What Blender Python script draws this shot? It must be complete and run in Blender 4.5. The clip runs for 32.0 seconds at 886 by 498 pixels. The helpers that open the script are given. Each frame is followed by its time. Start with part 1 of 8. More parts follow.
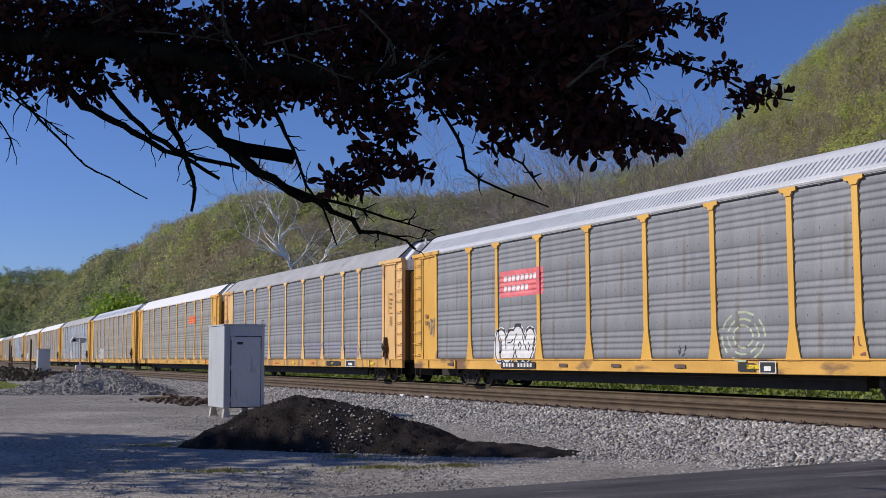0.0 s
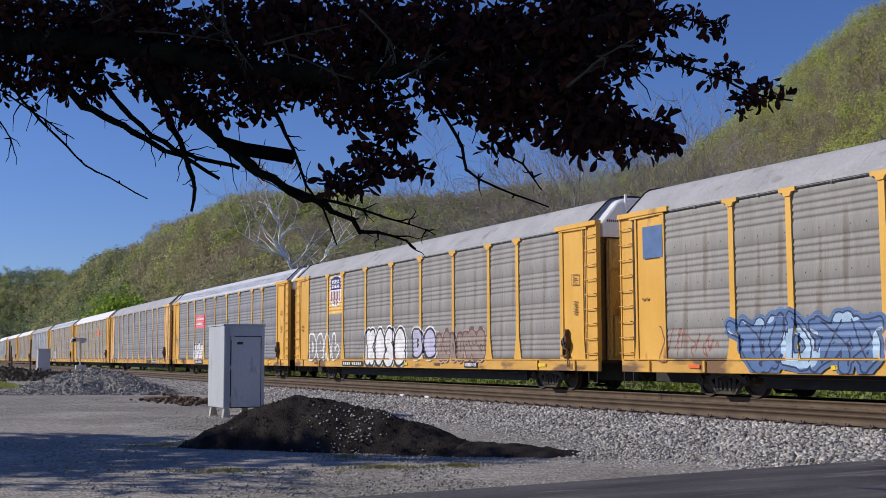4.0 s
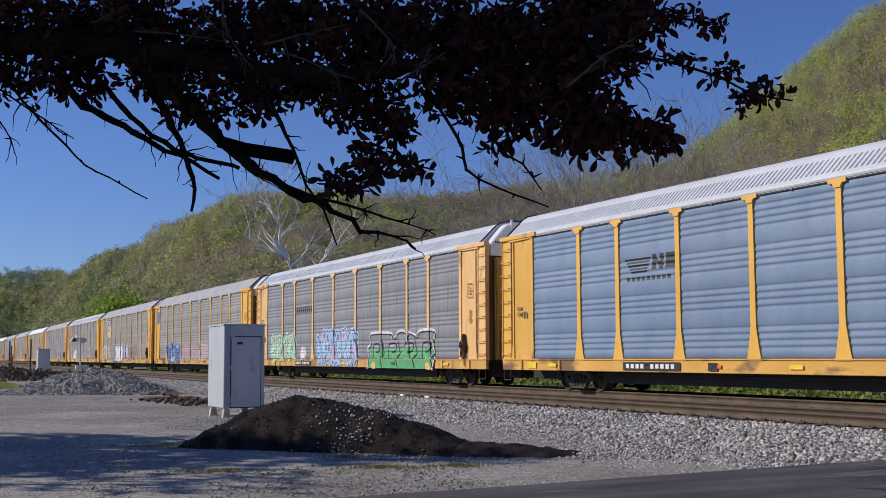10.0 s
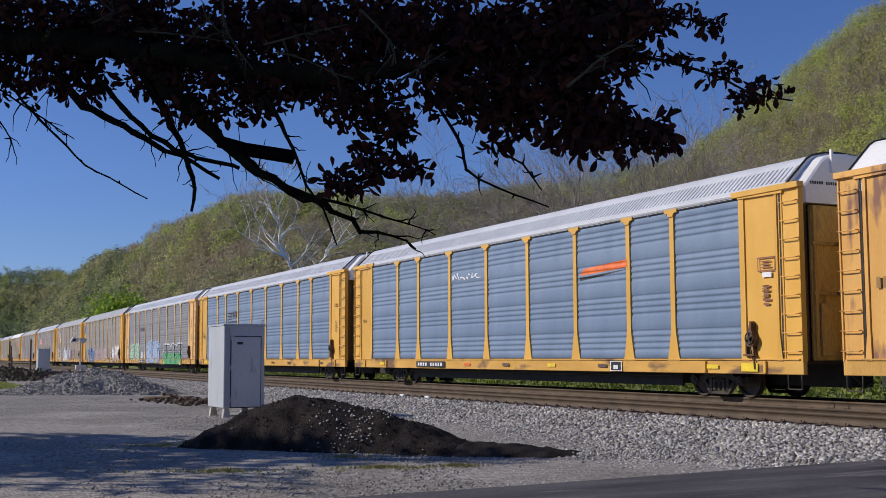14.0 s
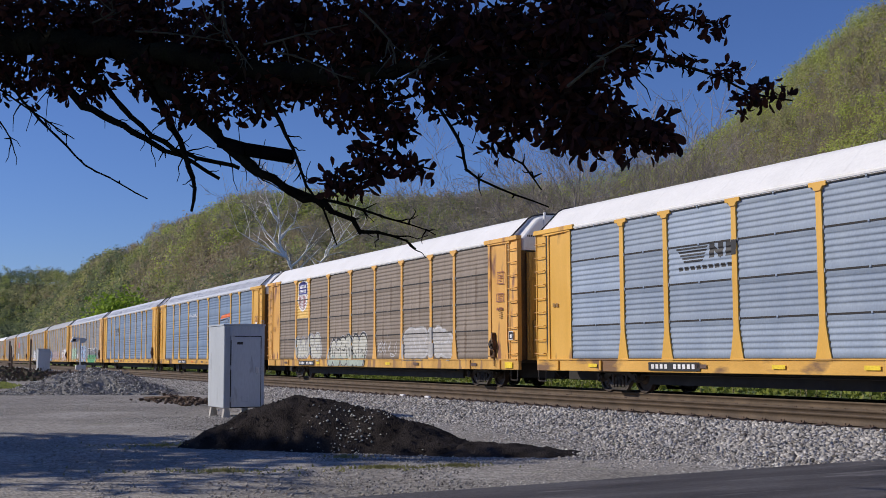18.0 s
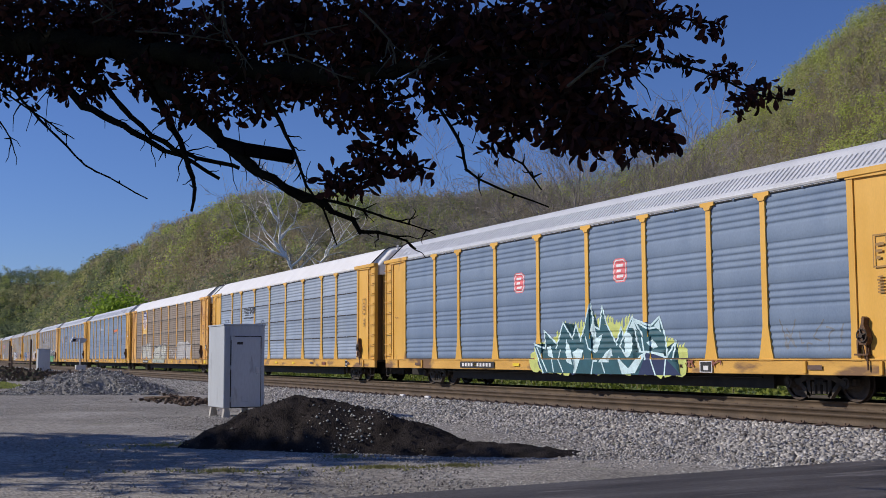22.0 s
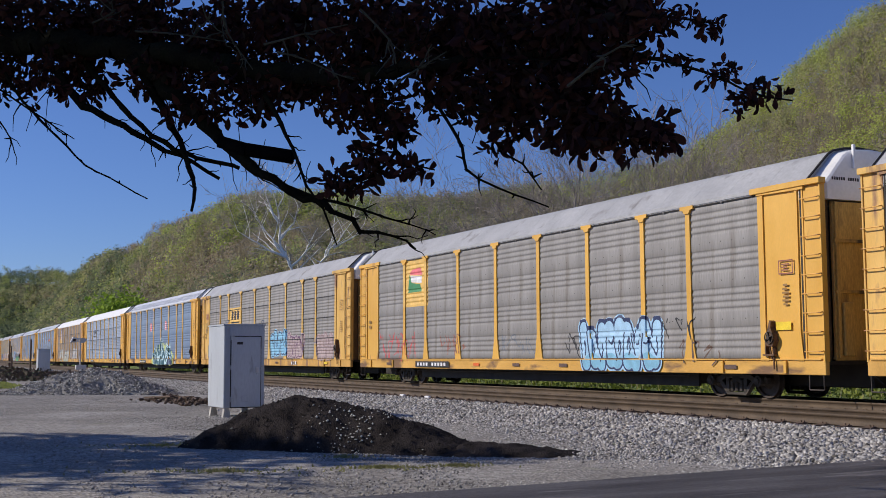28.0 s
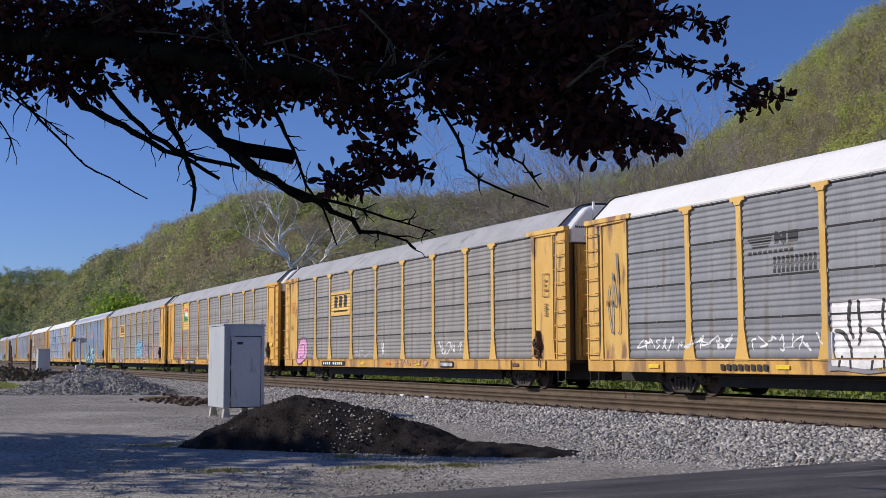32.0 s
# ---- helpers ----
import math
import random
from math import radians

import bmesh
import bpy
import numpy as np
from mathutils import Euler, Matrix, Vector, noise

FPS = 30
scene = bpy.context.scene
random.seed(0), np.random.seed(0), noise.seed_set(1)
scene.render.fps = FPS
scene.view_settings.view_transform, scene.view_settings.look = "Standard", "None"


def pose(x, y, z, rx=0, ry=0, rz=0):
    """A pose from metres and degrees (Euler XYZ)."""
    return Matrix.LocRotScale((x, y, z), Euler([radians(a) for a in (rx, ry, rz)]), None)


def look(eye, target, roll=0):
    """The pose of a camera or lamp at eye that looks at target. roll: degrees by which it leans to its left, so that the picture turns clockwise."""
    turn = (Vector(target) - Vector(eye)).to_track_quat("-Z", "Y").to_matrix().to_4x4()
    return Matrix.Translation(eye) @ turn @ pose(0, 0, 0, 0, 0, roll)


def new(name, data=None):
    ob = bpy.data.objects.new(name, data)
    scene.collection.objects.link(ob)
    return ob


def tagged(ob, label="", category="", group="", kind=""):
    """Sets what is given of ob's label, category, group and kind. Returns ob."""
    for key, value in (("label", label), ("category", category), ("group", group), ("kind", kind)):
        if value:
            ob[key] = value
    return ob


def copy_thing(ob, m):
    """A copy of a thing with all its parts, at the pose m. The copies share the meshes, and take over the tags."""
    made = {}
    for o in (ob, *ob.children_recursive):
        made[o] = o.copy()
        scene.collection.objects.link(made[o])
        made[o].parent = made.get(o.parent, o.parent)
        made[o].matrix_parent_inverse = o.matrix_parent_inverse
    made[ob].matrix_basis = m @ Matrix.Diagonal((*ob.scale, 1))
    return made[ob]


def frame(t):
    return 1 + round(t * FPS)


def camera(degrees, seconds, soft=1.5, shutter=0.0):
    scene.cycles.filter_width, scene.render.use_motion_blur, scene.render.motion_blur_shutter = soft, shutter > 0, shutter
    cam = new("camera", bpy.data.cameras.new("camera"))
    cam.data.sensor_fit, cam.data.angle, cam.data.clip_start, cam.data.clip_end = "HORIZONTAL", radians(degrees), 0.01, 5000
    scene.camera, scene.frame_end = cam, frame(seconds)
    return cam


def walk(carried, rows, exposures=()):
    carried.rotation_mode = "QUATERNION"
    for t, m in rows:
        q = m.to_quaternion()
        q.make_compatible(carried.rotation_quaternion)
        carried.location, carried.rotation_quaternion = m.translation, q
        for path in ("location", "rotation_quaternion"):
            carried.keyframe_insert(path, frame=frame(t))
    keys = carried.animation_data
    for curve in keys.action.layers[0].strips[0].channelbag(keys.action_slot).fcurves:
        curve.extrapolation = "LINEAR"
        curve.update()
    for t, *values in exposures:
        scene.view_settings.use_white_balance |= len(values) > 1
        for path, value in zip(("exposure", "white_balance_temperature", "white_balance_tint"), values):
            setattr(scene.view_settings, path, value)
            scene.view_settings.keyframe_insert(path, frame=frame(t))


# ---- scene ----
# One plan: the origin lies under the camera, the track runs along x (an arc that bends away to both sides),
# z = 0 is the top of the rails.
EYE = 1.024
cam = camera(42.13, 32.0, soft=0.8)
CAM_POSE = pose(0, 0, EYE, 90 + 5.37, 0, 63.54) @ pose(0, 0, 0, 0, 0, -0.18)
walk(cam, [(0.0, CAM_POSE), (32.0, CAM_POSE)], exposures=[(t, e, 6450, 13) for t, e in (
    (0.0, 0.02), (6.0, 0.05), (9.0, 0.05), (12.0, -0.03), (14.0, -0.04), (18.0, -0.04), (20.5, -0.12), (22.5, -0.06), (25.0, 0.03), (28.0, 0.02), (30.0, -0.04), (32.0, 0.05))])

# ---- world, sun ----
SUN_DIR = Vector((-0.45, -0.74, 0.51)).normalized()
world = bpy.data.worlds.new("sky")
scene.world = world
world.use_nodes = True
wn = world.node_tree
sky = wn.nodes.new("ShaderNodeTexSky")
sky.sky_type = "NISHITA"
sky.sun_disc = False
sky.sun_elevation = math.asin(SUN_DIR.z)
sky.sun_rotation = math.atan2(SUN_DIR.x, SUN_DIR.y)
sky.air_density, sky.dust_density, sky.ozone_density = 1.0, 0.0, 6.0
deep = wn.nodes.new("ShaderNodeMix")
deep.data_type, deep.blend_type = "RGBA", "MULTIPLY"
deep.inputs[0].default_value = 1.0
deep.inputs[7].default_value = (0.80, 0.88, 1.22, 1)
wn.links.new(sky.outputs[0], deep.inputs[6])
wn.links.new(deep.outputs[2], wn.nodes["Background"].inputs[0])
wn.nodes["Background"].inputs[1].default_value = 0.08
sun = new("sun", bpy.data.lights.new("sun", "SUN"))
sun.data.energy = 3.9
sun.data.angle = radians(0.53)
sun.data.color = (1.0, 0.92, 0.78)
sun.matrix_world = look((0, 0, 60), Vector((0, 0, 60)) - SUN_DIR)

# ---- materials ----
def mat_base(name):
    m = bpy.data.materials.new(name)
    m.use_nodes = True
    return m, m.node_tree.nodes, m.node_tree.links, m.node_tree.nodes["Principled BSDF"]


def ramp_node(n, stops):
    r = n.new("ShaderNodeValToRGB")
    while len(r.color_ramp.elements) < len(stops):
        r.color_ramp.elements.new(0.5)
    for e, (p, c) in zip(r.color_ramp.elements, stops):
        e.position, e.color = p, (c[0], c[1], c[2], 1)
    return r


def surface(name, a, b, rough=0.6, metal=0.0, scale=3.0, fine=40.0, bump=0.15, grain=0.25, stretch=(1, 1, 1),
            stain=None, stain_at=0.62, stain_scale=1.2, coords="Object", bump_dist=0.01, spread=0.0, dots=None):
    """Two-scale surface: broad variation between colours a and b, fine grain, optional stain with its own shape."""
    m, n, l, p = mat_base(name)
    tc = n.new("ShaderNodeTexCoord")
    mp = n.new("ShaderNodeMapping")
    mp.inputs["Scale"].default_value = stretch
    l.new(tc.outputs[coords], mp.inputs[0])
    big = n.new("ShaderNodeTexNoise")
    big.inputs["Scale"].default_value, big.inputs["Detail"].default_value = scale, 5
    small = n.new("ShaderNodeTexNoise")
    small.inputs["Scale"].default_value, small.inputs["Detail"].default_value = fine, 4
    l.new(mp.outputs[0], big.inputs[0]), l.new(mp.outputs[0], small.inputs[0])
    r = ramp_node(n, [(0.35, a), (0.65, b)])
    l.new(big.outputs[0], r.inputs[0])
    col = r.outputs[0]
    if stain:
        sn = n.new("ShaderNodeTexNoise")
        sn.inputs["Scale"].default_value, sn.inputs["Detail"].default_value = stain_scale, 8
        l.new(mp.outputs[0], sn.inputs[0])
        sr = ramp_node(n, [(stain_at, (0, 0, 0)), (stain_at + 0.09, (1, 1, 1))])
        l.new(sn.outputs[0], sr.inputs[0])
        mx = n.new("ShaderNodeMix")
        mx.data_type = "RGBA"
        l.new(sr.outputs[0], mx.inputs[0]), l.new(col, mx.inputs[6])
        mx.inputs[7].default_value = (*stain, 1)
        col = mx.outputs[2]
    g = ramp_node(n, [(0.3, (1 - grain,) * 3), (0.7, (1 + grain,) * 3)])
    l.new(small.outputs[0], g.inputs[0])
    mg = n.new("ShaderNodeMix")
    mg.data_type, mg.blend_type = "RGBA", "MULTIPLY"
    mg.inputs[0].default_value = 1.0
    l.new(col, mg.inputs[6]), l.new(g.outputs[0], mg.inputs[7])
    col = mg.outputs[2]
    if spread:
        oi = n.new("ShaderNodeObjectInfo")
        sp = ramp_node(n, [(0.0, (1 - spread,) * 3), (1.0, (1 + spread,) * 3)])
        l.new(oi.outputs["Random"], sp.inputs[0])
        ms = n.new("ShaderNodeMix")
        ms.data_type, ms.blend_type = "RGBA", "MULTIPLY"
        ms.inputs[0].default_value = 1.0
        l.new(col, ms.inputs[6]), l.new(sp.outputs[0], ms.inputs[7])
        col = ms.outputs[2]
    if dots:
        # rows of dark bolt holes
        mask = None
        sx = n.new("ShaderNodeSeparateXYZ")
        l.new(tc.outputs[coords], sx.inputs[0])
        parts = []
        for k, step in ((0, dots[0]), (2, dots[1])):
            md = n.new("ShaderNodeMath")
            md.operation = "PINGPONG"
            md.inputs[1].default_value = step / 2
            l.new(sx.outputs[k], md.inputs[0])
            pw = n.new("ShaderNodeMath")
            pw.operation = "POWER"
            pw.inputs[1].default_value = 2
            l.new(md.outputs[0], pw.inputs[0])
            parts.append(pw)
        ad = n.new("ShaderNodeMath")
        ad.operation = "ADD"
        l.new(parts[0].outputs[0], ad.inputs[0]), l.new(parts[1].outputs[0], ad.inputs[1])
        lt = n.new("ShaderNodeMath")
        lt.operation = "LESS_THAN"
        lt.inputs[1].default_value = dots[2] ** 2
        l.new(ad.outputs[0], lt.inputs[0])
        md = n.new("ShaderNodeMix")
        md.data_type = "RGBA"
        l.new(lt.outputs[0], md.inputs[0]), l.new(col, md.inputs[6])
        md.inputs[7].default_value = (0.05, 0.045, 0.04, 1)
        col = md.outputs[2]
    l.new(col, p.inputs["Base Color"])
    p.inputs["Roughness"].default_value, p.inputs["Metallic"].default_value = rough, metal
    bn = n.new("ShaderNodeBump")
    bn.inputs["Strength"].default_value, bn.inputs["Distance"].default_value = bump, bump_dist
    l.new(small.outputs[0], bn.inputs["Height"])
    l.new(bn.outputs[0], p.inputs["Normal"])
    return m


def islands(name, colours, rough=0.7, patch=0.0, patch_colours=None, translucent=0.0, bump=0.0):
    """Pieces of one mesh, each with its own shade; patch gives slow drifts of colour over the place."""
    m, n, l, p = mat_base(name)
    geo = n.new("ShaderNodeNewGeometry")
    k = len(colours)
    r = ramp_node(n, [(i / (k - 1), c) for i, c in enumerate(colours)])
    l.new(geo.outputs["Random Per Island"], r.inputs[0])
    col = r.outputs[0]
    if patch_colours:
        nz = n.new("ShaderNodeTexNoise")
        nz.inputs["Scale"].default_value, nz.inputs["Detail"].default_value = patch, 3
        l.new(geo.outputs["Position"], nz.inputs[0])
        k = len(patch_colours)
        r2 = ramp_node(n, [(0.3 + 0.4 * i / (k - 1), c) for i, c in enumerate(patch_colours)])
        l.new(nz.outputs[0], r2.inputs[0])
        mx = n.new("ShaderNodeMix")
        mx.data_type, mx.blend_type = "RGBA", "MULTIPLY"
        mx.inputs[0].default_value = 1.0
        l.new(col, mx.inputs[6]), l.new(r2.outputs[0], mx.inputs[7])
        col = mx.outputs[2]
    l.new(col, p.inputs["Base Color"])
    p.inputs["Roughness"].default_value = rough
    if translucent:
        out = n["Material Output"]
        tr = n.new("ShaderNodeBsdfTranslucent")
        l.new(col, tr.inputs[0])
        ms = n.new("ShaderNodeMixShader")
        ms.inputs[0].default_value = translucent
        l.new(p.outputs[0], ms.inputs[1]), l.new(tr.outputs[0], ms.inputs[2])
        l.new(ms.outputs[0], out.inputs[0])
    return m


PAN0, PAN1 = 0.97, 4.84     # foot and head of the side sheets
ROW = (PAN1 - PAN0) / 4     # each side is four sheets high, with a band of waves across every sheet

YELLOW = surface("yellow_paint", (0.69, 0.375, 0.05), (0.77, 0.44, 0.08), 0.5, 0, 1.5, 30, 0.05, 0.04, (1, 1, 0.35),
                 stain=(0.30, 0.14, 0.05), stain_at=0.63, stain_scale=1.6, spread=0.07)
YELLOW_PALE = surface("bleached_yellow_paint", (0.72, 0.43, 0.15), (0.80, 0.51, 0.21), 0.6, 0, 1.5, 30, 0.05, 0.05, (1, 1, 0.3), stain=(0.40, 0.22, 0.11), stain_at=0.58, stain_scale=1.8, spread=0.06)
YELLOW_OLD = surface("faded_yellow_paint", (0.65, 0.38, 0.08), (0.74, 0.47, 0.13), 0.6, 0, 1.5, 30, 0.05, 0.05, (1, 1, 0.3),
                     stain=(0.27, 0.14, 0.07), stain_at=0.56, stain_scale=1.8, spread=0.08)
ORANGE_OLD = surface("orange_yellow_paint", (0.66, 0.34, 0.07), (0.76, 0.43, 0.11), 0.6, 0, 1.5, 30, 0.05, 0.05, (1, 1, 0.3),
                     stain=(0.24, 0.11, 0.06), stain_at=0.55, stain_scale=2.0, spread=0.08)
PANEL_GREY = surface("weathered_galvanised_steel", (0.24, 0.235, 0.225), (0.30, 0.295, 0.28), 0.72, 0.12, 1.2, 25, 0.05, 0.12, (1.6, 1, 0.14),
                     stain=(0.20, 0.18, 0.16), stain_at=0.6, spread=0.05, dots=(0.46, ROW, 0.017))
PANEL_SLATE = surface("slate_grey_galvanised_steel", (0.195, 0.207, 0.232), (0.25, 0.262, 0.288), 0.72, 0.12, 1.2, 25, 0.05, 0.12, (1.6, 1, 0.14), stain=(0.19, 0.18, 0.175), stain_at=0.62, spread=0.05, dots=(0.46, ROW, 0.017))
# Clean steel; the blue of the reflected sky is put into its base colour.
PANEL_BLUE = surface("sky_tinted_galvanised_steel", (0.14, 0.205, 0.315), (0.185, 0.255, 0.365), 0.68, 0.08, 1.0, 20, 0.04, 0.08, (1, 1, 0.7), spread=0.04)
PANEL_WARM = surface("dirty_galvanised_steel", (0.22, 0.213, 0.205), (0.285, 0.277, 0.27), 0.72, 0.12, 1.0, 20, 0.05, 0.14, (1.6, 1, 0.14),
                     stain=(0.205, 0.19, 0.175), stain_at=0.61, spread=0.05, dots=(0.42, ROW, 0.014))
PANEL_BROWN = surface("rust_brown_steel", (0.21, 0.172, 0.14), (0.265, 0.222, 0.185), 0.72, 0.12, 1.4, 25, 0.06, 0.16, (1.6, 1, 0.14),
                      stain=(0.155, 0.115, 0.085), stain_at=0.62, spread=0.08)
PANEL_PALE = surface("pale_galvanised_steel", (0.225, 0.285, 0.38), (0.29, 0.35, 0.44), 0.68, 0.08, 1.0, 20, 0.04, 0.08, (1, 1, 0.6), spread=0.12)
ROOF_SILVER = surface("silver_roof_steel", (0.61, 0.625, 0.65), (0.69, 0.705, 0.73), 0.40, 0.1, 1.0, 20, 0.04, 0.08)
ROOF_GREY = surface("grey_roof_steel", (0.33, 0.335, 0.345), (0.41, 0.415, 0.425), 0.6, 0.0, 0.8, 12, 0.05, 0.10, stain=(0.25, 0.245, 0.24), stain_at=0.6)
ROOF_WHITE = surface("white_roof_paint", (0.78, 0.78, 0.77), (0.84, 0.84, 0.83), 0.5, 0, 0.8, 12, 0.04, 0.04)
WHITE_STEEL = surface("white_paint", (0.62, 0.62, 0.62), (0.72, 0.72, 0.71), 0.5, 0, 1.0, 20, 0.04, 0.08, stain=(0.4, 0.37, 0.33), stain_at=0.62)
BLACK_STEEL = surface("black_grimy_steel", (0.018, 0.016, 0.015), (0.035, 0.03, 0.026), 0.7, 0.2, 3, 40, 0.1, 0.3)
TRUCK_STEEL = surface("dusty_cast_steel", (0.035, 0.029, 0.025), (0.085, 0.072, 0.06), 0.75, 0.1, 4, 50, 0.15, 0.3)
WHEEL_STEEL = surface("brown_wheel_steel", (0.045, 0.034, 0.028), (0.08, 0.058, 0.044), 0.6, 0.3, 6, 50, 0.1, 0.25)
BRAKE_RUST = surface("rusty_brake_steel", (0.07, 0.04, 0.025), (0.17, 0.09, 0.045), 0.75, 0.1, 6, 50, 0.1, 0.25)
RAIL_RUST = surface("rusty_rail", (0.066, 0.045, 0.028), (0.112, 0.077, 0.048), 0.75, 0.1, 2, 30, 0.1, 0.2)
RAIL_TOP = surface("worn_rail_head", (0.16, 0.15, 0.14), (0.22, 0.21, 0.20), 0.4, 0.7, 2, 30, 0.05, 0.15)
SILL_GRIME = surface("grimy_yellow_sill_paint", (0.60, 0.33, 0.06), (0.72, 0.41, 0.085), 0.6, 0, 1.2, 30, 0.05, 0.06, (0.5, 1, 1.6),
                     stain=(0.20, 0.11, 0.05), stain_at=0.53, stain_scale=1.1, spread=0.06)
SILL_OLD = surface("rust_streaked_sill_paint", (0.52, 0.29, 0.065), (0.66, 0.38, 0.09), 0.7, 0, 1.2, 30, 0.05, 0.10, (1.6, 1, 0.5),
                   stain=(0.30, 0.17, 0.075), stain_at=0.52, stain_scale=1.5, spread=0.06)
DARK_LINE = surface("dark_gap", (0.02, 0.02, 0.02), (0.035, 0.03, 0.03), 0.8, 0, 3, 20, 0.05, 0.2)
# Grimy brown; the deep shade of the end recess is put into it.
END_BROWN = surface("shaded_grimy_brown_paint", (0.15, 0.095, 0.05), (0.24, 0.155, 0.075), 0.85, 0, 2, 30, 0.1, 0.25, (1, 1, 0.3))
# Yellow darkened to olive for the end doors' shade, with dirt stains over it.
END_OLIVE = surface("shaded_dirty_yellow_paint", (0.48, 0.30, 0.075), (0.60, 0.39, 0.11), 0.7, 0, 1.5, 30, 0.05, 0.2, (1, 1, 0.3), stain=(0.10, 0.07, 0.04), stain_at=0.52)
CABINET_GREY = surface("grey_cabinet_paint", (0.46, 0.49, 0.52), (0.52, 0.55, 0.58), 0.45, 0.1, 1.5, 30, 0.03, 0.06, (1, 1, 0.25),
                       stain=(0.31, 0.32, 0.335), stain_at=0.63, stain_scale=5)
CONCRETE = surface("pale_concrete", (0.40, 0.38, 0.35), (0.50, 0.48, 0.44), 0.9, 0, 4, 60, 0.2, 0.15)
WOOD_DARK = surface("weathered_timber", (0.07, 0.045, 0.03), (0.13, 0.085, 0.06), 0.85, 0, 4, 60, 0.2, 0.25, (0.3, 3, 3))

# ---- helpers for meshes ----
KAPPA = 0.2955e-3
FACE = 18.80            # y of the train's near side at x = 0
TRAIN_Y = FACE + 1.60
NEAR_Y = TRAIN_Y - 4.30


BEND = 120.0            # beyond this the track runs straight again


def arc(x):
    """How far the track has bent away at x."""
    a = np.minimum(np.abs(x), BEND)
    return 0.5 * KAPPA * a * a + KAPPA * BEND * (np.abs(x) - a)


def heading(x):
    return math.degrees(math.atan(KAPPA * max(-BEND, min(BEND, x))))


def part(name, bm, material, parent, label=""):
    """One mesh object under a thing or under a part, from a bmesh or from mesh data."""
    if isinstance(bm, bpy.types.Mesh):
        me = bm
    else:
        me = bpy.data.meshes.new(name)
        bm.to_mesh(me)
        bm.free()
        for mt in material if isinstance(material, (list, tuple)) else [material]:
            me.materials.append(mt)
    ob = new(name, me)
    if parent is not None:
        ob.parent = parent
    if label:
        ob["label"] = label
    return ob


def thing(name, m, label, category, group="", kind=""):
    ob = new(name)
    ob.empty_display_size = 0.2
    ob.matrix_world = m
    return tagged(ob, label, category, group, kind)


def box(bm, x0, x1, y0, y1, z0, z1, bevel=0.0, mi=0):
    r = bmesh.ops.create_cube(bm, size=1)
    for v in r["verts"]:
        v.co = Vector((x0 + (v.co.x + 0.5) * (x1 - x0), y0 + (v.co.y + 0.5) * (y1 - y0), z0 + (v.co.z + 0.5) * (z1 - z0)))
    faces = {f for v in r["verts"] for f in v.link_faces}
    for f in faces:
        f.material_index = mi
    if bevel:
        edges = {e for v in r["verts"] for e in v.link_edges}
        out = bmesh.ops.bevel(bm, geom=list(edges), offset=bevel, segments=1, affect="EDGES", profile=0.5)
        for f in out["faces"]:
            f.material_index = mi
    return bm


def prism(bm, pts, y0, y1, mi=0, axis="y"):
    """A polygon in x-z (axis y), y-z (axis x) or x-y (axis z), drawn out between two depths."""
    def at(a, b, d):
        return {"y": (a, d, b), "x": (d, a, b), "z": (a, b, d)}[axis]
    lo = [bm.verts.new(at(a, b, y0)) for a, b in pts]
    hi = [bm.verts.new(at(a, b, y1)) for a, b in pts]
    fs = [bm.faces.new(lo), bm.faces.new(list(reversed(hi)))]
    for i in range(len(pts)):
        j = (i + 1) % len(pts)
        fs.append(bm.faces.new((lo[j], lo[i], hi[i], hi[j])))
    for f in fs:
        f.material_index = mi
    return bm


def tube(bm, a, b, r0, r1=None, seg=8, mi=0):
    a, b = Vector(a), Vector(b)
    r1 = r0 if r1 is None else r1
    q = (b - a).to_track_quat("Z", "Y")
    ra, rb = [], []
    for i in range(seg):
        c = Vector((math.cos(2 * math.pi * i / seg), math.sin(2 * math.pi * i / seg), 0))
        ra.append(bm.verts.new(a + q @ (c * r0)))
        rb.append(bm.verts.new(b + q @ (c * r1)))
    for i in range(seg):
        j = (i + 1) % seg
        bm.faces.new((ra[i], ra[j], rb[j], rb[i])).material_index = mi
    bm.faces.new(list(reversed(ra))).material_index = mi
    bm.faces.new(rb).material_index = mi
    return bm


def fixed(bm):
    bmesh.ops.recalc_face_normals(bm, faces=bm.faces)
    return bm


def mesh_from(name, verts, faces, material, smooth=False):
    """Mesh data out of numpy arrays: all faces with the same number of corners."""
    me = bpy.data.meshes.new(name)
    verts, faces = np.asarray(verts, dtype=np.float32), np.asarray(faces, dtype=np.int32)
    n, k = faces.shape
    me.vertices.add(len(verts)), me.loops.add(n * k), me.polygons.add(n)
    me.vertices.foreach_set("co", verts.ravel())
    me.loops.foreach_set("vertex_index", faces.ravel())
    me.polygons.foreach_set("loop_start", np.arange(0, n * k, k, dtype=np.int32))
    if smooth:
        me.polygons.foreach_set("use_smooth", np.ones(n, dtype=bool))
    me.update(calc_edges=True)
    me.materials.append(material)
    return me


def grid_faces(nx, ny):
    i, j = np.meshgrid(np.arange(nx - 1), np.arange(ny - 1), indexing="ij")
    a = (i * ny + j).ravel()
    return np.stack([a, a + ny, a + ny + 1, a + 1], 1)


rng = np.random.default_rng(5)


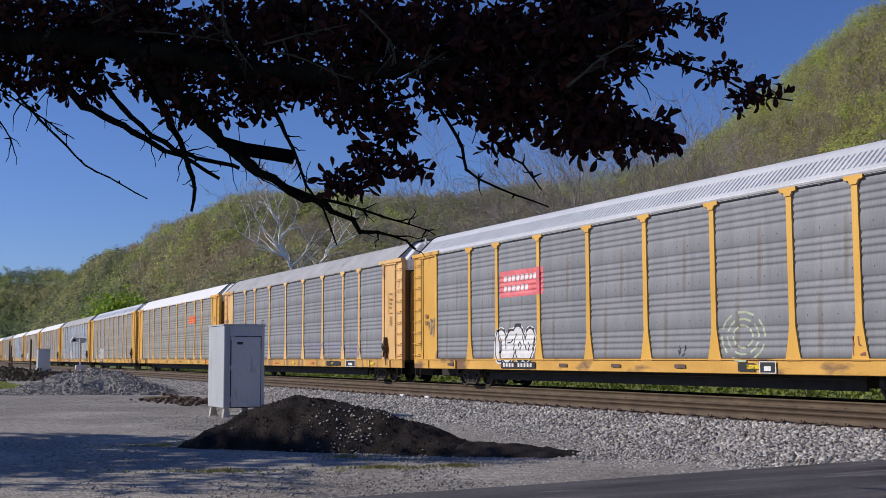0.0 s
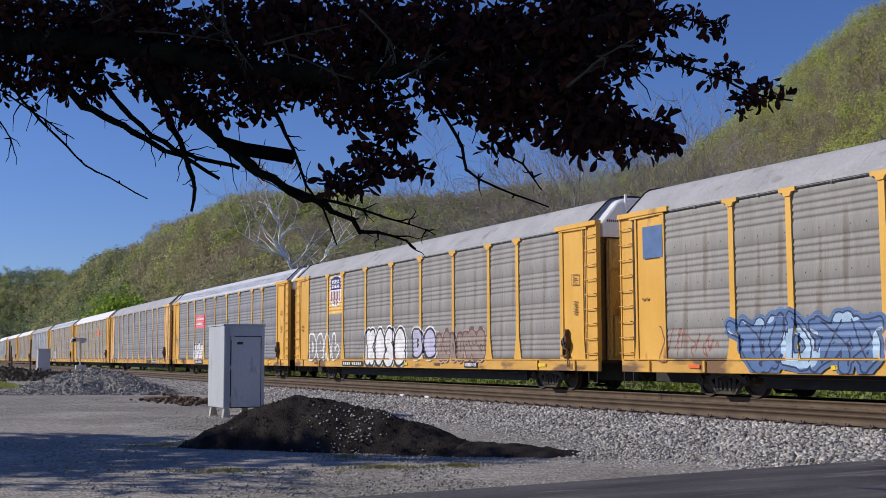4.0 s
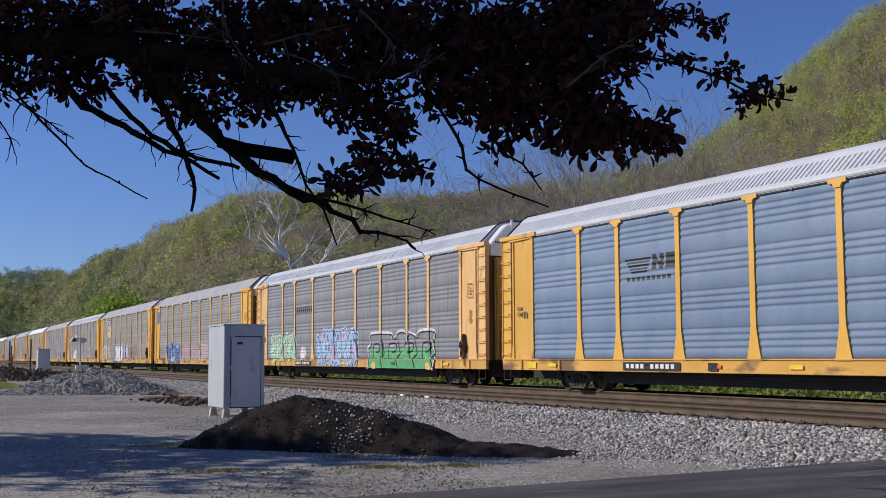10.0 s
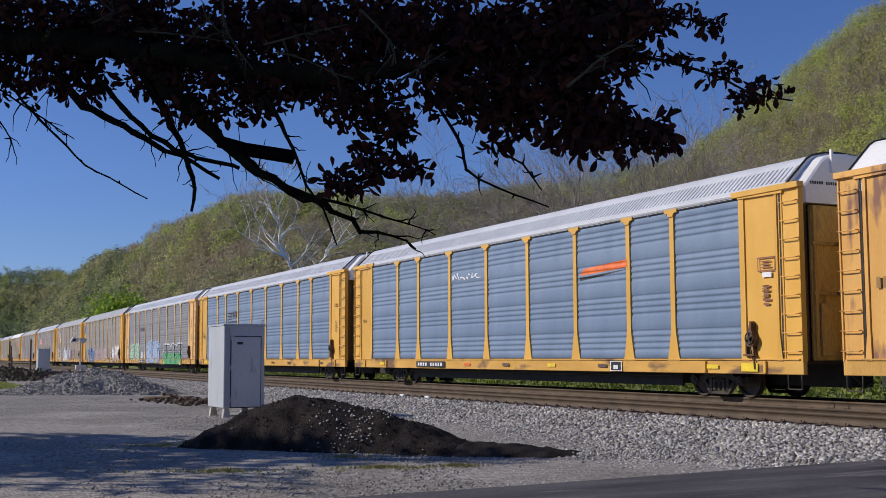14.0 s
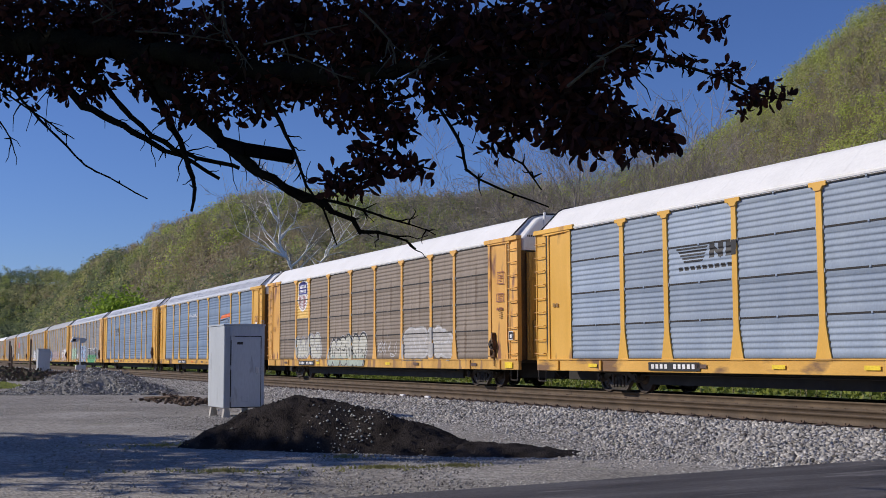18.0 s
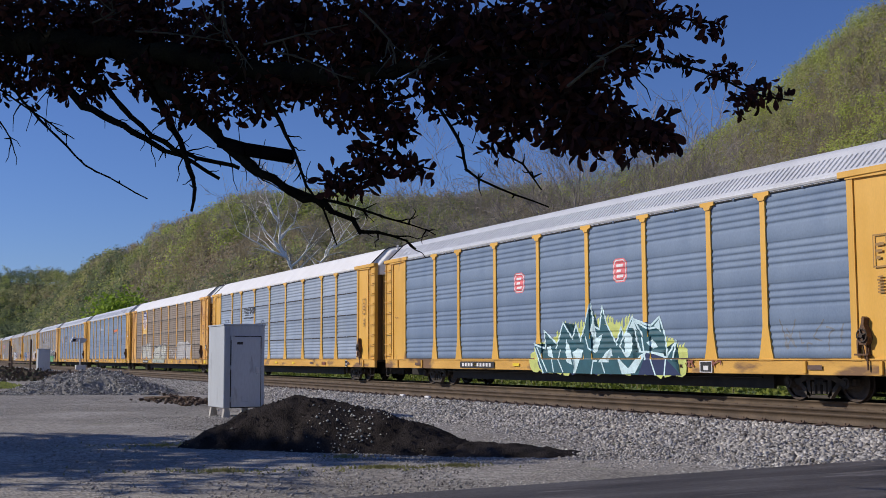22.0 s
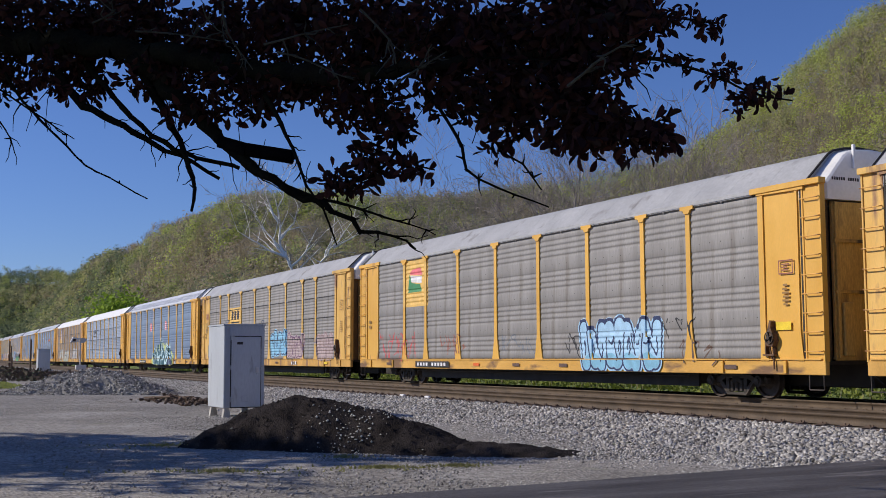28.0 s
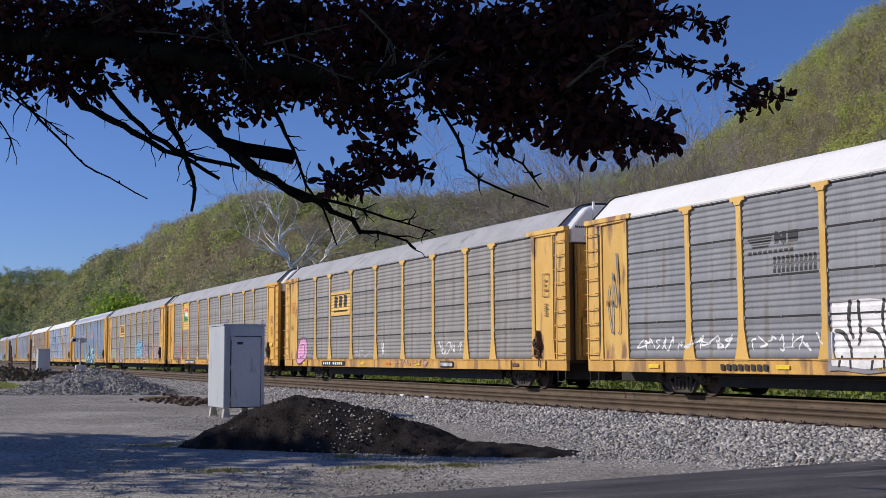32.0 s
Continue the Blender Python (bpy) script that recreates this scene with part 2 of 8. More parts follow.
def value_noise(x, y, scale, seed=0):
    """Smooth noise between 0 and 1."""
    x, y = np.asarray(x) / scale, np.asarray(y) / scale
    xi, yi = np.floor(x).astype(np.int64), np.floor(y).astype(np.int64)
    fx, fy = x - xi, y - yi
    fx, fy = fx * fx * (3 - 2 * fx), fy * fy * (3 - 2 * fy)

    def h(a, b):
        v = np.sin(a * 127.1 + b * 311.7 + seed * 74.7) * 43758.5453
        return v - np.floor(v)
    return (h(xi, yi) * (1 - fx) + h(xi + 1, yi) * fx) * (1 - fy) + (h(xi, yi + 1) * (1 - fx) + h(xi + 1, yi + 1) * fx) * fy


# ---- terrain ----
LOT = -0.35
# bearing (degrees to the left of +y), distance of the ridge, its rise over eye level in degrees
RIDGE = ((20, 300, 21.0), (36, 310, 18.6), (42.5, 330, 15.6), (47, 360, 12.2), (51.7, 400, 9.6), (58, 450, 7.9), (64, 480, 7.7), (70, 505, 7.9),
         (74, 520, 7.7), (76, 530, 6.7), (77.6, 540, 5.9), (79.5, 600, 4.5), (82, 760, 3.8), (85, 900, 3.7), (95, 1100, 4.0), (130, 1300, 4.0), (180, 1400, 4))


def ridge_at(bearing):
    b, d, e = np.array(RIDGE).T
    return np.interp(bearing, b, d), np.interp(bearing, b, e)


def ground_z(x, y):
    """Height of the ground: lot, ballast shoulder, track bed, verge and the wooded hillside."""
    x, y = np.asarray(x, dtype=float), np.asarray(y, dtype=float)
    yt = y - arc(np.clip(x, -700, 700))
    z = np.interp(yt, (11.9, 12.6, 14.35, 14.9, 22.0, 23.6, 30), (LOT, LOT + 0.02, -0.24, -0.205, -0.205, -0.55, -0.5))
    r = np.hypot(x, y)
    bearing = np.degrees(np.arctan2(-x, y))
    bearing = np.where(bearing < -90, bearing + 360, bearing)
    d, e = ridge_at(np.clip(np.abs(bearing), 20, 180))
    top = d * np.tan(np.radians(e)) - 6.0
    base = np.minimum(0.36 * d, 260)
    u = np.clip((r - base) / (d - base), 0, 1.6)
    hill = np.where(u < 1, top * (0.65 * u + 0.35 * u * u * (3 - 2 * u)), top * (1 - 0.5 * (u - 1)))
    rough = (value_noise(x, y, 60, 3) - 0.5) * 9 + (value_noise(x, y, 25, 4) - 0.5) * 4
    side = np.maximum(np.clip((yt - 40) / 40, 0, 1), np.clip((r - 600) / 200, 0, 1))
    return z + np.where(y > -150, np.clip((y + 150) / 150, 0, 1) * side * (hill + rough * np.clip(u * 3, 0, 1)), 0) + np.where(y <= 0, np.clip((r - 500) / 400, 0, 1) * 8, 0)


def ground_material():
    """Gravel lot with worn patches, grass on the verge, asphalt-dark grit near the road."""
    m, n, l, p = mat_base("gravel_lot_and_grass")
    geo = n.new("ShaderNodeNewGeometry")
    sep = n.new("ShaderNodeSeparateXYZ")
    l.new(geo.outputs["Position"], sep.inputs[0])
    big = n.new("ShaderNodeTexNoise")
    big.inputs["Scale"].default_value, big.inputs["Detail"].default_value = 0.35, 6
    fine = n.new("ShaderNodeTexNoise")
    fine.inputs["Scale"].default_value, fine.inputs["Detail"].default_value = 14, 5
    cell = n.new("ShaderNodeTexVoronoi")
    cell.inputs["Scale"].default_value = 22
    for q in (big, fine, cell):
        l.new(geo.outputs["Position"], q.inputs["Vector"])
    gravel = ramp_node(n, [(0.3, (0.205, 0.19, 0.168)), (0.5, (0.28, 0.26, 0.233)), (0.72, (0.35, 0.328, 0.298))])
    l.new(big.outputs[0], gravel.inputs[0])
    spk = ramp_node(n, [(0.15, (0.55, 0.55, 0.55)), (0.8, (1.38, 1.38, 1.38))])
    l.new(cell.outputs["Color"], spk.inputs[0])
    m1 = n.new("ShaderNodeMix")
    m1.data_type, m1.blend_type = "RGBA", "MULTIPLY"
    m1.inputs[0].default_value = 0.9
    l.new(gravel.outputs[0], m1.inputs[6]), l.new(spk.outputs[0], m1.inputs[7])
    # grass: beyond the track, and the patches between the ruts
    grass = ramp_node(n, [(0.3, (0.10, 0.15, 0.03)), (0.7, (0.22, 0.28, 0.07))])
    l.new(fine.outputs[0], grass.inputs[0])
    far = n.new("ShaderNodeMapRange")
    far.inputs["From Min"].default_value, far.inputs["From Max"].default_value = 22.6, 24.0
    # y measured from the track's own line
    ab = n.new("ShaderNodeMath")
    ab.operation = "ABSOLUTE"
    l.new(sep.outputs[0], ab.inputs[0])
    mn = n.new("ShaderNodeMath")
    mn.operation = "MINIMUM"
    mn.inputs[1].default_value = BEND
    l.new(ab.outputs[0], mn.inputs[0])
    hf = n.new("ShaderNodeMath")
    hf.operation = "MULTIPLY_ADD"
    hf.inputs[1].default_value = -0.5
    l.new(mn.outputs[0], hf.inputs[0]), l.new(ab.outputs[0], hf.inputs[2])
    ml = n.new("ShaderNodeMath")
    ml.operation = "MULTIPLY"
    l.new(hf.outputs[0], ml.inputs[0]), l.new(mn.outputs[0], ml.inputs[1])
    sc = n.new("ShaderNodeMath")
    sc.operation = "MULTIPLY_ADD"
    sc.inputs[1].default_value = -KAPPA
    l.new(ml.outputs[0], sc.inputs[0]), l.new(sep.outputs[1], sc.inputs[2])
    l.new(sc.outputs[0], far.inputs["Value"])
    patch = n.new("ShaderNodeTexNoise")
    patch.inputs["Scale"].default_value, patch.inputs["Detail"].default_value = 0.55, 7
    l.new(geo.outputs["Position"], patch.inputs["Vector"])
    pr = ramp_node(n, [(0.66, (0, 0, 0)), (0.74, (0.5, 0.5, 0.5))])
    l.new(patch.outputs[0], pr.inputs[0])
    mx = n.new("ShaderNodeMath")
    mx.operation = "MAXIMUM"
    l.new(far.outputs[0], mx.inputs[0]), l.new(pr.outputs[0], mx.inputs[1])
    m2 = n.new("ShaderNodeMix")
    m2.data_type = "RGBA"
    l.new(mx.outputs[0], m2.inputs[0]), l.new(m1.outputs[2], m2.inputs[6]), l.new(grass.outputs[0], m2.inputs[7])
    litter = ramp_node(n, [(0.3, (0.11, 0.085, 0.055)), (0.7, (0.21, 0.165, 0.11))])
    l.new(fine.outputs[0], litter.inputs[0])
    slope = n.new("ShaderNodeMapRange")
    slope.inputs["From Min"].default_value, slope.inputs["From Max"].default_value = 45, 70
    l.new(sc.outputs[0], slope.inputs["Value"])
    m3 = n.new("ShaderNodeMix")
    m3.data_type = "RGBA"
    l.new(slope.outputs[0], m3.inputs[0]), l.new(m2.outputs[2], m3.inputs[6]), l.new(litter.outputs[0], m3.inputs[7])
    l.new(m3.outputs[2], p.inputs["Base Color"])
    p.inputs["Roughness"].default_value = 0.95
    bn = n.new("ShaderNodeBump")
    bn.inputs["Strength"].default_value, bn.inputs["Distance"].default_value = 0.6, 0.03
    l.new(cell.outputs["Distance"], bn.inputs["Height"])
    l.new(bn.outputs[0], p.inputs["Normal"])
    return m


GROUND_MAT = ground_material()


def build_ground():
    def axis(edges, counts):
        out = [np.linspace(a, b, c, endpoint=False) for a, b, c in zip(edges[:-1], edges[1:], counts)]
        return np.concatenate(out + [[edges[-1]]])
    xs = axis((-2600, -900, -300, -70, -8, 20, 120, 600, 1600), (34, 60, 60, 130, 40, 30, 30, 15))
    ys = axis((-1500, -200, -10, 2, 11.5, 15.2, 21.5, 25, 60, 400, 900, 1700), (16, 25, 16, 40, 18, 8, 12, 14, 60, 50, 16))
    X, Y = np.meshgrid(xs, ys, indexing="ij")
    Yb = Y + np.where((Y > 11) & (Y < 60), arc(np.clip(X, -700, 700)), 0)
    Yb = np.where(Y >= 60, np.maximum(Yb, 60 + (Y - 60) + 0.0 * X + arc(np.clip(X, -700, 700)) * np.clip(1 - (Y - 60) / 300, 0, 1)), Yb)
    Z = ground_z(X, Yb)
    lot = (Yb < 12.5) & (np.hypot(X, Yb) < 90)
    Z = Z + np.where(lot, (value_noise(X, Yb, 2.3, 1) - 0.5) * 0.05 + (value_noise(X, Yb, 0.7, 2) - 0.5) * 0.02, 0)
    me = mesh_from("ground", np.stack([X, Yb, Z], -1).reshape(-1, 3), grid_faces(len(xs), len(ys)), GROUND_MAT, True)
    return tagged(part("ground", me, None, None), "grey gravel lot, grassy verge and valley floor", "ground", kind="structure")


ground = build_ground()


def sweep(name, profile, y0, z0, x0, x1, step, material, label, kind="structure", category="rail"):
    """A profile in y-z drawn along the track's arc."""
    xs = np.arange(x0, x1 + step, step)
    pr = np.array(profile)
    V = np.stack([np.repeat(xs[:, None], len(pr), 1), y0 + arc(xs)[:, None] + pr[None, :, 0], np.repeat(z0 + pr[None, :, 1], len(xs), 0)], -1)
    n = len(pr)
    i, j = np.meshgrid(np.arange(len(xs) - 1), np.arange(n), indexing="ij")
    a, b = (i * n + j).ravel(), (i * n + (j + 1) % n).ravel()
    me = mesh_from(name, V.reshape(-1, 3), np.stack([a, b, b + n, a + n], 1), material)
    return tagged(part(name, me, None, None), label, category, kind=kind)


RAIL = ((-0.076, 0), (-0.076, 0.012), (-0.012, 0.03), (-0.012, 0.135), (-0.036, 0.145), (-0.036, 0.178), (-0.028, 0.186),
        (0.028, 0.186), (0.036, 0.178), (0.036, 0.145), (0.012, 0.135), (0.012, 0.03), (0.076, 0.012), (0.076, 0))
for yy in (NEAR_Y - 0.7525, NEAR_Y + 0.7525, TRAIN_Y - 0.7525, TRAIN_Y + 0.7525):
    sweep("rail", RAIL, yy, -0.186, -640, 400, 4.0, RAIL_RUST, "rusty steel rail of a double main line")

# ---- the train ----
CAR = 27.43
HALF = CAR / 2
PITCH = 28.6
POSTS = (4.70, 6.70, 9.45, 12.30, 15.13, 17.98, 20.73, 22.73)
EDGES = (1.98,) + POSTS + (25.45,)
SILL0, SILL1, EAVE = 0.60, 0.93, 4.95
YN = -1.60              # the near face in the car's own space


RIB = 0.020
WAVES = {4: (0.15, 0.165), 5: (0.125, 0.145)}     # waves in a sheet: where the band begins, and its pitch
FOLD = ((0.10, 0.0), (0.30, 0.42), (0.48, 0.86), (0.60, 1.0), (0.72, 0.86), (0.82, 0.30), (0.90, 0.0))
BANDS = {}                  # waves in a sheet, by car


def corrugation(z, n=4):
    """Inward depth, as a negative offset, of the corrugated sheet at height z: soft below each fold, steep above it."""
    q = (z - PAN0 + 1e-6) % ROW
    if q < 0.008 or q > ROW - 0.008:
        return -0.010
    start, pitch = WAVES[n]
    f = (q - start) / pitch
    if not 0 < f < n:
        return 0.0
    f -= int(f)
    for (a, u), (b, v) in zip(FOLD[:-1], FOLD[1:]):
        if a <= f <= b:
            return -RIB * (u + (v - u) * (f - a) / (b - a))
    return 0.0


def corr_levels(z0, z1, n=4):
    start, pitch = WAVES[n]
    marks = [0.0085, ROW - 0.0085] + [start + (i + f) * pitch for i in range(n) for f, _ in FOLD]
    out = [PAN0 + k * ROW + m for k in range(4) for m in marks]
    return [z0] + sorted(z for z in out if z0 + 0.002 < z < z1 - 0.002) + [z1]


def panel_mesh(w, z0, z1, waves=4):
    """A corrugated side panel, w wide, with turned-in edges, its face to -y."""
    zs = corr_levels(z0, z1, waves)
    bm = bmesh.new()
    rows = []
    for z in zs:
        y = -corrugation(z, waves)
        rows.append([bm.verts.new((x, yy, z)) for x, yy in ((0, 0.08), (0, y), (w, y), (w, 0.08))])
    for a, b in zip(rows[:-1], rows[1:]):
        for i in (0, 1, 2):
            bm.faces.new((a[i], a[i + 1], b[i + 1], b[i])).smooth = True
        for i in (1, 2):
            bm.edges.get((a[i], b[i])).smooth = False
    return bm


MESHES = {}


def shared(key, build, *materials):
    """Mesh data built once for each key and set of materials."""
    k = (key, tuple(m.name for m in materials))
    if k not in MESHES:
        bm = fixed(build())
        me = bpy.data.meshes.new(key[0] if isinstance(key, tuple) else key)
        bm.to_mesh(me)
        bm.free()
        for m in materials:
            me.materials.append(m)
        MESHES[k] = me
    return MESHES[k]


def place(name, me, parent, x=0, y=0, z=0, rz=0, label=""):
    ob = part(name, me, None, parent, label)
    ob.matrix_basis = pose(x, y, z, 0, 0, rz)
    return ob


def post_bm():
    """Side post: a slim flat bar that flares at its foot and carries a cap plate at its head."""
    bm = bmesh.new()
    prism(bm, [(-0.26, PAN0 - 0.06), (0.26, PAN0 - 0.06), (0.19, PAN0 + 0.20), (0.095, PAN0 + 0.75), (0.085, PAN1 - 0.05), (-0.085, PAN1 - 0.05),
               (-0.095, PAN0 + 0.75), (-0.19, PAN0 + 0.20)], -0.035, 0.06)
    prism(bm, [(-0.09, PAN1 - 0.15), (0.09, PAN1 - 0.15), (0.15, PAN1 - 0.055), (0.265, PAN1 - 0.045), (0.27, PAN1 + 0.05), (-0.27, PAN1 + 0.05), (-0.265, PAN1 - 0.045), (-0.15, PAN1 - 0.055)], -0.065, 0.06)
    return bm


def clip_bm():
    """Small bracket that holds two sheets together over the seam."""
    bm = bmesh.new()
    box(bm, -0.028, 0.028, -0.026, 0.0, -0.03, 0.03, 0.006)
    tube(bm, (0, -0.034, -0.012), (0, -0.026, -0.012), 0.011, seg=6)
    return bm


def post_clip_bm():
    bm = bmesh.new()
    box(bm, -0.016, 0.016, -0.03, 0.02, -0.045, 0.045, 0.006)
    return bm


def sill_bm():
    bm = bmesh.new()
    box(bm, -HALF, HALF, -0.02, 0.10, SILL0, SILL1, 0.012)
    box(bm, -HALF + 0.1, HALF - 0.1, -0.05, 0.10, SILL1 - 0.002, SILL1 + 0.035)
    return bm


def sill_pocket_bm():
    bm = bmesh.new()
    box(bm, -0.045, 0.045, -0.075, 0.0, SILL0 + 0.03, SILL1 - 0.02, 0.008)
    return bm


ROOF_PROFILE = ((-1.63, EAVE - 0.10), (-1.63, EAVE + 0.03), (-1.56, EAVE + 0.10), (-1.54, EAVE + 0.119), (-1.525, EAVE + 0.134), (-1.145, EAVE + 0.501), (-1.13, EAVE + 0.515), (-0.98, EAVE + 0.66), (-0.82, EAVE + 0.75), (-0.45, EAVE + 0.83), (0, EAVE + 0.86),
                (0.45, EAVE + 0.83), (0.82, EAVE + 0.75), (0.98, EAVE + 0.66), (1.13, EAVE + 0.515), (1.145, EAVE + 0.501), (1.525, EAVE + 0.134), (1.54, EAVE + 0.119), (1.56, EAVE + 0.10), (1.63, EAVE + 0.03), (1.63, EAVE - 0.10))


def roof_bm(ribbed):
    """Arched roof; ribbed roofs are corrugated across the car."""
    bm = bmesh.new()
    xs, up = [], []
    a, b = -HALF + 0.35, HALF - 0.35
    if ribbed:
        p, x = 0.165, a
        while x < b - p:
            for s, h in ((0, 0), (0.36, 0), (0.40, 1), (0.96, 1)):
                xs.append(x + s * p), up.append(0.07 * (h - 1))
            x += p
        xs.append(b), up.append(0)
        up[0] = 0
    else:
        for i in range(20):
            x = a + (b - a) * i / 19
            for dx, h in ((-0.05, 0), (-0.03, 1), (0.03, 1), (0.05, 0)):
                if a <= x + dx <= b:
                    xs.append(x + dx), up.append(0.005 * h)
    rows = []
    for x, h in zip(xs, up):
        row = []
        for i, (y, z) in enumerate(ROOF_PROFILE):
            k = (1 if 1.14 < abs(y) < 1.53 else 0 if ribbed else 1) if 1 < i < len(ROOF_PROFILE) - 2 else 0
            s = -1 if y < 0 else 1
            n = 0.75 if abs(y) > 0.8 else 0.2
            row.append(bm.verts.new((x, y + k * s * h * n, z + k * h * 0.75)))
        rows.append(row)
    for r, s in zip(rows[:-1], rows[1:]):
        for i in range(len(r) - 1):
            bm.faces.new((r[i], s[i], s[i + 1], r[i + 1]))
    for r in (rows[0], list(reversed(rows[-1]))):
        bm.faces.new(r)
    return bm


def eave_bm():
    bm = bmesh.new()
    box(bm, -HALF + 0.3, HALF - 0.3, -0.05, 0.06, EAVE - 0.07, EAVE - 0.02)
    return bm


def hood_bars_bm():
    bm = bmesh.new()
    for i in range(12):
        if i != 6:
            box(bm, -0.021, -0.014, -1.22 + 0.07 * i, -1.175 + 0.07 * i, EAVE + 0.02, EAVE + 0.09)
    return bm


def end_door_bm(y0, y1):
    bm = bmesh.new()
    box(bm, -0.10, -0.02, y0, y1, PAN0 - 0.05, EAVE - 0.46, 0.01)
    return bm


def end_recess_bm(y0, y1):
    bm = bmesh.new()
    box(bm, -0.24, -0.17, y0, y1, PAN0 - 0.05, EAVE - 0.30)
    return bm


def end_rib_bm():
    bm = bmesh.new()
    box(bm, -0.03, 0.035, -0.05, 0.05, PAN0, EAVE - 0.47, 0.01)
    return bm


def end_box_bm():
    bm = bmesh.new()
    box(bm, -0.03, 0.08, -0.15, 0.15, PAN0 + 0.05, PAN0 + 1.25, 0.02)
    return bm


def end_bar_bm():
    bm = bmesh.new()
    box(bm, -0.03, 0.03, -1.18, 1.18, 0, 0.07)
    return bm


def end_top_bm():
    """The pale hood that closes the roof's arch: straight, then drawn in to a narrower front."""
    bm = bmesh.new()
    prof = [(-1.605, EAVE - 0.42)] + [(y * 0.985, z - 0.015) for y, z in ROOF_PROFILE[1:-1]] + [(1.605, EAVE - 0.42)]
    rows = []
    for x, narrow, drop in ((-0.66, 1.0, 0.0), (-0.58, 1.0, 0.0), (-0.06, 0.87, 0.05), (-0.02, 0.845, 0.09)):
        rows.append([bm.verts.new((x, y * narrow, z - (drop if z > EAVE - 0.3 else 0.0))) for y, z in prof])
    for a, b in zip(rows[:-1], rows[1:]):
        for i in range(len(prof)):
            k = (i + 1) % len(prof)
            bm.faces.new((a[i], a[k], b[k], b[i]))
    bm.faces.new(rows[0]), bm.faces.new(rows[-1])
    return bm


def gasket_bm():
    """Dark rubber edge that follows the roof's arch at its end."""
    bm = bmesh.new()
    for (ya, za), (yb, zb) in zip(ROOF_PROFILE[1:-2], ROOF_PROFILE[2:-1]):
        tube(bm, (0, ya * 1.006, za + 0.012), (0, yb * 1.006, zb + 0.012), 0.028, seg=5)
    return bm


def end_side_bm(sgn):
    """The yellow side sheet at the car's end: x from 0 (outside) inwards."""
    bm = bmesh.new()
    box(bm, 0.60, 1.95, 0.0, 0.10, PAN0 - 0.06, PAN1, 0.008)
    return bm


def jamb_bm(a, b):
    """Upright stiffener on the end sheet, flared at its foot."""
    bm = bmesh.new()
    prism(bm, [(a - 0.08, PAN0 - 0.06), (b + 0.02, PAN0 - 0.06), (b, PAN0 + 0.6), (b, PAN1), (a, PAN1), (a, PAN0 + 0.6)], -0.036, 0.03)
    return bm


def gap_bm():
    bm = bmesh.new()
    box(bm, 0.615, 0.665, -0.010, 0.02, PAN0 - 0.05, PAN1)
    return bm


def end_post_bm(a, b, y0, y1):
    bm = bmesh.new()
    box(bm, a, b, y0, y1, PAN0 - 0.08, PAN1 + 0.02, 0.006)
    return bm


def end_cap_bm():
    bm = bmesh.new()
    box(bm, -0.04, 2.25, -0.09, 0.12, PAN1 + 0.02, EAVE + 0.05, 0.01)
    prism(bm, [(0.5, PAN1 - 0.05), (2.05, PAN1 - 0.02), (2.05, PAN1 + 0.025), (0.5, PAN1 + 0.025)], -0.06, 0.0)
    return bm


def rung_bm():
    bm = bmesh.new()
    tube(bm, (0.03, -0.10, 0), (0.55, -0.10, 0), 0.014, seg=6)
    tube(bm, (0.03, -0.10, 0), (0.03, 0.0, 0.02), 0.014, seg=6)
    tube(bm, (0.55, -0.10, 0), (0.55, 0.0, 0.02), 0.014, seg=6)
    return bm


def step_bm():
    """Sill step: a hanging stirrup of round bar."""
    bm = bmesh.new()
    for a, b in (((0.08, 0, 0.62), (0.08, 0, 0.27)), ((0.08, 0, 0.27), (0.52, 0, 0.27)), ((0.52, 0, 0.27), (0.52, 0, 0.62))):
        tube(bm, a, b, 0.016, seg=6)
    return bm


def brake_bm():
    """Gear case of the hand brake with its bracket and chain guard."""
    bm = bmesh.new()
    prism(bm, [(-0.14, 1.38), (-0.10, 1.26), (0.08, 1.24), (0.15, 1.38), (0.11, 1.53), (0.04, 1.68), (0.06, 1.82), (0.0, 1.85), (-0.04, 1.68), (-0.10, 1.53)], -0.15, 0.0)
    tube(bm, (0.03, -0.07, 1.22), (0.05, -0.07, 0.72), 0.022, seg=6)
    tube(bm, (-0.06, -0.09, 1.25), (-0.02, -0.06, 0.95), 0.018, seg=6)
    box(bm, -0.28, 0.10, -0.12, 0.0, 1.03, 1.07)
    box(bm, -0.22, -0.18, -0.10, 0.0, 1.07, 1.36)
    box(bm, 0.02, 0.08, -0.06, 0.0, 1.07, 1.32)
    return bm


def brake_wheel_bm():
    bm = bmesh.new()
    n, r = 20, 0.135
    for i in range(n):
        a, b = 2 * math.pi * i / n, 2 * math.pi * (i + 1) / n
        tube(bm, (r * math.cos(a), -0.17, 1.45 + r * math.sin(a)), (r * math.cos(b), -0.17, 1.45 + r * math.sin(b)), 0.018, seg=5)
    for i in range(4):
        a = 0.4 + math.pi * i / 2
        tube(bm, (0, -0.19, 1.45), (r * math.cos(a), -0.17, 1.45 + r * math.sin(a)), 0.02, seg=5)
    tube(bm, (0, -0.21, 1.45), (0, -0.10, 1.45), 0.05, seg=8)
    return bm


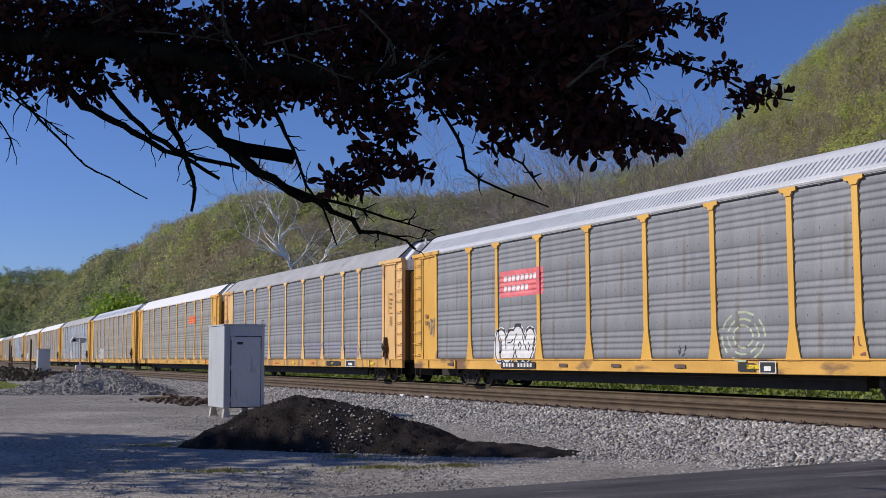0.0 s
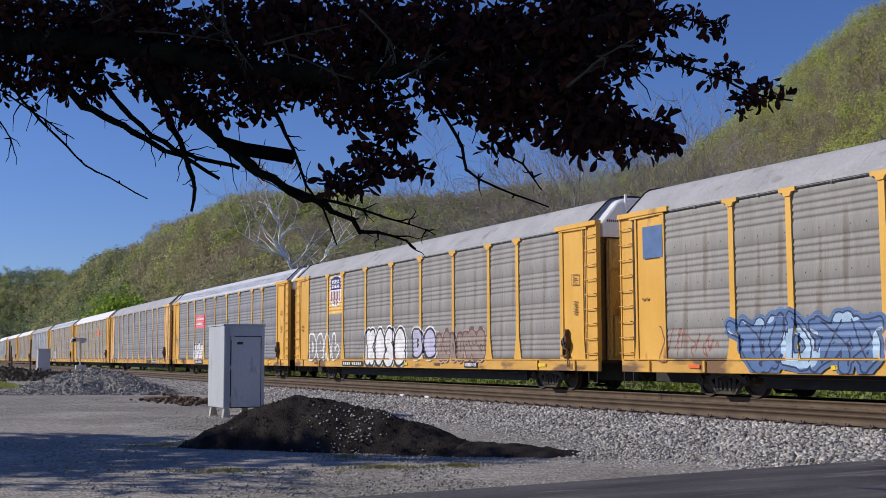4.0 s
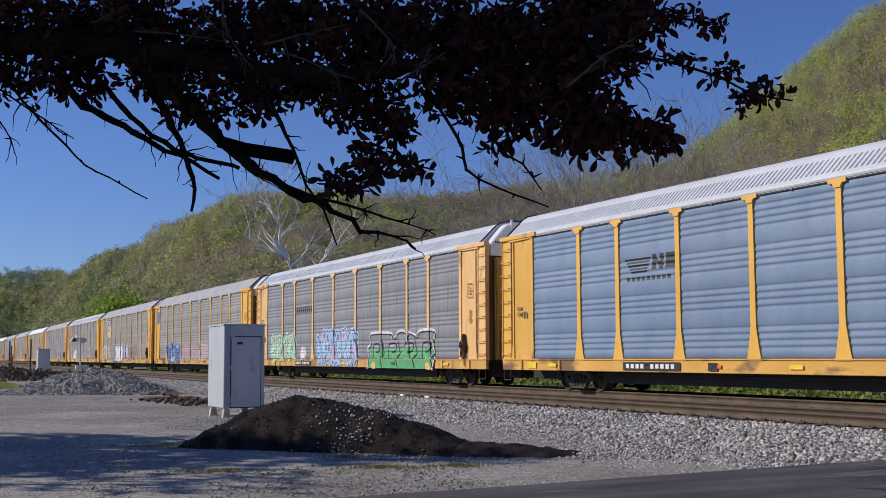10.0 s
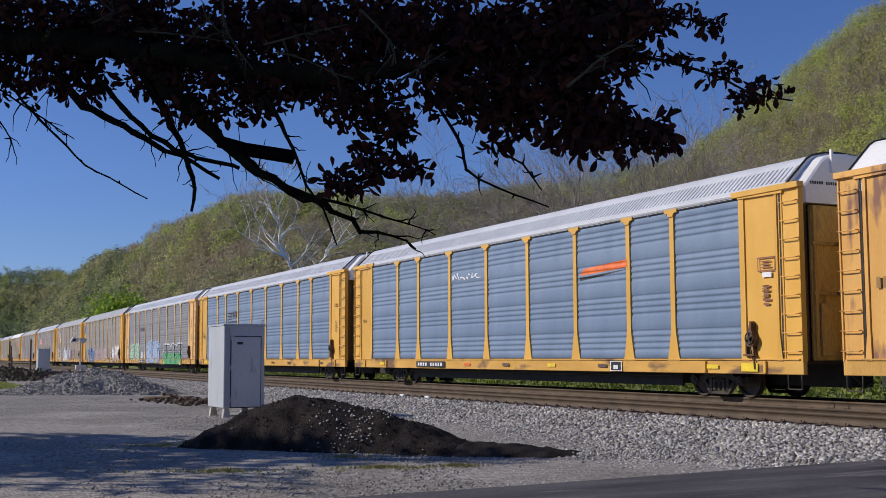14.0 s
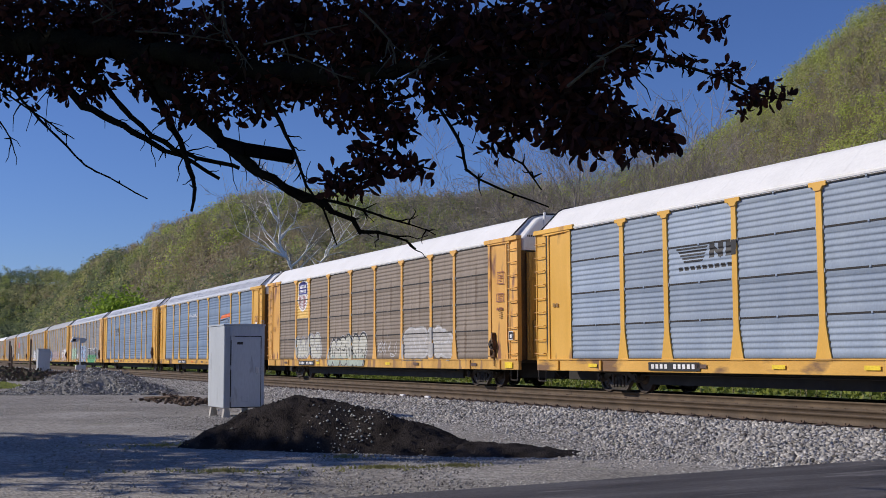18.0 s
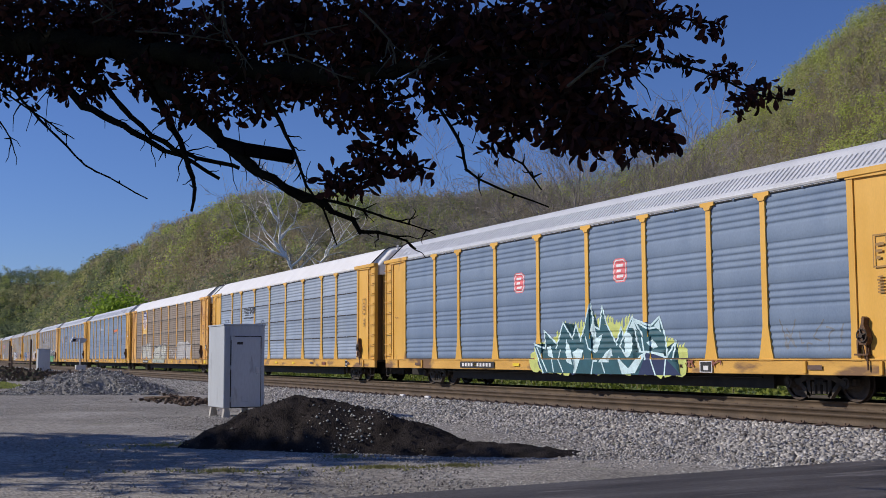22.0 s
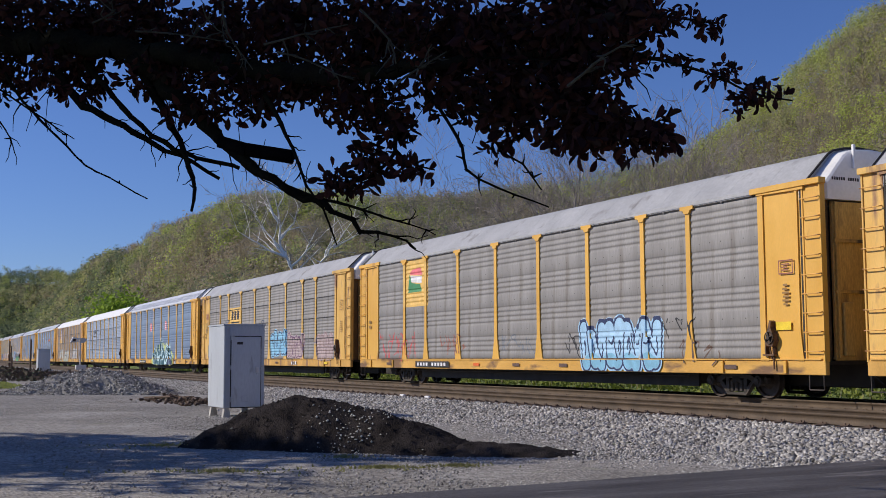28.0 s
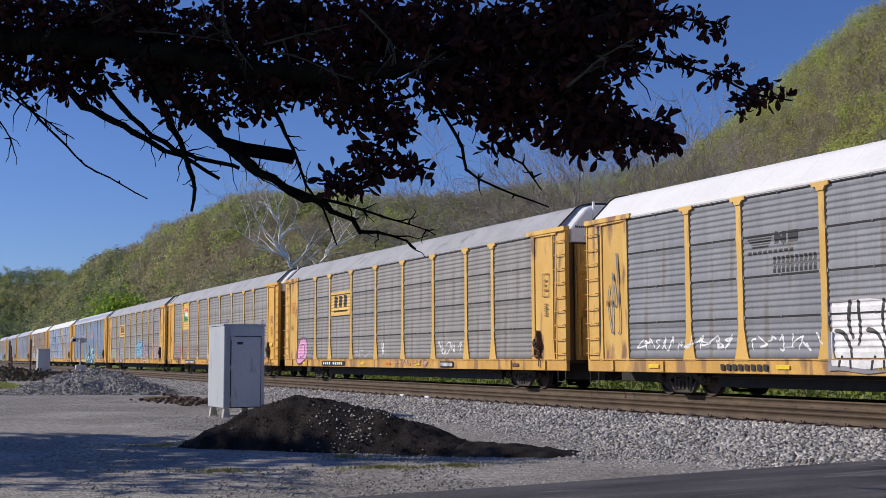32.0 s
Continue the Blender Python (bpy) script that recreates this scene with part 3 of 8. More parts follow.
def frame_bm():
    bm = bmesh.new()
    box(bm, -HALF - 0.15, HALF + 0.15, -0.35, 0.35, 0.30, 0.84, 0.02)
    for y in (-1.05, 0.97):
        box(bm, -8.6, 8.6, y, y + 0.08, 0.25, 0.62)
    box(bm, -HALF + 0.1, HALF - 0.1, -1.50, 1.50, SILL1 - 0.10, SILL1 - 0.02)
    for x in (-10.8, -8.6, -6, -3.5, -1, 1, 3.5, 6, 8.6, 10.8):
        box(bm, x - 0.06, x + 0.06, -1.40, 1.40, 0.58, 0.84)
    box(bm, -1.5, 0.6, -0.9, -0.42, 0.42, 0.78, 0.03)
    tube(bm, (1.2, -0.75, 0.60), (2.9, -0.75, 0.60), 0.19, seg=12)
    tube(bm, (-8.5, -1.30, 0.52), (8.5, -1.30, 0.52), 0.025, seg=6)
    return bm


def coupler_bm():
    bm = bmesh.new()
    box(bm, 0, 0.58, -0.10, 0.10, 0.66, 0.90, 0.03)
    box(bm, 0.45, 0.62, -0.20, 0.18, 0.62, 0.94, 0.05)
    tube(bm, (0.1, -0.35, 0.62), (0.45, -0.25, 0.30), 0.025, seg=6)
    tube(bm, (0.45, -0.25, 0.30), (0.58, -0.1, 0.42), 0.025, seg=6)
    return bm


def side_frame_bm():
    """Cast side frame of a truck: bowed top chord, spring window, journals."""
    bm = bmesh.new()
    box(bm, -0.50, 0.50, -0.07, 0.07, 0.48, 0.62, 0.02)
    for m in (-1, 1):
        prism(bm, [(m * 0.44, 0.62), (m * 0.40, 0.48), (m * 0.66, 0.36), (m * 1.12, 0.36), (m * 1.12, 0.50), (m * 0.66, 0.51)], -0.065, 0.065)
        prism(bm, [(m * 0.68, 0.42), (m * 0.55, 0.42), (m * 0.24, 0.13), (m * 0.34, 0.06)], -0.06, 0.06)
    box(bm, -0.34, 0.34, -0.06, 0.06, 0.06, 0.14, 0.015)
    for x in (-0.33, 0.33):
        box(bm, x - 0.06, x + 0.06, -0.06, 0.06, 0.12, 0.50)
    return bm


def spring_bm():
    bm = bmesh.new()
    for x in (-0.17, 0.0, 0.17):
        tube(bm, (x, -0.02, 0.16), (x, -0.02, 0.44), 0.065, seg=8)
    return bm


def journal_bm():
    bm = bmesh.new()
    tube(bm, (0, -0.14, 0.42), (0, 0.02, 0.42), 0.13, seg=12)
    tube(bm, (0, -0.17, 0.42), (0, -0.13, 0.42), 0.07, seg=8)
    return bm


def wheel_bm():
    """Wheel about its own axle: tread, flange, dished plate and hub."""
    bm = bmesh.new()
    prof = ((0.09, -0.10), (0.14, -0.08), (0.20, -0.03), (0.34, -0.02), (0.355, -0.07), (0.42, -0.07), (0.422, 0.04), (0.446, 0.05), (0.446, 0.075), (0.355, 0.07),
            (0.34, 0.02), (0.20, 0.03), (0.09, 0.08))
    n = 24
    rings = [[bm.verts.new((r * math.cos(2 * math.pi * i / n), y, r * math.sin(2 * math.pi * i / n))) for i in range(n)] for r, y in prof]
    for a, b in zip(rings[:-1], rings[1:]):
        for i in range(n):
            bm.faces.new((a[i], a[(i + 1) % n], b[(i + 1) % n], b[i]))
    bm.faces.new(rings[0]), bm.faces.new(rings[-1])
    return bm


def axle_bm():
    bm = bmesh.new()
    tube(bm, (0, -0.95, 0), (0, 0.95, 0), 0.085, seg=10)
    return bm


def bolster_bm():
    bm = bmesh.new()
    box(bm, -0.17, 0.17, -1.05, 1.05, 0.36, 0.56, 0.03)
    return bm


TRUCK_X = 10.06
WHEELS = []


def add_truck(car, x, number):
    tr = new("truck")
    tr.parent = car
    tr.matrix_basis = pose(x, 0, 0)
    tr["label"] = "grimy four-wheel cast steel truck"
    for y in (-0.98, 0.98):
        place("side_frame", shared("side_frame", side_frame_bm, TRUCK_STEEL), tr, 0, y)
        place("spring", shared("spring", spring_bm, TRUCK_STEEL), tr, 0, y)
        for a in (-0.89, 0.89):
            place("bearing", shared("bearing", journal_bm, TRUCK_STEEL), tr, a, y - 0.02 if y < 0 else y + 0.02, 0, 0 if y < 0 else 180)
    place("bolster", shared("bolster", bolster_bm, BLACK_STEEL), tr)
    for a in (-0.89, 0.89):
        place("axle", shared("axle", axle_bm, BLACK_STEEL), tr, a, 0, 0.42)
        for y in (-0.75, 0.75):
            w = place("wheel", shared("wheel", wheel_bm, WHEEL_STEEL), tr, a, y, 0.42, 0 if y < 0 else 180)
            if y < 0:
                WHEELS.append((number, w))
    return tr


def autorack(label, panel, roof, paint, ribbed=True, rows=1, number=0, brake=True):
    """A three-storey-tall enclosed auto carrier, built about its middle at rail level."""
    car = thing("autorack", Matrix(), label, "railcar", "cars of the train")
    BANDS[car.name] = 5 if rows > 1 else 4
    for y, rz in ((YN, 0), (-YN, 180)):
        s = 1 if rz == 0 else -1
        place("side_sill", shared("side_sill", sill_bm, SILL_GRIME if paint is YELLOW else SILL_OLD), car, 0, y, 0, rz)
        place("eave_rail", shared("eave_rail", eave_bm, ROOF_GREY if roof is not ROOF_WHITE else WHITE_STEEL), car, 0, y, 0, rz)
        for a, b in zip(EDGES[:-1], EDGES[1:]):
            w = b - a
            n = rows if rz == 0 else 1
            for i in range(n):
                g = 0.014 if n > 1 else 0
                z0, z1 = PAN0 + (PAN1 - PAN0) * i / n + g * (i > 0), PAN0 + (PAN1 - PAN0) * (i + 1) / n - g * (i < n - 1)
                me = shared(("side_panel", round(w, 2), round(z0, 2), round(z1, 2), rows), lambda: panel_mesh(w, z0, z1, 5 if rows > 1 else 4), panel)
                place("side_panel", me, car, s * (a - HALF), y, 0, rz)
        if rows > 1 and rz == 0:
            for i in range(1, rows):
                z = PAN0 + (PAN1 - PAN0) * i / rows
                place("seam_rail", shared(("seam_rail",), lambda: box(bmesh.new(), EDGES[0] - HALF, EDGES[-1] - HALF, -0.014, 0.07, -0.021, 0.021), DARK_LINE), car, 0, y, z)
        if rz == 0:
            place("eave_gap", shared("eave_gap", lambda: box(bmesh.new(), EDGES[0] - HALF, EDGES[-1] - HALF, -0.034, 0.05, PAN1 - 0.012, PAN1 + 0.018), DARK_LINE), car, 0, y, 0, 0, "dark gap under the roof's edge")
            levels = [PAN1] + [PAN0 + ROW * i for i in range(1, rows)]
            for a, b in zip(EDGES[:-1], EDGES[1:]):
                for z in levels if number > -4 else ():
                    place("clip", shared("clip", clip_bm, panel), car, (a + b) / 2 - HALF, y - (0.02 if z == PAN1 else 0), z)
            if rows > 1:
                for u in POSTS:
                    for z in levels[1:]:
                        for d in (-0.115, 0.115):
                            place("post_clip", shared("post_clip", post_clip_bm, ROOF_GREY), car, u + d - HALF, y, z)
        for u in POSTS:
            place("side_post", shared("side_post", post_bm, paint), car, s * (u - HALF), y, 0, rz)
    place("base_seam", shared("base_seam", lambda: box(bmesh.new(), EDGES[0] - HALF, EDGES[-1] - HALF, -0.03, 0.05, PAN0 - 0.012, PAN0 + 0.012), DARK_LINE), car, 0, YN, 0)
    place("underframe", shared("underframe", frame_bm, BLACK_STEEL), car)
    place("roof", shared(("roof", ribbed), lambda: roof_bm(ribbed), roof), car)
    for e, rz in ((1, 0), (-1, 180)):
        xd = e * (HALF - 0.08)
        for a in (-1.19, 0.01):
            place("end_door", shared(("end_door", a), lambda: end_door_bm(a, a + 1.18), END_OLIVE), car, xd, 0, 0, rz)
        for a in (-1.56, 1.16):
            place("end_recess", shared(("end_recess", a), lambda: end_recess_bm(a, a + 0.40), END_BROWN), car, xd, 0, 0, rz, "grimy recess beside the end door, darkened for its shade")
        for a in (-1.10, -0.20, 0.20, 1.10):
            place("door_rib", shared("door_rib", end_rib_bm, END_OLIVE), car, xd, a, 0, rz)
        for a in (-0.86, 0.86):
            place("lock_box", shared("lock_box", end_box_bm, END_OLIVE), car, xd, a, 0, rz)
        for a in (PAN0 + 1.45, PAN0 + 2.6):
            place("door_bar", shared("door_bar", end_bar_bm, END_OLIVE), car, xd, 0, a, rz)
        place("gasket", shared("gasket", gasket_bm, DARK_LINE), car, e * (HALF - 0.36), 0, 0, rz, "black rubber gasket at the roof's end")
        place("end_hood", shared("end_hood", end_top_bm, ROOF_WHITE), car, e * (HALF - 0.02), 0, 0, rz)
        place("hood_stay", shared("hood_stay", lambda: box(bmesh.new(), -0.02, 0.05, -0.60, -0.53, EAVE + 0.30, EAVE + 0.86, 0.01), ROOF_WHITE), car, e * (HALF - 0.02), 0, 0, rz, "white upright stay")
        tagged(place("stencil", shared("stencil", hood_bars_bm, DARK_LINE), car, e * (HALF - 0.02), 0, 0, rz), "row of small black stencil bars", kind="stuff")
        place("coupler", shared("coupler", coupler_bm, BLACK_STEEL), car, e * HALF, 0, 0, rz)
        add_truck(car, e * TRUCK_X, number)
    # end sheets, ladders and steps at the four corners
    for mir in (0, 1):
        def flip(build):
            def made():
                bm = build()
                if mir:
                    for v in bm.verts:
                        v.co.x = -v.co.x
                return bm
            return made
        for y, rz in ((YN, 0), (-YN, 180)):
            left = (mir == 0) == (rz == 0)
            x = -HALF if left else HALF
            k = "" if mir == 0 else "m"
            place("end_sheet", shared("end_sheet" + k, flip(lambda: end_side_bm(1)), paint), car, x, y, 0, rz)
            place("jamb", shared("jamb" + k, flip(lambda: jamb_bm(1.86, 2.04)), paint), car, x, y, 0, rz)
            place("stiffener", shared("stiffener" + k, flip(lambda: jamb_bm(0.72, 0.80)), paint), car, x, y, 0, rz)
            place("shadow_gap", shared("shadow_gap" + k, flip(gap_bm), DARK_LINE), car, x, y, 0, rz)
            for nm, a, b, ya, yb in (("end_post", 0.0, 0.05, -0.03, 0.12), ("ladder_back", 0.05, 0.55, -0.002, 0.09), ("ladder_post", 0.55, 0.60, -0.022, 0.12)):
                place(nm, shared(nm + k, flip(lambda: end_post_bm(a, b, ya, yb)), paint), car, x, y, 0, rz)
            place("end_cap", shared("end_cap" + k, flip(end_cap_bm), paint), car, x, y, 0, rz)
            place("sill_step", shared("sill_step" + k, flip(step_bm), TRUCK_STEEL), car, x, y, 0, rz)
            if rz == 0:
                for i in range(9):
                    place("ladder_rung", shared("ladder_rung" + k, flip(rung_bm), ORANGE_OLD), car, x, y, 1.12 + 0.43 * i, rz)
    if brake:
        place("hand_brake", shared("hand_brake", brake_bm, BRAKE_RUST), car, HALF - 1.62, YN, 0)
        place("brake_wheel", shared("brake_wheel", brake_wheel_bm, WHEEL_STEEL), car, HALF - 1.62, YN, 0)
    for u in (1.3, 3.6, 24.0, 26.2):
        place("sill_bracket", shared("sill_bracket", sill_pocket_bm, paint), car, u - HALF, YN)
    return car


SLATE = PANEL_SLATE
GREY, BLUE, WARM, BROWN, PALE = PANEL_GREY, PANEL_BLUE, PANEL_WARM, PANEL_BROWN, PANEL_PALE
# number in the train, panel, roof, paint, ribbed, rows, label
CONSIST = (
    (-16, GREY, ROOF_GREY, YELLOW, False, 1), (-15, WARM, ROOF_WHITE, YELLOW, False, 1), (-14, GREY, ROOF_SILVER, YELLOW, True, 1), (-13, PALE, ROOF_GREY, YELLOW, False, 1),
    (-12, GREY, ROOF_WHITE, YELLOW, False, 1), (-11, WARM, ROOF_GREY, YELLOW_OLD, False, 1), (-10, GREY, ROOF_GREY, YELLOW, True, 1),
    (-9, WARM, ROOF_WHITE, YELLOW, False, 1), (-8, GREY, ROOF_GREY, YELLOW_OLD, False, 1), (-7, PALE, ROOF_WHITE, YELLOW, False, 1),
    (-6, GREY, ROOF_WHITE, YELLOW, False, 1), (-5, WARM, ROOF_WHITE, YELLOW, False, 1), (-4, PALE, ROOF_GREY, YELLOW_OLD, False, 1),
    (-3, GREY, ROOF_SILVER, YELLOW, True, 1), (-2, GREY, ROOF_WHITE, YELLOW, False, 1), (-1, SLATE, ROOF_GREY, YELLOW_PALE, False, 1),
    (0, SLATE, ROOF_SILVER, YELLOW, True, 1), (1, WARM, ROOF_GREY, YELLOW, False, 1), (2, GREY, ROOF_GREY, YELLOW, False, 1),
    (3, SLATE, ROOF_SILVER, YELLOW_PALE, True, 1), (4, BLUE, ROOF_SILVER, YELLOW, True, 1), (5, BLUE, ROOF_SILVER, YELLOW, True, 1),
    (6, BROWN, ROOF_WHITE, ORANGE_OLD, False, 4), (7, PALE, ROOF_WHITE, YELLOW, False, 4), (8, BLUE, ROOF_SILVER, YELLOW, True, 1),
    (9, WARM, ROOF_GREY, YELLOW_OLD, False, 4), (10, WARM, ROOF_GREY, YELLOW, False, 1), (11, WARM, ROOF_GREY, YELLOW_OLD, False, 4),
    (12, SLATE, ROOF_WHITE, YELLOW_OLD, False, 4), (13, GREY, ROOF_SILVER, YELLOW, True, 1))
WORDS = {SLATE: "slate grey", GREY: "weathered grey", BLUE: "clean blue-grey", WARM: "dirty grey-brown", BROWN: "rusty brown", PALE: "pale silver"}
ROOFS = {ROOF_WHITE: "white", ROOF_GREY: "grey", ROOF_SILVER: "silver"}
TRAIN = {}
for k, panel, roof, paint, ribbed, rows in CONSIST:
    TRAIN[k] = autorack("yellow enclosed auto-carrier railcar, %s corrugated panels, %s roof" % (WORDS[panel], ROOFS[roof]), panel, roof, paint, ribbed, rows, k)

# ---- beside the track ----
MARKER_ROWS = []
STONE = islands("pale_limestone_ballast", [(0.07, 0.064, 0.058), (0.27, 0.256, 0.238), (0.41, 0.392, 0.37), (0.62, 0.60, 0.575), (0.21, 0.197, 0.183)], 0.9,
                0.8, [(0.8, 0.8, 0.8), (1.05, 1.04, 1.02)])
GRIT = islands("lot_grit", [(0.24, 0.222, 0.196), (0.33, 0.306, 0.275), (0.45, 0.42, 0.38)], 0.95)
MULCH = surface("black_coal_dirt", (0.019, 0.0155, 0.015), (0.044, 0.037, 0.035), 0.95, 0, 3.0, 45, 0.9, 0.4, bump_dist=0.05, coords="Object")
MULCH.node_tree.nodes["Principled BSDF"].inputs["Specular IOR Level"].default_value = 0.1
ASPHALT = surface("worn_asphalt", (0.038, 0.035, 0.039), (0.095, 0.09, 0.097), 0.9, 0, 1.1, 45, 0.6, 0.4, (2.2, 0.35, 1), stain=(0.16, 0.152, 0.155), stain_at=0.60, stain_scale=1.6, bump_dist=0.02)


def pebbles(name, pts, sizes, material, seed=1):
    """Broken stones: bent octahedra strewn on the ground, joined into one mesh."""
    g = np.random.default_rng(seed)
    n = len(pts)
    base = np.array([(1, 0, 0), (-1, 0, 0), (0, 1, 0), (0, -1, 0), (0, 0, 1), (0, 0, -1)], dtype=float)
    fc = np.array([(0, 2, 4), (2, 1, 4), (1, 3, 4), (3, 0, 4), (2, 0, 5), (1, 2, 5), (3, 1, 5), (0, 3, 5)])
    V = base[None] * g.uniform(0.6, 1.25, (n, 6, 1)) + g.normal(0, 0.18, (n, 6, 3))
    a = g.uniform(0, 2 * np.pi, n)
    t = g.uniform(-0.7, 0.7, n)
    ca, sa, ct, st = np.cos(a)[:, None], np.sin(a)[:, None], np.cos(t)[:, None], np.sin(t)[:, None]
    x, y, z = V[..., 0], V[..., 1], V[..., 2] * 0.75
    y, z = y * ct - z * st, y * st + z * ct
    V = np.stack([x * ca - y * sa, x * sa + y * ca, z], -1) * sizes[:, None, None] + pts[:, None, :]
    F = fc[None] + (np.arange(n) * 6)[:, None, None]
    return mesh_from(name, V.reshape(-1, 3), F.reshape(-1, 3), material)


def strew(n, x0, x1, y0, y1, lift, seed, near=1.6):
    """Points on the ground, thicker towards x1."""
    g = np.random.default_rng(seed)
    x = x1 + (x0 - x1) * g.uniform(0, 1, n) ** near
    y = g.uniform(y0, y1, n) + arc(x)
    return np.stack([x, y, ground_z(x, y) + lift], 1), g


pts, g = strew(54000, -95, -9, 11.0, 14.82, 0.004, 21, 1.5)
edge = pts[:, 1] - arc(pts[:, 0])
keep = g.uniform(0, 1, len(pts)) < np.clip((edge - 10.9) / 1.6, 0.12, 1)
pts = pts[keep]
tagged(part("ballast", pebbles("ballast", pts, g.uniform(0.024, 0.068, len(pts)), STONE), None, None), "pale grey crushed limestone ballast beside the track", "gravel", kind="stuff")
pts, g = strew(46000, -27, -9.3, 4.6, 12.4, 0.004, 24, 0.9)
pts[:, 1] -= arc(pts[:, 0])
keep = (g.uniform(0, 1, len(pts)) < np.clip((pts[:, 1] - 3.4) / 2.6, 0.1, 1) * np.clip(value_noise(pts[:, 0], pts[:, 1], 0.9, 17) * 2.2 - 0.1, 0.15, 1)) & (pts[:, 0] < -10.85 + 0.05 * (9 - pts[:, 1]))
pts = pts[keep]
tagged(part("gravel", pebbles("gravel", pts, g.uniform(0.018, 0.046, len(pts)) * np.clip((pts[:, 1] - 3.0) / 8.0, 0.45, 1), STONE), None, None), "pale crushed stone strewn over the lot's edge", "gravel", kind="stuff")
pts, g = strew(9000, -80, -10, 15.5, 22.0, -0.01, 22, 1.4)
tagged(part("ballast", pebbles("ballast", pts, g.uniform(0.02, 0.045, len(pts)), surface("brown_stained_stone", (0.07, 0.057, 0.047), (0.13, 0.108, 0.09), 0.95, 0, 2, 30, 0.2, 0.3)), None, None),
       "rust-stained dark ballast between the rails", "gravel", kind="stuff")
pts, g = strew(34000, -60, -8.5, 2.0, 11.6, 0.002, 23, 1.3)
pts[:, 1] = 2.0 + (pts[:, 1] - 2.0)
tagged(part("grit", pebbles("grit", pts, g.uniform(0.005, 0.016, len(pts)) * g.choice([1, 1, 1.5], len(pts)), GRIT), None, None), "loose grey grit strewn over the lot", "gravel", kind="stuff")


def tie_bm():
    bm = bmesh.new()
    box(bm, -0.115, 0.115, -1.30, 1.30, -0.36, -0.186, 0.012)
    for y in (-0.7525, 0.7525):
        box(bm, -0.09, 0.09, y - 0.17, y + 0.17, -0.19, -0.172)
        for s in (-0.105, 0.105):
            box(bm, -0.05, -0.02, y + s - 0.012, y + s + 0.012, -0.18, -0.145)
            box(bm, 0.03, 0.06, y + s - 0.012, y + s + 0.012, -0.18, -0.145)
    return bm


for yy, nm in ((NEAR_Y, "near"), (TRAIN_Y, "far")):
    track = thing("track_" + nm, Matrix(), "weathered timber ties of a rusty railway track", "railway track", kind="structure")
    tie = shared("tie", tie_bm, WOOD_DARK)
    x = -7.0
    while x > -85:
        place("tie", tie, track, x, yy + arc(x), 0, heading(x) + 1.5 * math.sin(x * 37))
        x -= 0.53

# the road: a slab of worn asphalt that leads over the tracks
bm = bmesh.new()
prism(bm, [(-10.45, -14), (-10.30, 2.0), (-10.50, 6.0), (-10.72, 9.0), (-10.95, 12.2), (-10.9, 13.9), (-3.5, 13.9), (-3.5, -14)], LOT - 0.1, LOT + 0.045, axis="z")
tagged(part("road", fixed(bm), ASPHALT, None), "dark worn asphalt road leading to the crossing", "road", kind="structure")


def heap(name, cx, cy, rx, ry, turn, h, res, material, seed, sharp=1.0, rough=0.06, foot=0.0, skew=0.0):
    """A heap of loose stuff: a rounded ridge with an uneven skin and a ragged foot."""
    u = np.linspace(-1.25, 1.25, res)
    U, V = np.meshgrid(u, u, indexing="ij")
    ang = np.arctan2(V, U)
    wob = 1 + 0.10 * np.sin(ang * 3 + seed) + 0.07 * np.sin(ang * 7 + 2 * seed)
    r = np.hypot(U, V) / wob
    peak = np.hypot(U + skew * np.clip(1 - r, 0, 1), V) / wob
    z = h * np.clip(1 - peak ** sharp, -0.12, 1)
    X, Y = U * rx, V * ry
    z = z + (value_noise(X, Y, 0.35, seed) - 0.5) * rough * 0.9 * (r < 1.05) + (value_noise(X, Y, 0.11, seed + 1) - 0.5) * rough * (r < 1.05)
    c, s = math.cos(radians(turn)), math.sin(radians(turn))
    Xw, Yw = cx + X * c - Y * s, cy + X * s + Y * c
    Zw = ground_z(Xw, Yw) + z - foot
    return mesh_from(name, np.stack([Xw, Yw, Zw], -1).reshape(-1, 3), grid_faces(res, res), material, True), (Xw, Yw, Zw, r)


me, (hx, hy, hz, hr) = heap("dirt_heap", -16.62, 6.40, 2.52, 1.02, 41, 0.80, 90, MULCH, 3, 1.60, 0.07, 0.02, 0.20)
heap_ob = thing("dirt_heap", Matrix(), "black heap of coal dirt with white pebbles on the gravel", "heap")
part("mound", me, None, heap_ob)
me2, _ = heap("dirt_heap", -14.35, 8.05, 1.35, 0.62, 60, 0.20, 50, MULCH, 5, 1.5, 0.05, 0.02)
part("low_mound", me2, None, heap_ob)
g = np.random.default_rng(8)
cand = np.argwhere(hr < 0.97)
sel = cand[g.integers(0, len(cand), 2600)]
pp = np.stack([hx[sel[:, 0], sel[:, 1]], hy[sel[:, 0], sel[:, 1]], hz[sel[:, 0], sel[:, 1]]], 1) + np.stack([g.normal(0, 0.02, 2600), g.normal(0, 0.02, 2600), np.zeros(2600)], 1)
ob = part("loose_dirt", pebbles("loose_dirt", pp, g.uniform(0.006, 0.022, 2600), MULCH, 4), None, heap_ob)
tagged(ob, "black clods", kind="stuff")
w = np.exp(-((pp[:, 0] + 15.75) ** 2 + (pp[:, 1] - 6.25) ** 2) / 0.20) + 0.0015
sel = g.choice(2600, 190, False, w / w.sum())
ob = part("white_grit", pebbles("white_grit", pp[sel] + [0, 0, 0.012], g.uniform(0.007, 0.026, 190), islands("white_pebbles", [(0.42, 0.41, 0.38), (0.70, 0.69, 0.66)], 0.9), 6), None, heap_ob)
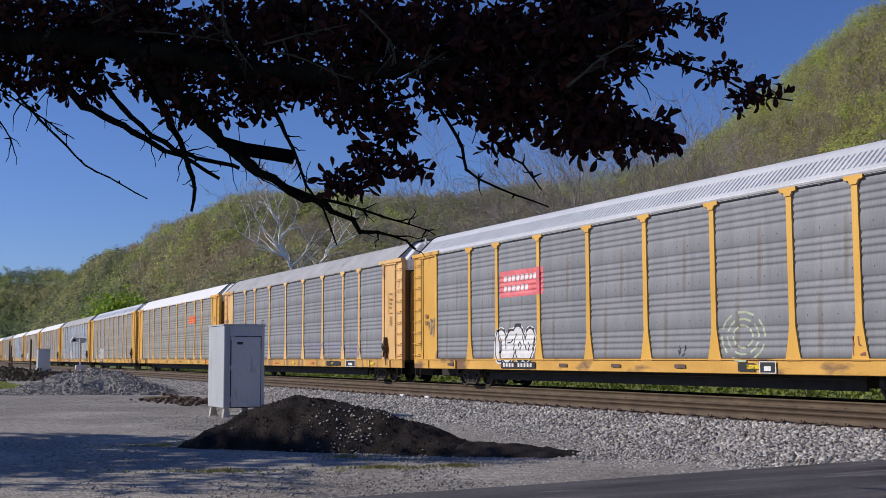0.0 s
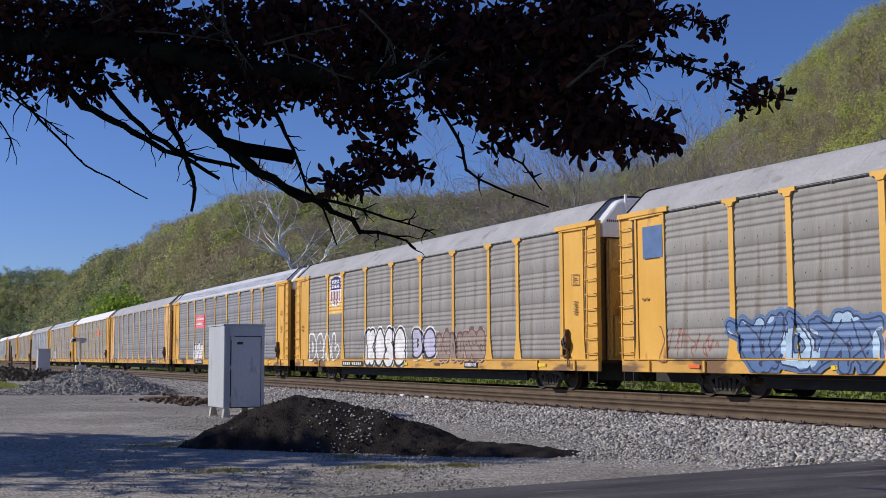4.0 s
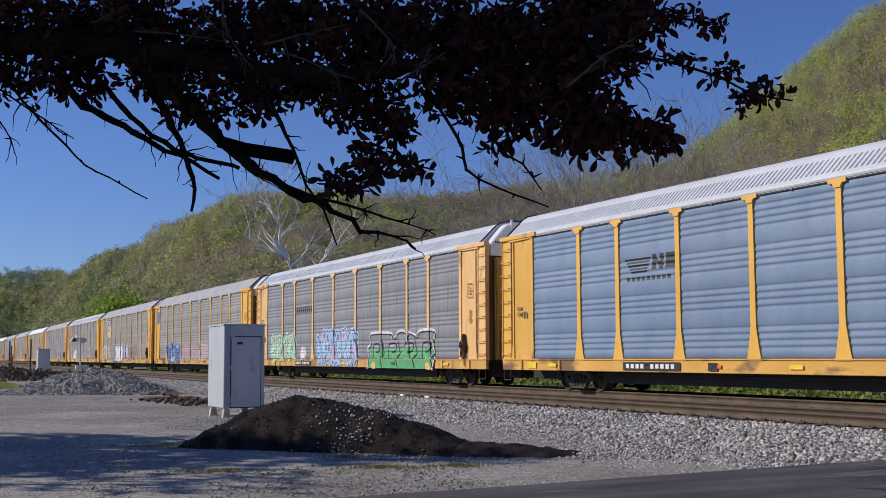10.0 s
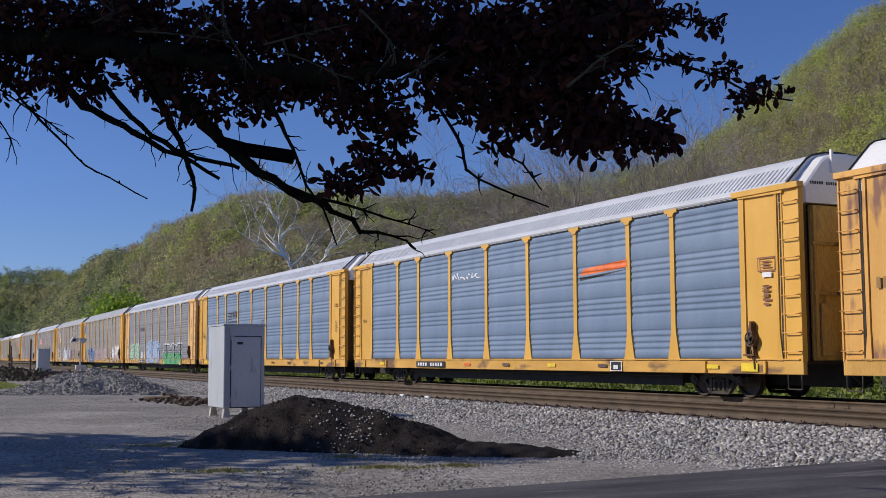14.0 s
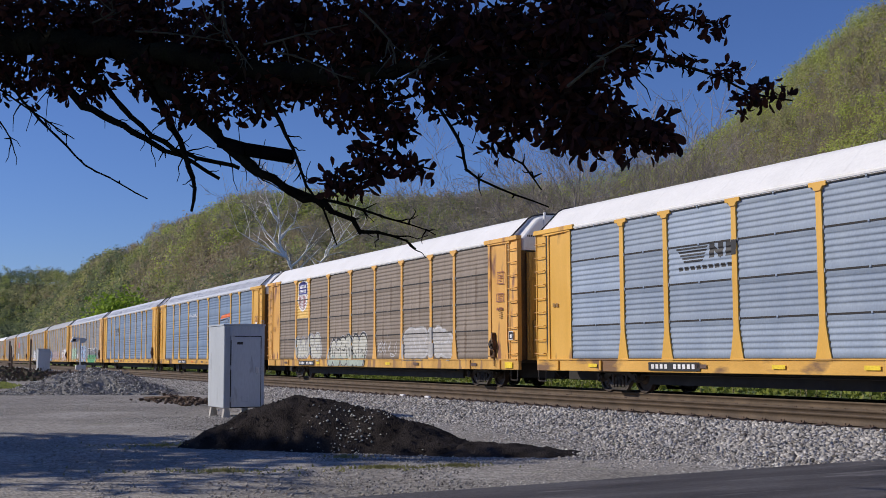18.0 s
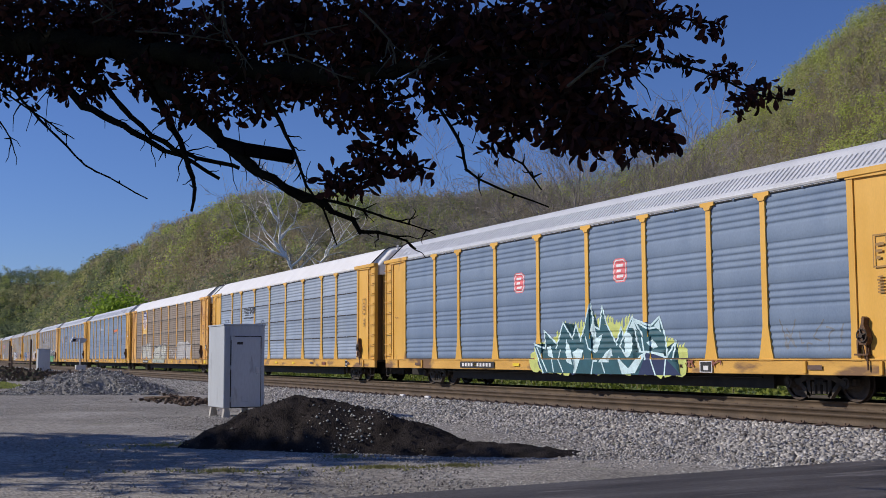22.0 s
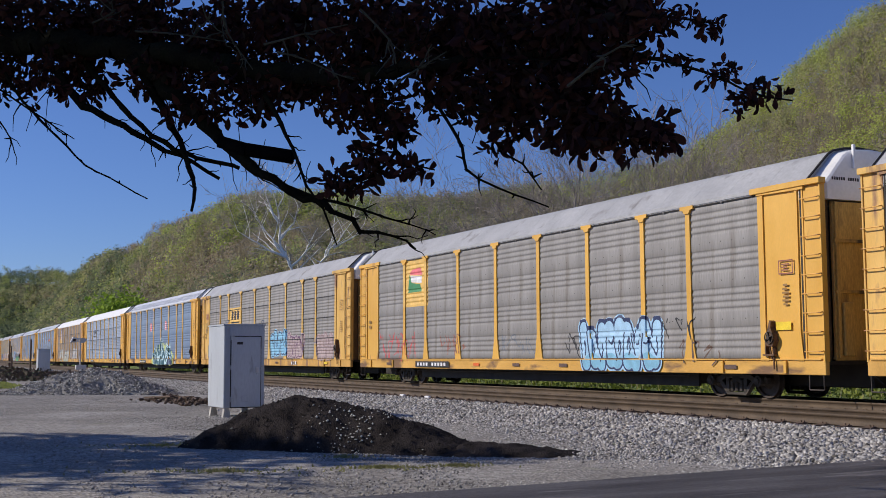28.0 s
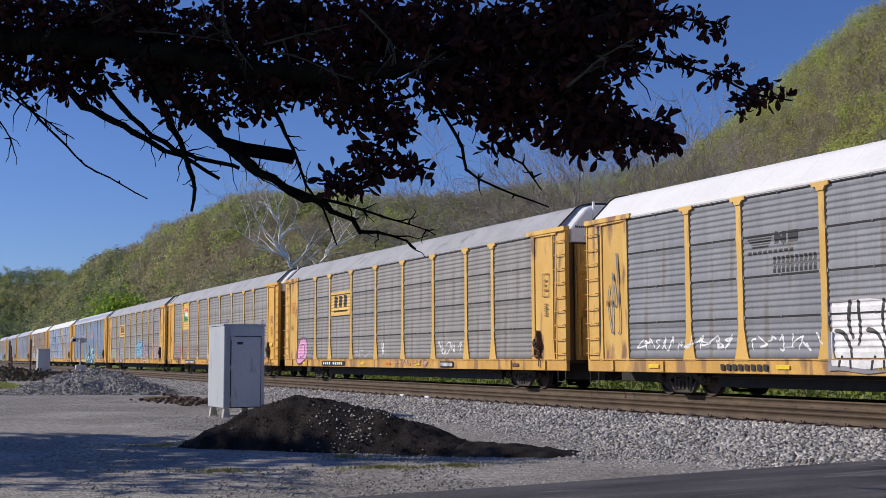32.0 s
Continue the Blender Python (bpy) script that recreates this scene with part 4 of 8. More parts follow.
tagged(ob, "scattered white pebbles", kind="stuff")

me, (gx, gy, gz, gr) = heap("stone_heap", -46.4, 7.9, 3.6, 2.2, 48, 0.95, 70, surface("grey_crushed_stone", (0.16, 0.155, 0.145), (0.25, 0.24, 0.225), 0.95, 0, 5, 40, 0.8, 0.35), 9, 1.3, 0.12, 0.02)
stones = thing("stone_heap", Matrix(), "pale grey heap of crushed stone at the edge of the lot", "heap")
part("mound", me, None, stones)
g = np.random.default_rng(12)
cand = np.argwhere(gr < 1.02)
sel = cand[g.integers(0, len(cand), 9000)]
pp = np.stack([gx[sel[:, 0], sel[:, 1]], gy[sel[:, 0], sel[:, 1]], gz[sel[:, 0], sel[:, 1]]], 1) + g.normal(0, 0.03, (9000, 3))
ob = part("rubble", pebbles("rubble", pp, g.uniform(0.025, 0.06, 9000), STONE, 14), None, stones)
tagged(ob, "loose crushed stones", kind="stuff")


# ---- the signal cabinet ----
def build_cabinet():
    cab = thing("signal_cabinet", pose(-26.1, 7.34, LOT), "grey steel trackside signal cabinet on short concrete legs", "cabinet")
    x0, x1, y0, y1, z0, z1 = -1.35, 0.0, 0.0, 0.97, 0.22, 2.12
    bm = bmesh.new()
    box(bm, x0, x1, y0, y1, z0, z1, 0.012)
    part("body", bm, CABINET_GREY, cab)
    bm = bmesh.new()
    prism(bm, [(y0 - 0.02, z1), (y1 + 0.02, z1), (y1 + 0.02, z1 + 0.03), ((y0 + y1) / 2, z1 + 0.045), (y0 - 0.02, z1 + 0.03)], x0 - 0.015, x1 + 0.02, axis="x")
    part("roof", fixed(bm), CABINET_GREY, cab)
    bm = bmesh.new()
    for y in (y0 + 0.05, y1 - 0.05):
        tube(bm, (0.02, y, z1 + 0.03), (0.02, y, z1 + 0.07), 0.012)
    for x, y in ((0.01, y0 + 0.06), (0.01, y1 - 0.06)):
        ring = bmesh.new()
        n = 14
        for i in range(n):
            a, b = 2 * math.pi * i / n, 2 * math.pi * (i + 1) / n
            tube(ring, (x, y + 0.035 * math.cos(a), z1 + 0.09 + 0.035 * math.sin(a)), (x, y + 0.035 * math.cos(b), z1 + 0.09 + 0.035 * math.sin(b)), 0.008, seg=5)
        part("lifting_eye", ring, CABINET_GREY, cab)
    bm.free()
    d = part("door", box(bmesh.new(), 0.002, 0.035, y0 + 0.17, y1 - 0.10, z0 + 0.02, z1 - 0.26, 0.01), CABINET_GREY, cab)
    part("door_seal", box(bmesh.new(), 0.0, 0.008, y0 + 0.15, y1 - 0.08, z0 + 0.0, z1 - 0.24), DARK_LINE, cab)
    for z in (0.36, 1.10, 1.78):
        bm = bmesh.new()
        tube(bm, (0.04, y0 + 0.165, z), (0.04, y0 + 0.165, z + 0.11), 0.02)
        box(bm, 0.02, 0.045, y0 + 0.165, y0 + 0.24, z + 0.02, z + 0.09)
        part("hinge", bm, CABINET_GREY, d)
    bm = bmesh.new()
    box(bm, 0.034, 0.06, y1 - 0.23, y1 - 0.15, 1.02, 1.16, 0.01)
    tube(bm, (0.06, y1 - 0.19, 1.09), (0.10, y1 - 0.19, 1.09), 0.014)
    tube(bm, (0.10, y1 - 0.19, 1.12), (0.10, y1 - 0.19, 0.98), 0.013)
    part("handle", bm, WHITE_STEEL, d, "pale steel handle")
    bm = bmesh.new()
    box(bm, 0.034, 0.05, y0 + 0.42, y0 + 0.58, 0.36, 0.50, 0.006)
    for i in range(4):
        box(bm, 0.05, 0.056, y0 + 0.435, y0 + 0.565, 0.375 + 0.03 * i, 0.39 + 0.03 * i)
    part("vent", bm, CABINET_GREY, d)
    bm = bmesh.new()
    box(bm, 0.034, 0.037, y0 + 0.30, y0 + 0.44, 1.68, 1.74)
    part("plate", bm, DARK_LINE, d)
    # shallow upright ribs on the sheet beside and over the door
    for i in range(6):
        y = y0 + 0.03 + 0.02 * i
        part("rib", box(bmesh.new(), 0.0, 0.012, y, y + 0.008, z0 + 0.03, z1 - 0.03), CABINET_GREY, cab)
    for i in range(9):
        y = y0 + 0.2 + 0.08 * i
        part("rib", box(bmesh.new(), 0.0, 0.012, y, y + 0.012, z1 - 0.2, z1 - 0.03), CABINET_GREY, cab)
    for x in (x0 + 0.12, -0.12):
        for y in (y0 + 0.10, y1 - 0.10):
            part("leg", fixed(prism(bmesh.new(), [(y - 0.10, -0.06), (y + 0.10, -0.06), (y + 0.055, z0), (y - 0.055, z0)], x - 0.07, x + 0.07, axis="x")), CONCRETE, cab, "pale concrete leg")
    return cab


build_cabinet()


# ---- far end of the lot ----
def build_far_things():
    def gz(x, y):
        return float(ground_z(x, y))
    # relay box
    x, y = -116.5, 15.05
    c = thing("relay_box", pose(x, y, gz(x, y)), "small grey steel relay box beside the track", "cabinet")
    part("body", box(bmesh.new(), -0.6, 0.6, -0.55, 0.55, 0.25, 2.2, 0.02), CABINET_GREY, c)
    part("roof", box(bmesh.new(), -0.65, 0.65, -0.6, 0.6, 2.2, 2.26, 0.01), CABINET_GREY, c)
    part("door", box(bmesh.new(), 0.6, 0.63, -0.42, 0.42, 0.4, 2.05, 0.01), CABINET_GREY, c)
    part("plinth", box(bmesh.new(), -0.75, 0.75, -0.9, 0.9, -0.05, 0.25, 0.02), CONCRETE, c)
    # signal on a pole with a white case at its foot
    x, y = -112.0, 17.75
    s = thing("signal_pole", pose(x, y, gz(x, y)), "railway signal lamp on a slim grey pole", "signal")
    part("pole", tube(bmesh.new(), (0, 0, 0), (0, 0, 3.1), 0.065, 0.055), CABINET_GREY, s)
    part("case", box(bmesh.new(), -0.25, 0.25, -0.4, 0.55, 0.15, 0.6, 0.02), WHITE_STEEL, s, "white steel case")
    lamp = part("lamp", fixed(prism(bmesh.new(), [(-0.95, 2.72), (-0.70, 3.22), (-0.12, 3.08), (-0.22, 2.78)], -0.20, 0.25, axis="x")), WHITE_STEEL, s, "pale sheet metal lamp housing")
    part("lens", fixed(prism(bmesh.new(), [(-0.78, 2.80), (-0.66, 3.06), (-0.42, 3.0), (-0.50, 2.80)], 0.25, 0.27, axis="x")), BLACK_STEEL, lamp, "dark lens")
    part("bracket", box(bmesh.new(), -0.04, 0.04, -0.3, 0.4, 3.04, 3.10), CABINET_GREY, s)
    part("plate", fixed(prism(bmesh.new(), [(0.02, 2.62), (0.06, 3.10), (0.62, 3.04), (0.40, 2.70)], -0.05, 0.05, axis="x")), CABINET_GREY, s, "grey sheet metal plate")
    # old posts and rail of a fence in the scrub
    f = thing("fence", pose(-120, 12, -0.35), "weathered brown timber fence in scrub", "fence")
    for px, py, h in ((-28, 3.4, 2.9), (-22, 2.6, 3.4), (2.5, 2.0, 3.2), (-8, 1.4, 1.5)):
        part("post", tube(bmesh.new(), (px, py, -0.1), (px, py, h), 0.10, 0.08, seg=7), WOOD_DARK, f)
    part("fence_rail", box(bmesh.new(), -28, 2.5, 2.2, 2.3, 0.9, 1.05), WOOD_DARK, f)
    # stacked rusty timbers
    t = thing("timber_stack", pose(-84, 11.6, -0.35, 0, 0, 62), "stack of rust-brown old railway timbers", "timber")
    for i in range(5):
        part("timber", box(bmesh.new(), -2.6 + 0.1 * i, 2.4, -0.5 + 0.24 * i, -0.28 + 0.24 * i, 0, 0.24, 0.02), WOOD_DARK, t)
    for i in range(3):
        part("timber", box(bmesh.new(), -2.2, 2.2 + 0.1 * i, -0.35 + 0.24 * i, -0.13 + 0.24 * i, 0.24, 0.48, 0.02), WOOD_DARK, t)
    # driftwood and old boards by the cabinet
    g = random.Random(4)
    w = thing("old_boards", pose(-35.6, 8.85, gz(-35.6, 8.85), 0, 0, 10), "weathered brown broken boards lying on gravel", "boards")
    for i in range(9):
        a = g.uniform(-0.4, 0.4)
        cx, cy = g.uniform(-3.2, 2.6), g.uniform(-0.35, 0.35)
        bm = box(bmesh.new(), -1.0, 1.0, -0.09, 0.09, 0, 0.05, 0.006)
        o = part("board", bm, WOOD_DARK, w)
        o.matrix_basis = pose(cx, cy, 0.03 + 0.04 * (i % 3), g.uniform(-4, 4), g.uniform(-4, 4), math.degrees(a))
    pts = np.stack([g2.uniform(-38.5, -32.5, 420), g2.normal(8.75, 0.3, 420), np.full(420, LOT + 0.04)], 1)
    pts[:, 2] += 0.16 * np.exp(-((pts[:, 1] - 8.75) / 0.3) ** 2) * g2.uniform(0, 1, 420)
    tagged(part("litter", pebbles("litter", pts, g2.uniform(0.03, 0.09, 420), WOOD_DARK, 3), None, None), "heap of brown dead leaves and splinters", "litter", kind="stuff")


g2 = np.random.default_rng(31)
build_far_things()

# small markers beside the rails
MARKER_ROWS.extend([("rail_marker", -37.7, 18.9, -0.19, "bright_yellow", "yellow painted marker block between the tracks"), ("rail_marker", -33.1, 15.05, -0.2, "white", "white painted stone at the rail"),
                    ("rail_marker", -31.3, 15.05, -0.2, "white", "white painted stone at the rail")])

# ---- woods ----
TINTS = [islands("spring_leaf_" + nm, [tuple(v * f for v in c) for f in (0.86, 1.0, 1.12)], 0.95, 0.03, [(0.90, 0.88, 0.92), (1.06, 1.08, 1.0)], translucent=0.5)
         for nm, c in (("yellow_green", (0.43, 0.48, 0.135)), ("green", (0.32, 0.37, 0.14)), ("olive", (0.36, 0.355, 0.185)), ("deep_green", (0.175, 0.215, 0.12)),
                       ("bud_brown", (0.36, 0.31, 0.205)), ("twig_grey", (0.34, 0.30, 0.24)))]
BARK_GREY = surface("grey_bark", (0.18, 0.16, 0.15), (0.28, 0.255, 0.24), 0.9, 0, 3, 30, 0.3, 0.2, (2, 2, 0.4))
BARK_WHITE = surface("white_sycamore_bark", (0.86, 0.85, 0.81), (0.92, 0.91, 0.87), 0.8, 0, 1.2, 20, 0.2, 0.06, (2, 2, 0.6), stain=(0.40, 0.36, 0.31), stain_at=0.66, stain_scale=1.2)
TWIG = islands("violet_grey_twigs", [(0.20, 0.17, 0.16), (0.40, 0.35, 0.31)], 0.9)
WEED = islands("green_weeds", [(0.08, 0.11, 0.02), (0.19, 0.23, 0.035), (0.29, 0.32, 0.065)], 0.8, 0.7, [(0.55, 0.6, 0.6), (1.15, 1.15, 1.0)], translucent=0.3)
DRY = islands("dry_stalks", [(0.20, 0.16, 0.11), (0.32, 0.27, 0.19)], 0.9)


def leaf_quads(c, size, g, out=None):
    """Small four-sided clumps at the points c, turned every way or lying across the directions out."""
    n = len(c)
    a = g.normal(0, 1, (n, 3))
    if out is not None:
        o = out + g.normal(0, 0.45, (n, 3))
        o /= np.linalg.norm(o, axis=1)[:, None]
        a -= (a * o).sum(1)[:, None] * o
    a /= np.linalg.norm(a, axis=1)[:, None]
    b = g.normal(0, 1, (n, 3))
    if out is not None:
        b = np.cross(o, a)
    b -= (b * a).sum(1)[:, None] * a
    b /= np.linalg.norm(b, axis=1)[:, None]
    s = np.asarray(size)[:, None]
    k = g.uniform(0.6, 1.3, (4, n, 1))
    V = np.stack([c + a * s * k[0], c + b * s * 0.75 * k[1], c - a * s * k[2], c - b * s * 0.75 * k[3]], 1)
    return V.reshape(-1, 3), np.arange(4 * n).reshape(n, 4)


def hill_points(n, b0, b1, u0, u1, g):
    bearing = g.uniform(b0, b1, n)
    d, _ = ridge_at(bearing)
    base = np.minimum(0.36 * d, 260)
    u = u0 + (u1 - u0) * g.uniform(0, 1, n) ** 0.8
    r = base + u * (d - base)
    x, y = -r * np.sin(np.radians(bearing)), r * np.cos(np.radians(bearing))
    return x, y, ground_z(x, y)


def crowns(name, x, y, z, h, r, tint, seed, label, per, size, leafy=True):
    """Trees of a far wood: lumpy crowns of leaf sprays, or bare ones made of upright sprays of twigs."""
    g = np.random.default_rng(seed)
    n = len(x)
    top = np.stack([x, y, z + h * 0.56], 1)
    half = np.stack([r, r, h * 0.44], 1)
    lump = g.uniform(0, 6.28, (n, 1, 3))

    def swell(q):
        return 1 + 0.16 * np.sin(3.1 * q[..., 0] + lump[..., 0]) * np.sin(3.7 * q[..., 1] + lump[..., 1]) + 0.12 * np.sin(6.3 * q[..., 2] + 5.1 * q[..., 0] + lump[..., 2])
    q = g.normal(0, 1, (n, per, 3))
    q /= np.linalg.norm(q, axis=2)[..., None]
    q[..., 2] = np.where(q[..., 2] < -0.45, -q[..., 2], q[..., 2])
    if leafy:
        c = top[:, None] + q * (swell(q) * g.uniform(0.55, 1.08, (n, per)))[..., None] * half[:, None]
        V, F = leaf_quads(c.reshape(-1, 3), g.uniform(*size, n * per), g, q.reshape(-1, 3) * 0.8 + [-0.12, -0.25, 0.40])
        me = mesh_from(name, V, F, TINTS[0])
        me.polygons.foreach_set("material_index", np.repeat(tint, per).astype(np.int32))
    else:
        c = top[:, None] + q * (swell(q) * g.uniform(0.35, 1.0, (n, per)))[..., None] * half[:, None]
        d = q * [1.0, 1.0, 0.5] + [0, 0, 0.8] + g.normal(0, 0.35, (n, per, 3))
        d /= np.linalg.norm(d, axis=2)[..., None]
        c, d = c.reshape(-1, 3), d.reshape(-1, 3)
        ln, wd = g.uniform(0.7, 2.0, len(c))[:, None], g.uniform(*size, len(c))[:, None]
        side = np.cross(d, g.normal(0, 1, d.shape))
        side /= np.linalg.norm(side, axis=1)[:, None]
        V = np.stack([c - d * ln - side * wd, c - d * ln + side * wd, c + d * ln + side * wd * 0.3, c + d * ln - side * wd * 0.3], 1)
        # a leaning stem under each spray
        foot = np.stack([x, y, z - 0.5], 1)
        lean = top + g.normal(0, 0.6, (n, 3))
        w = np.array([[0.11, -0.07, 0]])
        S = np.stack([foot - w, foot + w, lean + w * 0.4, lean - w * 0.4], 1)
        V = np.concatenate([V, S]).reshape(-1, 3)
        me = mesh_from(name, V, np.arange(len(V)).reshape(-1, 4), TINTS[0])
        me.polygons.foreach_set("material_index", np.concatenate([np.repeat(tint, per), tint]).astype(np.int32))
    for m in TINTS[1:]:
        me.materials.append(m)
    return tagged(part(name, me, None, None), label, "woods", kind="stuff")


def plant(n, b0, b1, u0, u1, seed, height, radius, mix):
    """Places and kinds of trees on the slope: kinds drift from stand to stand."""
    g = np.random.default_rng(seed)
    x, y, z = hill_points(n, b0, b1, u0, u1, g)
    v = 0.62 * value_noise(x, y, 48, seed) + 0.38 * value_noise(x, y, 17, seed + 1) + g.normal(0, 0.12, n)
    order = np.argsort(np.argsort(v)) / n
    edges = np.cumsum([m for _, m in mix])
    tint = np.array([k for k, _ in mix])[np.minimum(np.searchsorted(edges, order * edges[-1]), len(mix) - 1)]
    return x, y, z, g.uniform(*height, n), g.uniform(*radius, n), tint


# the near slope in young leaf, the middle of the ridge still brown with buds, the far ridge hazy green
for k, (n, b0, b1, u0, u1, sd, hh, rr, mix, per, size, label) in enumerate((
        (3300, 34, 60, 0.0, 1.03, 51, (6.5, 12), (2.0, 3.8), ((1, 0.12), (0, 0.26), (2, 0.24), (5, 0.16), (4, 0.12), (0, 0.10)), 155, (0.13, 0.33), "hillside of spring trees in yellow-green young leaf"),
        (3900, 58, 83, 0.0, 1.03, 54, (7, 12), (2.2, 4.0), ((0, 0.10), (1, 0.20), (3, 0.06), (2, 0.24), (5, 0.20), (4, 0.20)), 110, (0.22, 0.50), "hillside of budding olive-brown trees"),
        (1900, 79, 92, 0.15, 1.04, 52, (8, 13), (2.6, 4.8), ((3, 0.70), (1, 0.18), (2, 0.12)), 85, (0.36, 0.75), "hazy green wood on the far ridge"))):
    x, y, z, h, r, tint = plant(n, b0, b1, u0, u1, sd, hh, rr, mix)
    leafy = tint < 4
    full = leafy | (np.random.default_rng(sd + 7).uniform(0, 1, n) < 0.45)
    crowns("hillside_woods", x[full], y[full], z[full], h[full], r[full], tint[full], sd, label, per, size)
    bare = ~full
    if bare.any():
        crowns("bare_woods", x[bare], y[bare], z[bare], h[bare], r[bare] * 0.9, tint[bare], sd + 3, "bare brown-grey trees among the hillside woods", 90, (0.04, 0.09), False)


def branching(seed, height, spread, levels, kids, trunk_r, lean=0.0, start=0.25, taper=0.62):
    """Segments (a, b, ra, rb, level) of a bare tree that forks into ever finer limbs."""
    g = random.Random(seed)
    segs = []

    def grow(p, d, length, r, lev):
        n = 4 if lev == 0 else 3
        pts = [p]
        dd = d.copy()
        for i in range(n):
            dd = (dd + Vector((g.gauss(0, 0.13), g.gauss(0, 0.13), g.gauss(0.05, 0.08)))).normalized()
            pts.append(pts[-1] + dd * (length / n))
        for i in range(n):
            segs.append((pts[i], pts[i + 1], r * (1 - 0.75 * i / n), r * (1 - 0.75 * (i + 1) / n), lev))
        if lev + 1 < levels:
            for _ in range(kids[lev]):
                t = g.uniform(start if lev == 0 else 0.15, 1.0) * n
                i = min(int(t), n - 1)
                q = pts[i].lerp(pts[i + 1], t - i)
                side = Vector((g.gauss(0, 1), g.gauss(0, 1), g.gauss(0, 0.35)))
                side -= side.dot(dd) * dd
                nd = (dd * g.uniform(0.5, 1.0) + side.normalized() * spread * g.uniform(0.6, 1.2)).normalized()
                grow(q, nd, length * g.uniform(0.42, 0.68), r * (1 - 0.75 * t / n) * taper, lev + 1)
    grow(Vector((0, 0, -0.3)), Vector((lean, 0, 1)).normalized(), height, trunk_r, 0)
    return segs


def limbs_mesh(name, segs, material, thin=0.012):
    V, F = [], []
    for a, b, ra, rb, lev in segs:
        k = 6 if lev == 0 else 4 if lev < 2 else 3
        q = (b - a).to_track_quat("Z", "Y")
        o = len(V)
        for p, r in ((a, max(ra, thin)), (b, max(rb, thin))):
            for i in range(k):
                V.append(p + q @ Vector((math.cos(6.2832 * i / k) * r, math.sin(6.2832 * i / k) * r, 0)))
        for i in range(k):
            F.append((o + i, o + (i + 1) % k, o + k + (i + 1) % k, o + k + i))
    return mesh_from(name, [tuple(v) for v in V], F, material)


def bare_tree(name, x, y, segs, trunk_mat, twig_mat, label, split=2, fine=0.011):
    t = thing(name, pose(x, y, float(ground_z(x, y))), label, "tree", "bare trees behind the track")
    part("trunk", limbs_mesh("trunk", [s for s in segs if s[4] < split], trunk_mat, 0.02), None, t)["kind"] = "stuff"
    part("branchwork", limbs_mesh("branchwork", [s for s in segs if s[4] >= split], twig_mat, fine), None, t)["kind"] = "stuff"
    return t


protos = [branching(60 + i, 9.4 + 0.5 * i, 0.62, 5, (8, 5, 4, 2), 0.13, 0.0) for i in range(4)]
first = [bare_tree("bare_tree", -60 - 3 * i, 46, protos[i], BARK_GREY, TWIG, "bare leafless tree with violet-grey twigs") for i in range(4)]
g = random.Random(7)
for i in range(34):
    b = 44.0 + 20.0 * (i + g.uniform(-0.4, 0.4)) / 33
    r = g.uniform(62, 84) * (1.0 if 50 < b < 59 else 1.3)
    x, y = -r * math.sin(radians(b)), r * math.cos(radians(b))
    m = pose(x, y, float(ground_z(x, y)), 0, 0, g.uniform(0, 360))
    if i < 4:
        first[i].matrix_world = m
    else:
        copy_thing(first[i % 4], m)


def at_bearing(b, r):
    return -r * math.sin(radians(b)), r * math.cos(radians(b))


def sycamore(x, y, leaders, radius, label, seed):
    """White leaders along soft curves, with crooked side limbs and a haze of fine twigs."""
    g = random.Random(seed)
    t = thing("sycamore", pose(x, y, -1.5), label, "tree", "bare trees behind the track")
    twigs = []
    for i, pts in enumerate(leaders):
        P = [Vector(p) for p in pts]
        fine = []
        for a, b in zip(P[:-1], P[1:]):
            n = max(2, int((b - a).length / 0.7))
            fine += [a.lerp(b, k / n) + Vector((g.gauss(0, 0.11), g.gauss(0, 0.11), g.gauss(0, 0.05))) * (k > 0) for k in range(n)]
        fine.append(P[-1])
        r0, N = radius * (1.0 if i == 0 else 0.6), len(fine)
        rad = [max(0.03, r0 * (1 - 0.9 * k / (N - 1))) for k in range(N)]
        part("limb", limbs_mesh("limb", [(fine[k], fine[k + 1], rad[k], rad[k + 1], 0) for k in range(N - 1)], BARK_WHITE, 0.02), None, t)
        for k in range(N // 4, N):
            for _ in range(1):
                side = Vector((g.gauss(0, 1), g.gauss(0, 1), g.gauss(0.5, 0.6))).normalized()
                up = (fine[k] - fine[k - 1]).normalized()
                for a, b, ra, rb, lev in branching(g.randrange(10 ** 6), g.uniform(0.9, 3.4), 0.7, 3, (5, 4), min(rad[k] * 0.6, 0.07)):
                    q = (side * 0.8 + up * 0.6).to_track_quat("Z", "Y")
                    twigs.append((fine[k] + q @ (a + Vector((0, 0, 0.3))), fine[k] + q @ (b + Vector((0, 0, 0.3))), ra, rb, lev))
    white = [q for q in twigs if q[4] == 0]
    tagged(part("side_limb", limbs_mesh("side_limb", white, BARK_WHITE, 0.02), None, t), "crooked white side limbs", kind="stuff")
    twigs = [q for q in twigs if q[4] > 0]
    tagged(part("branchwork", limbs_mesh("branchwork", twigs, TWIG_PALE, 0.012), None, t), "fine pale grey twigs", kind="stuff")
    return t


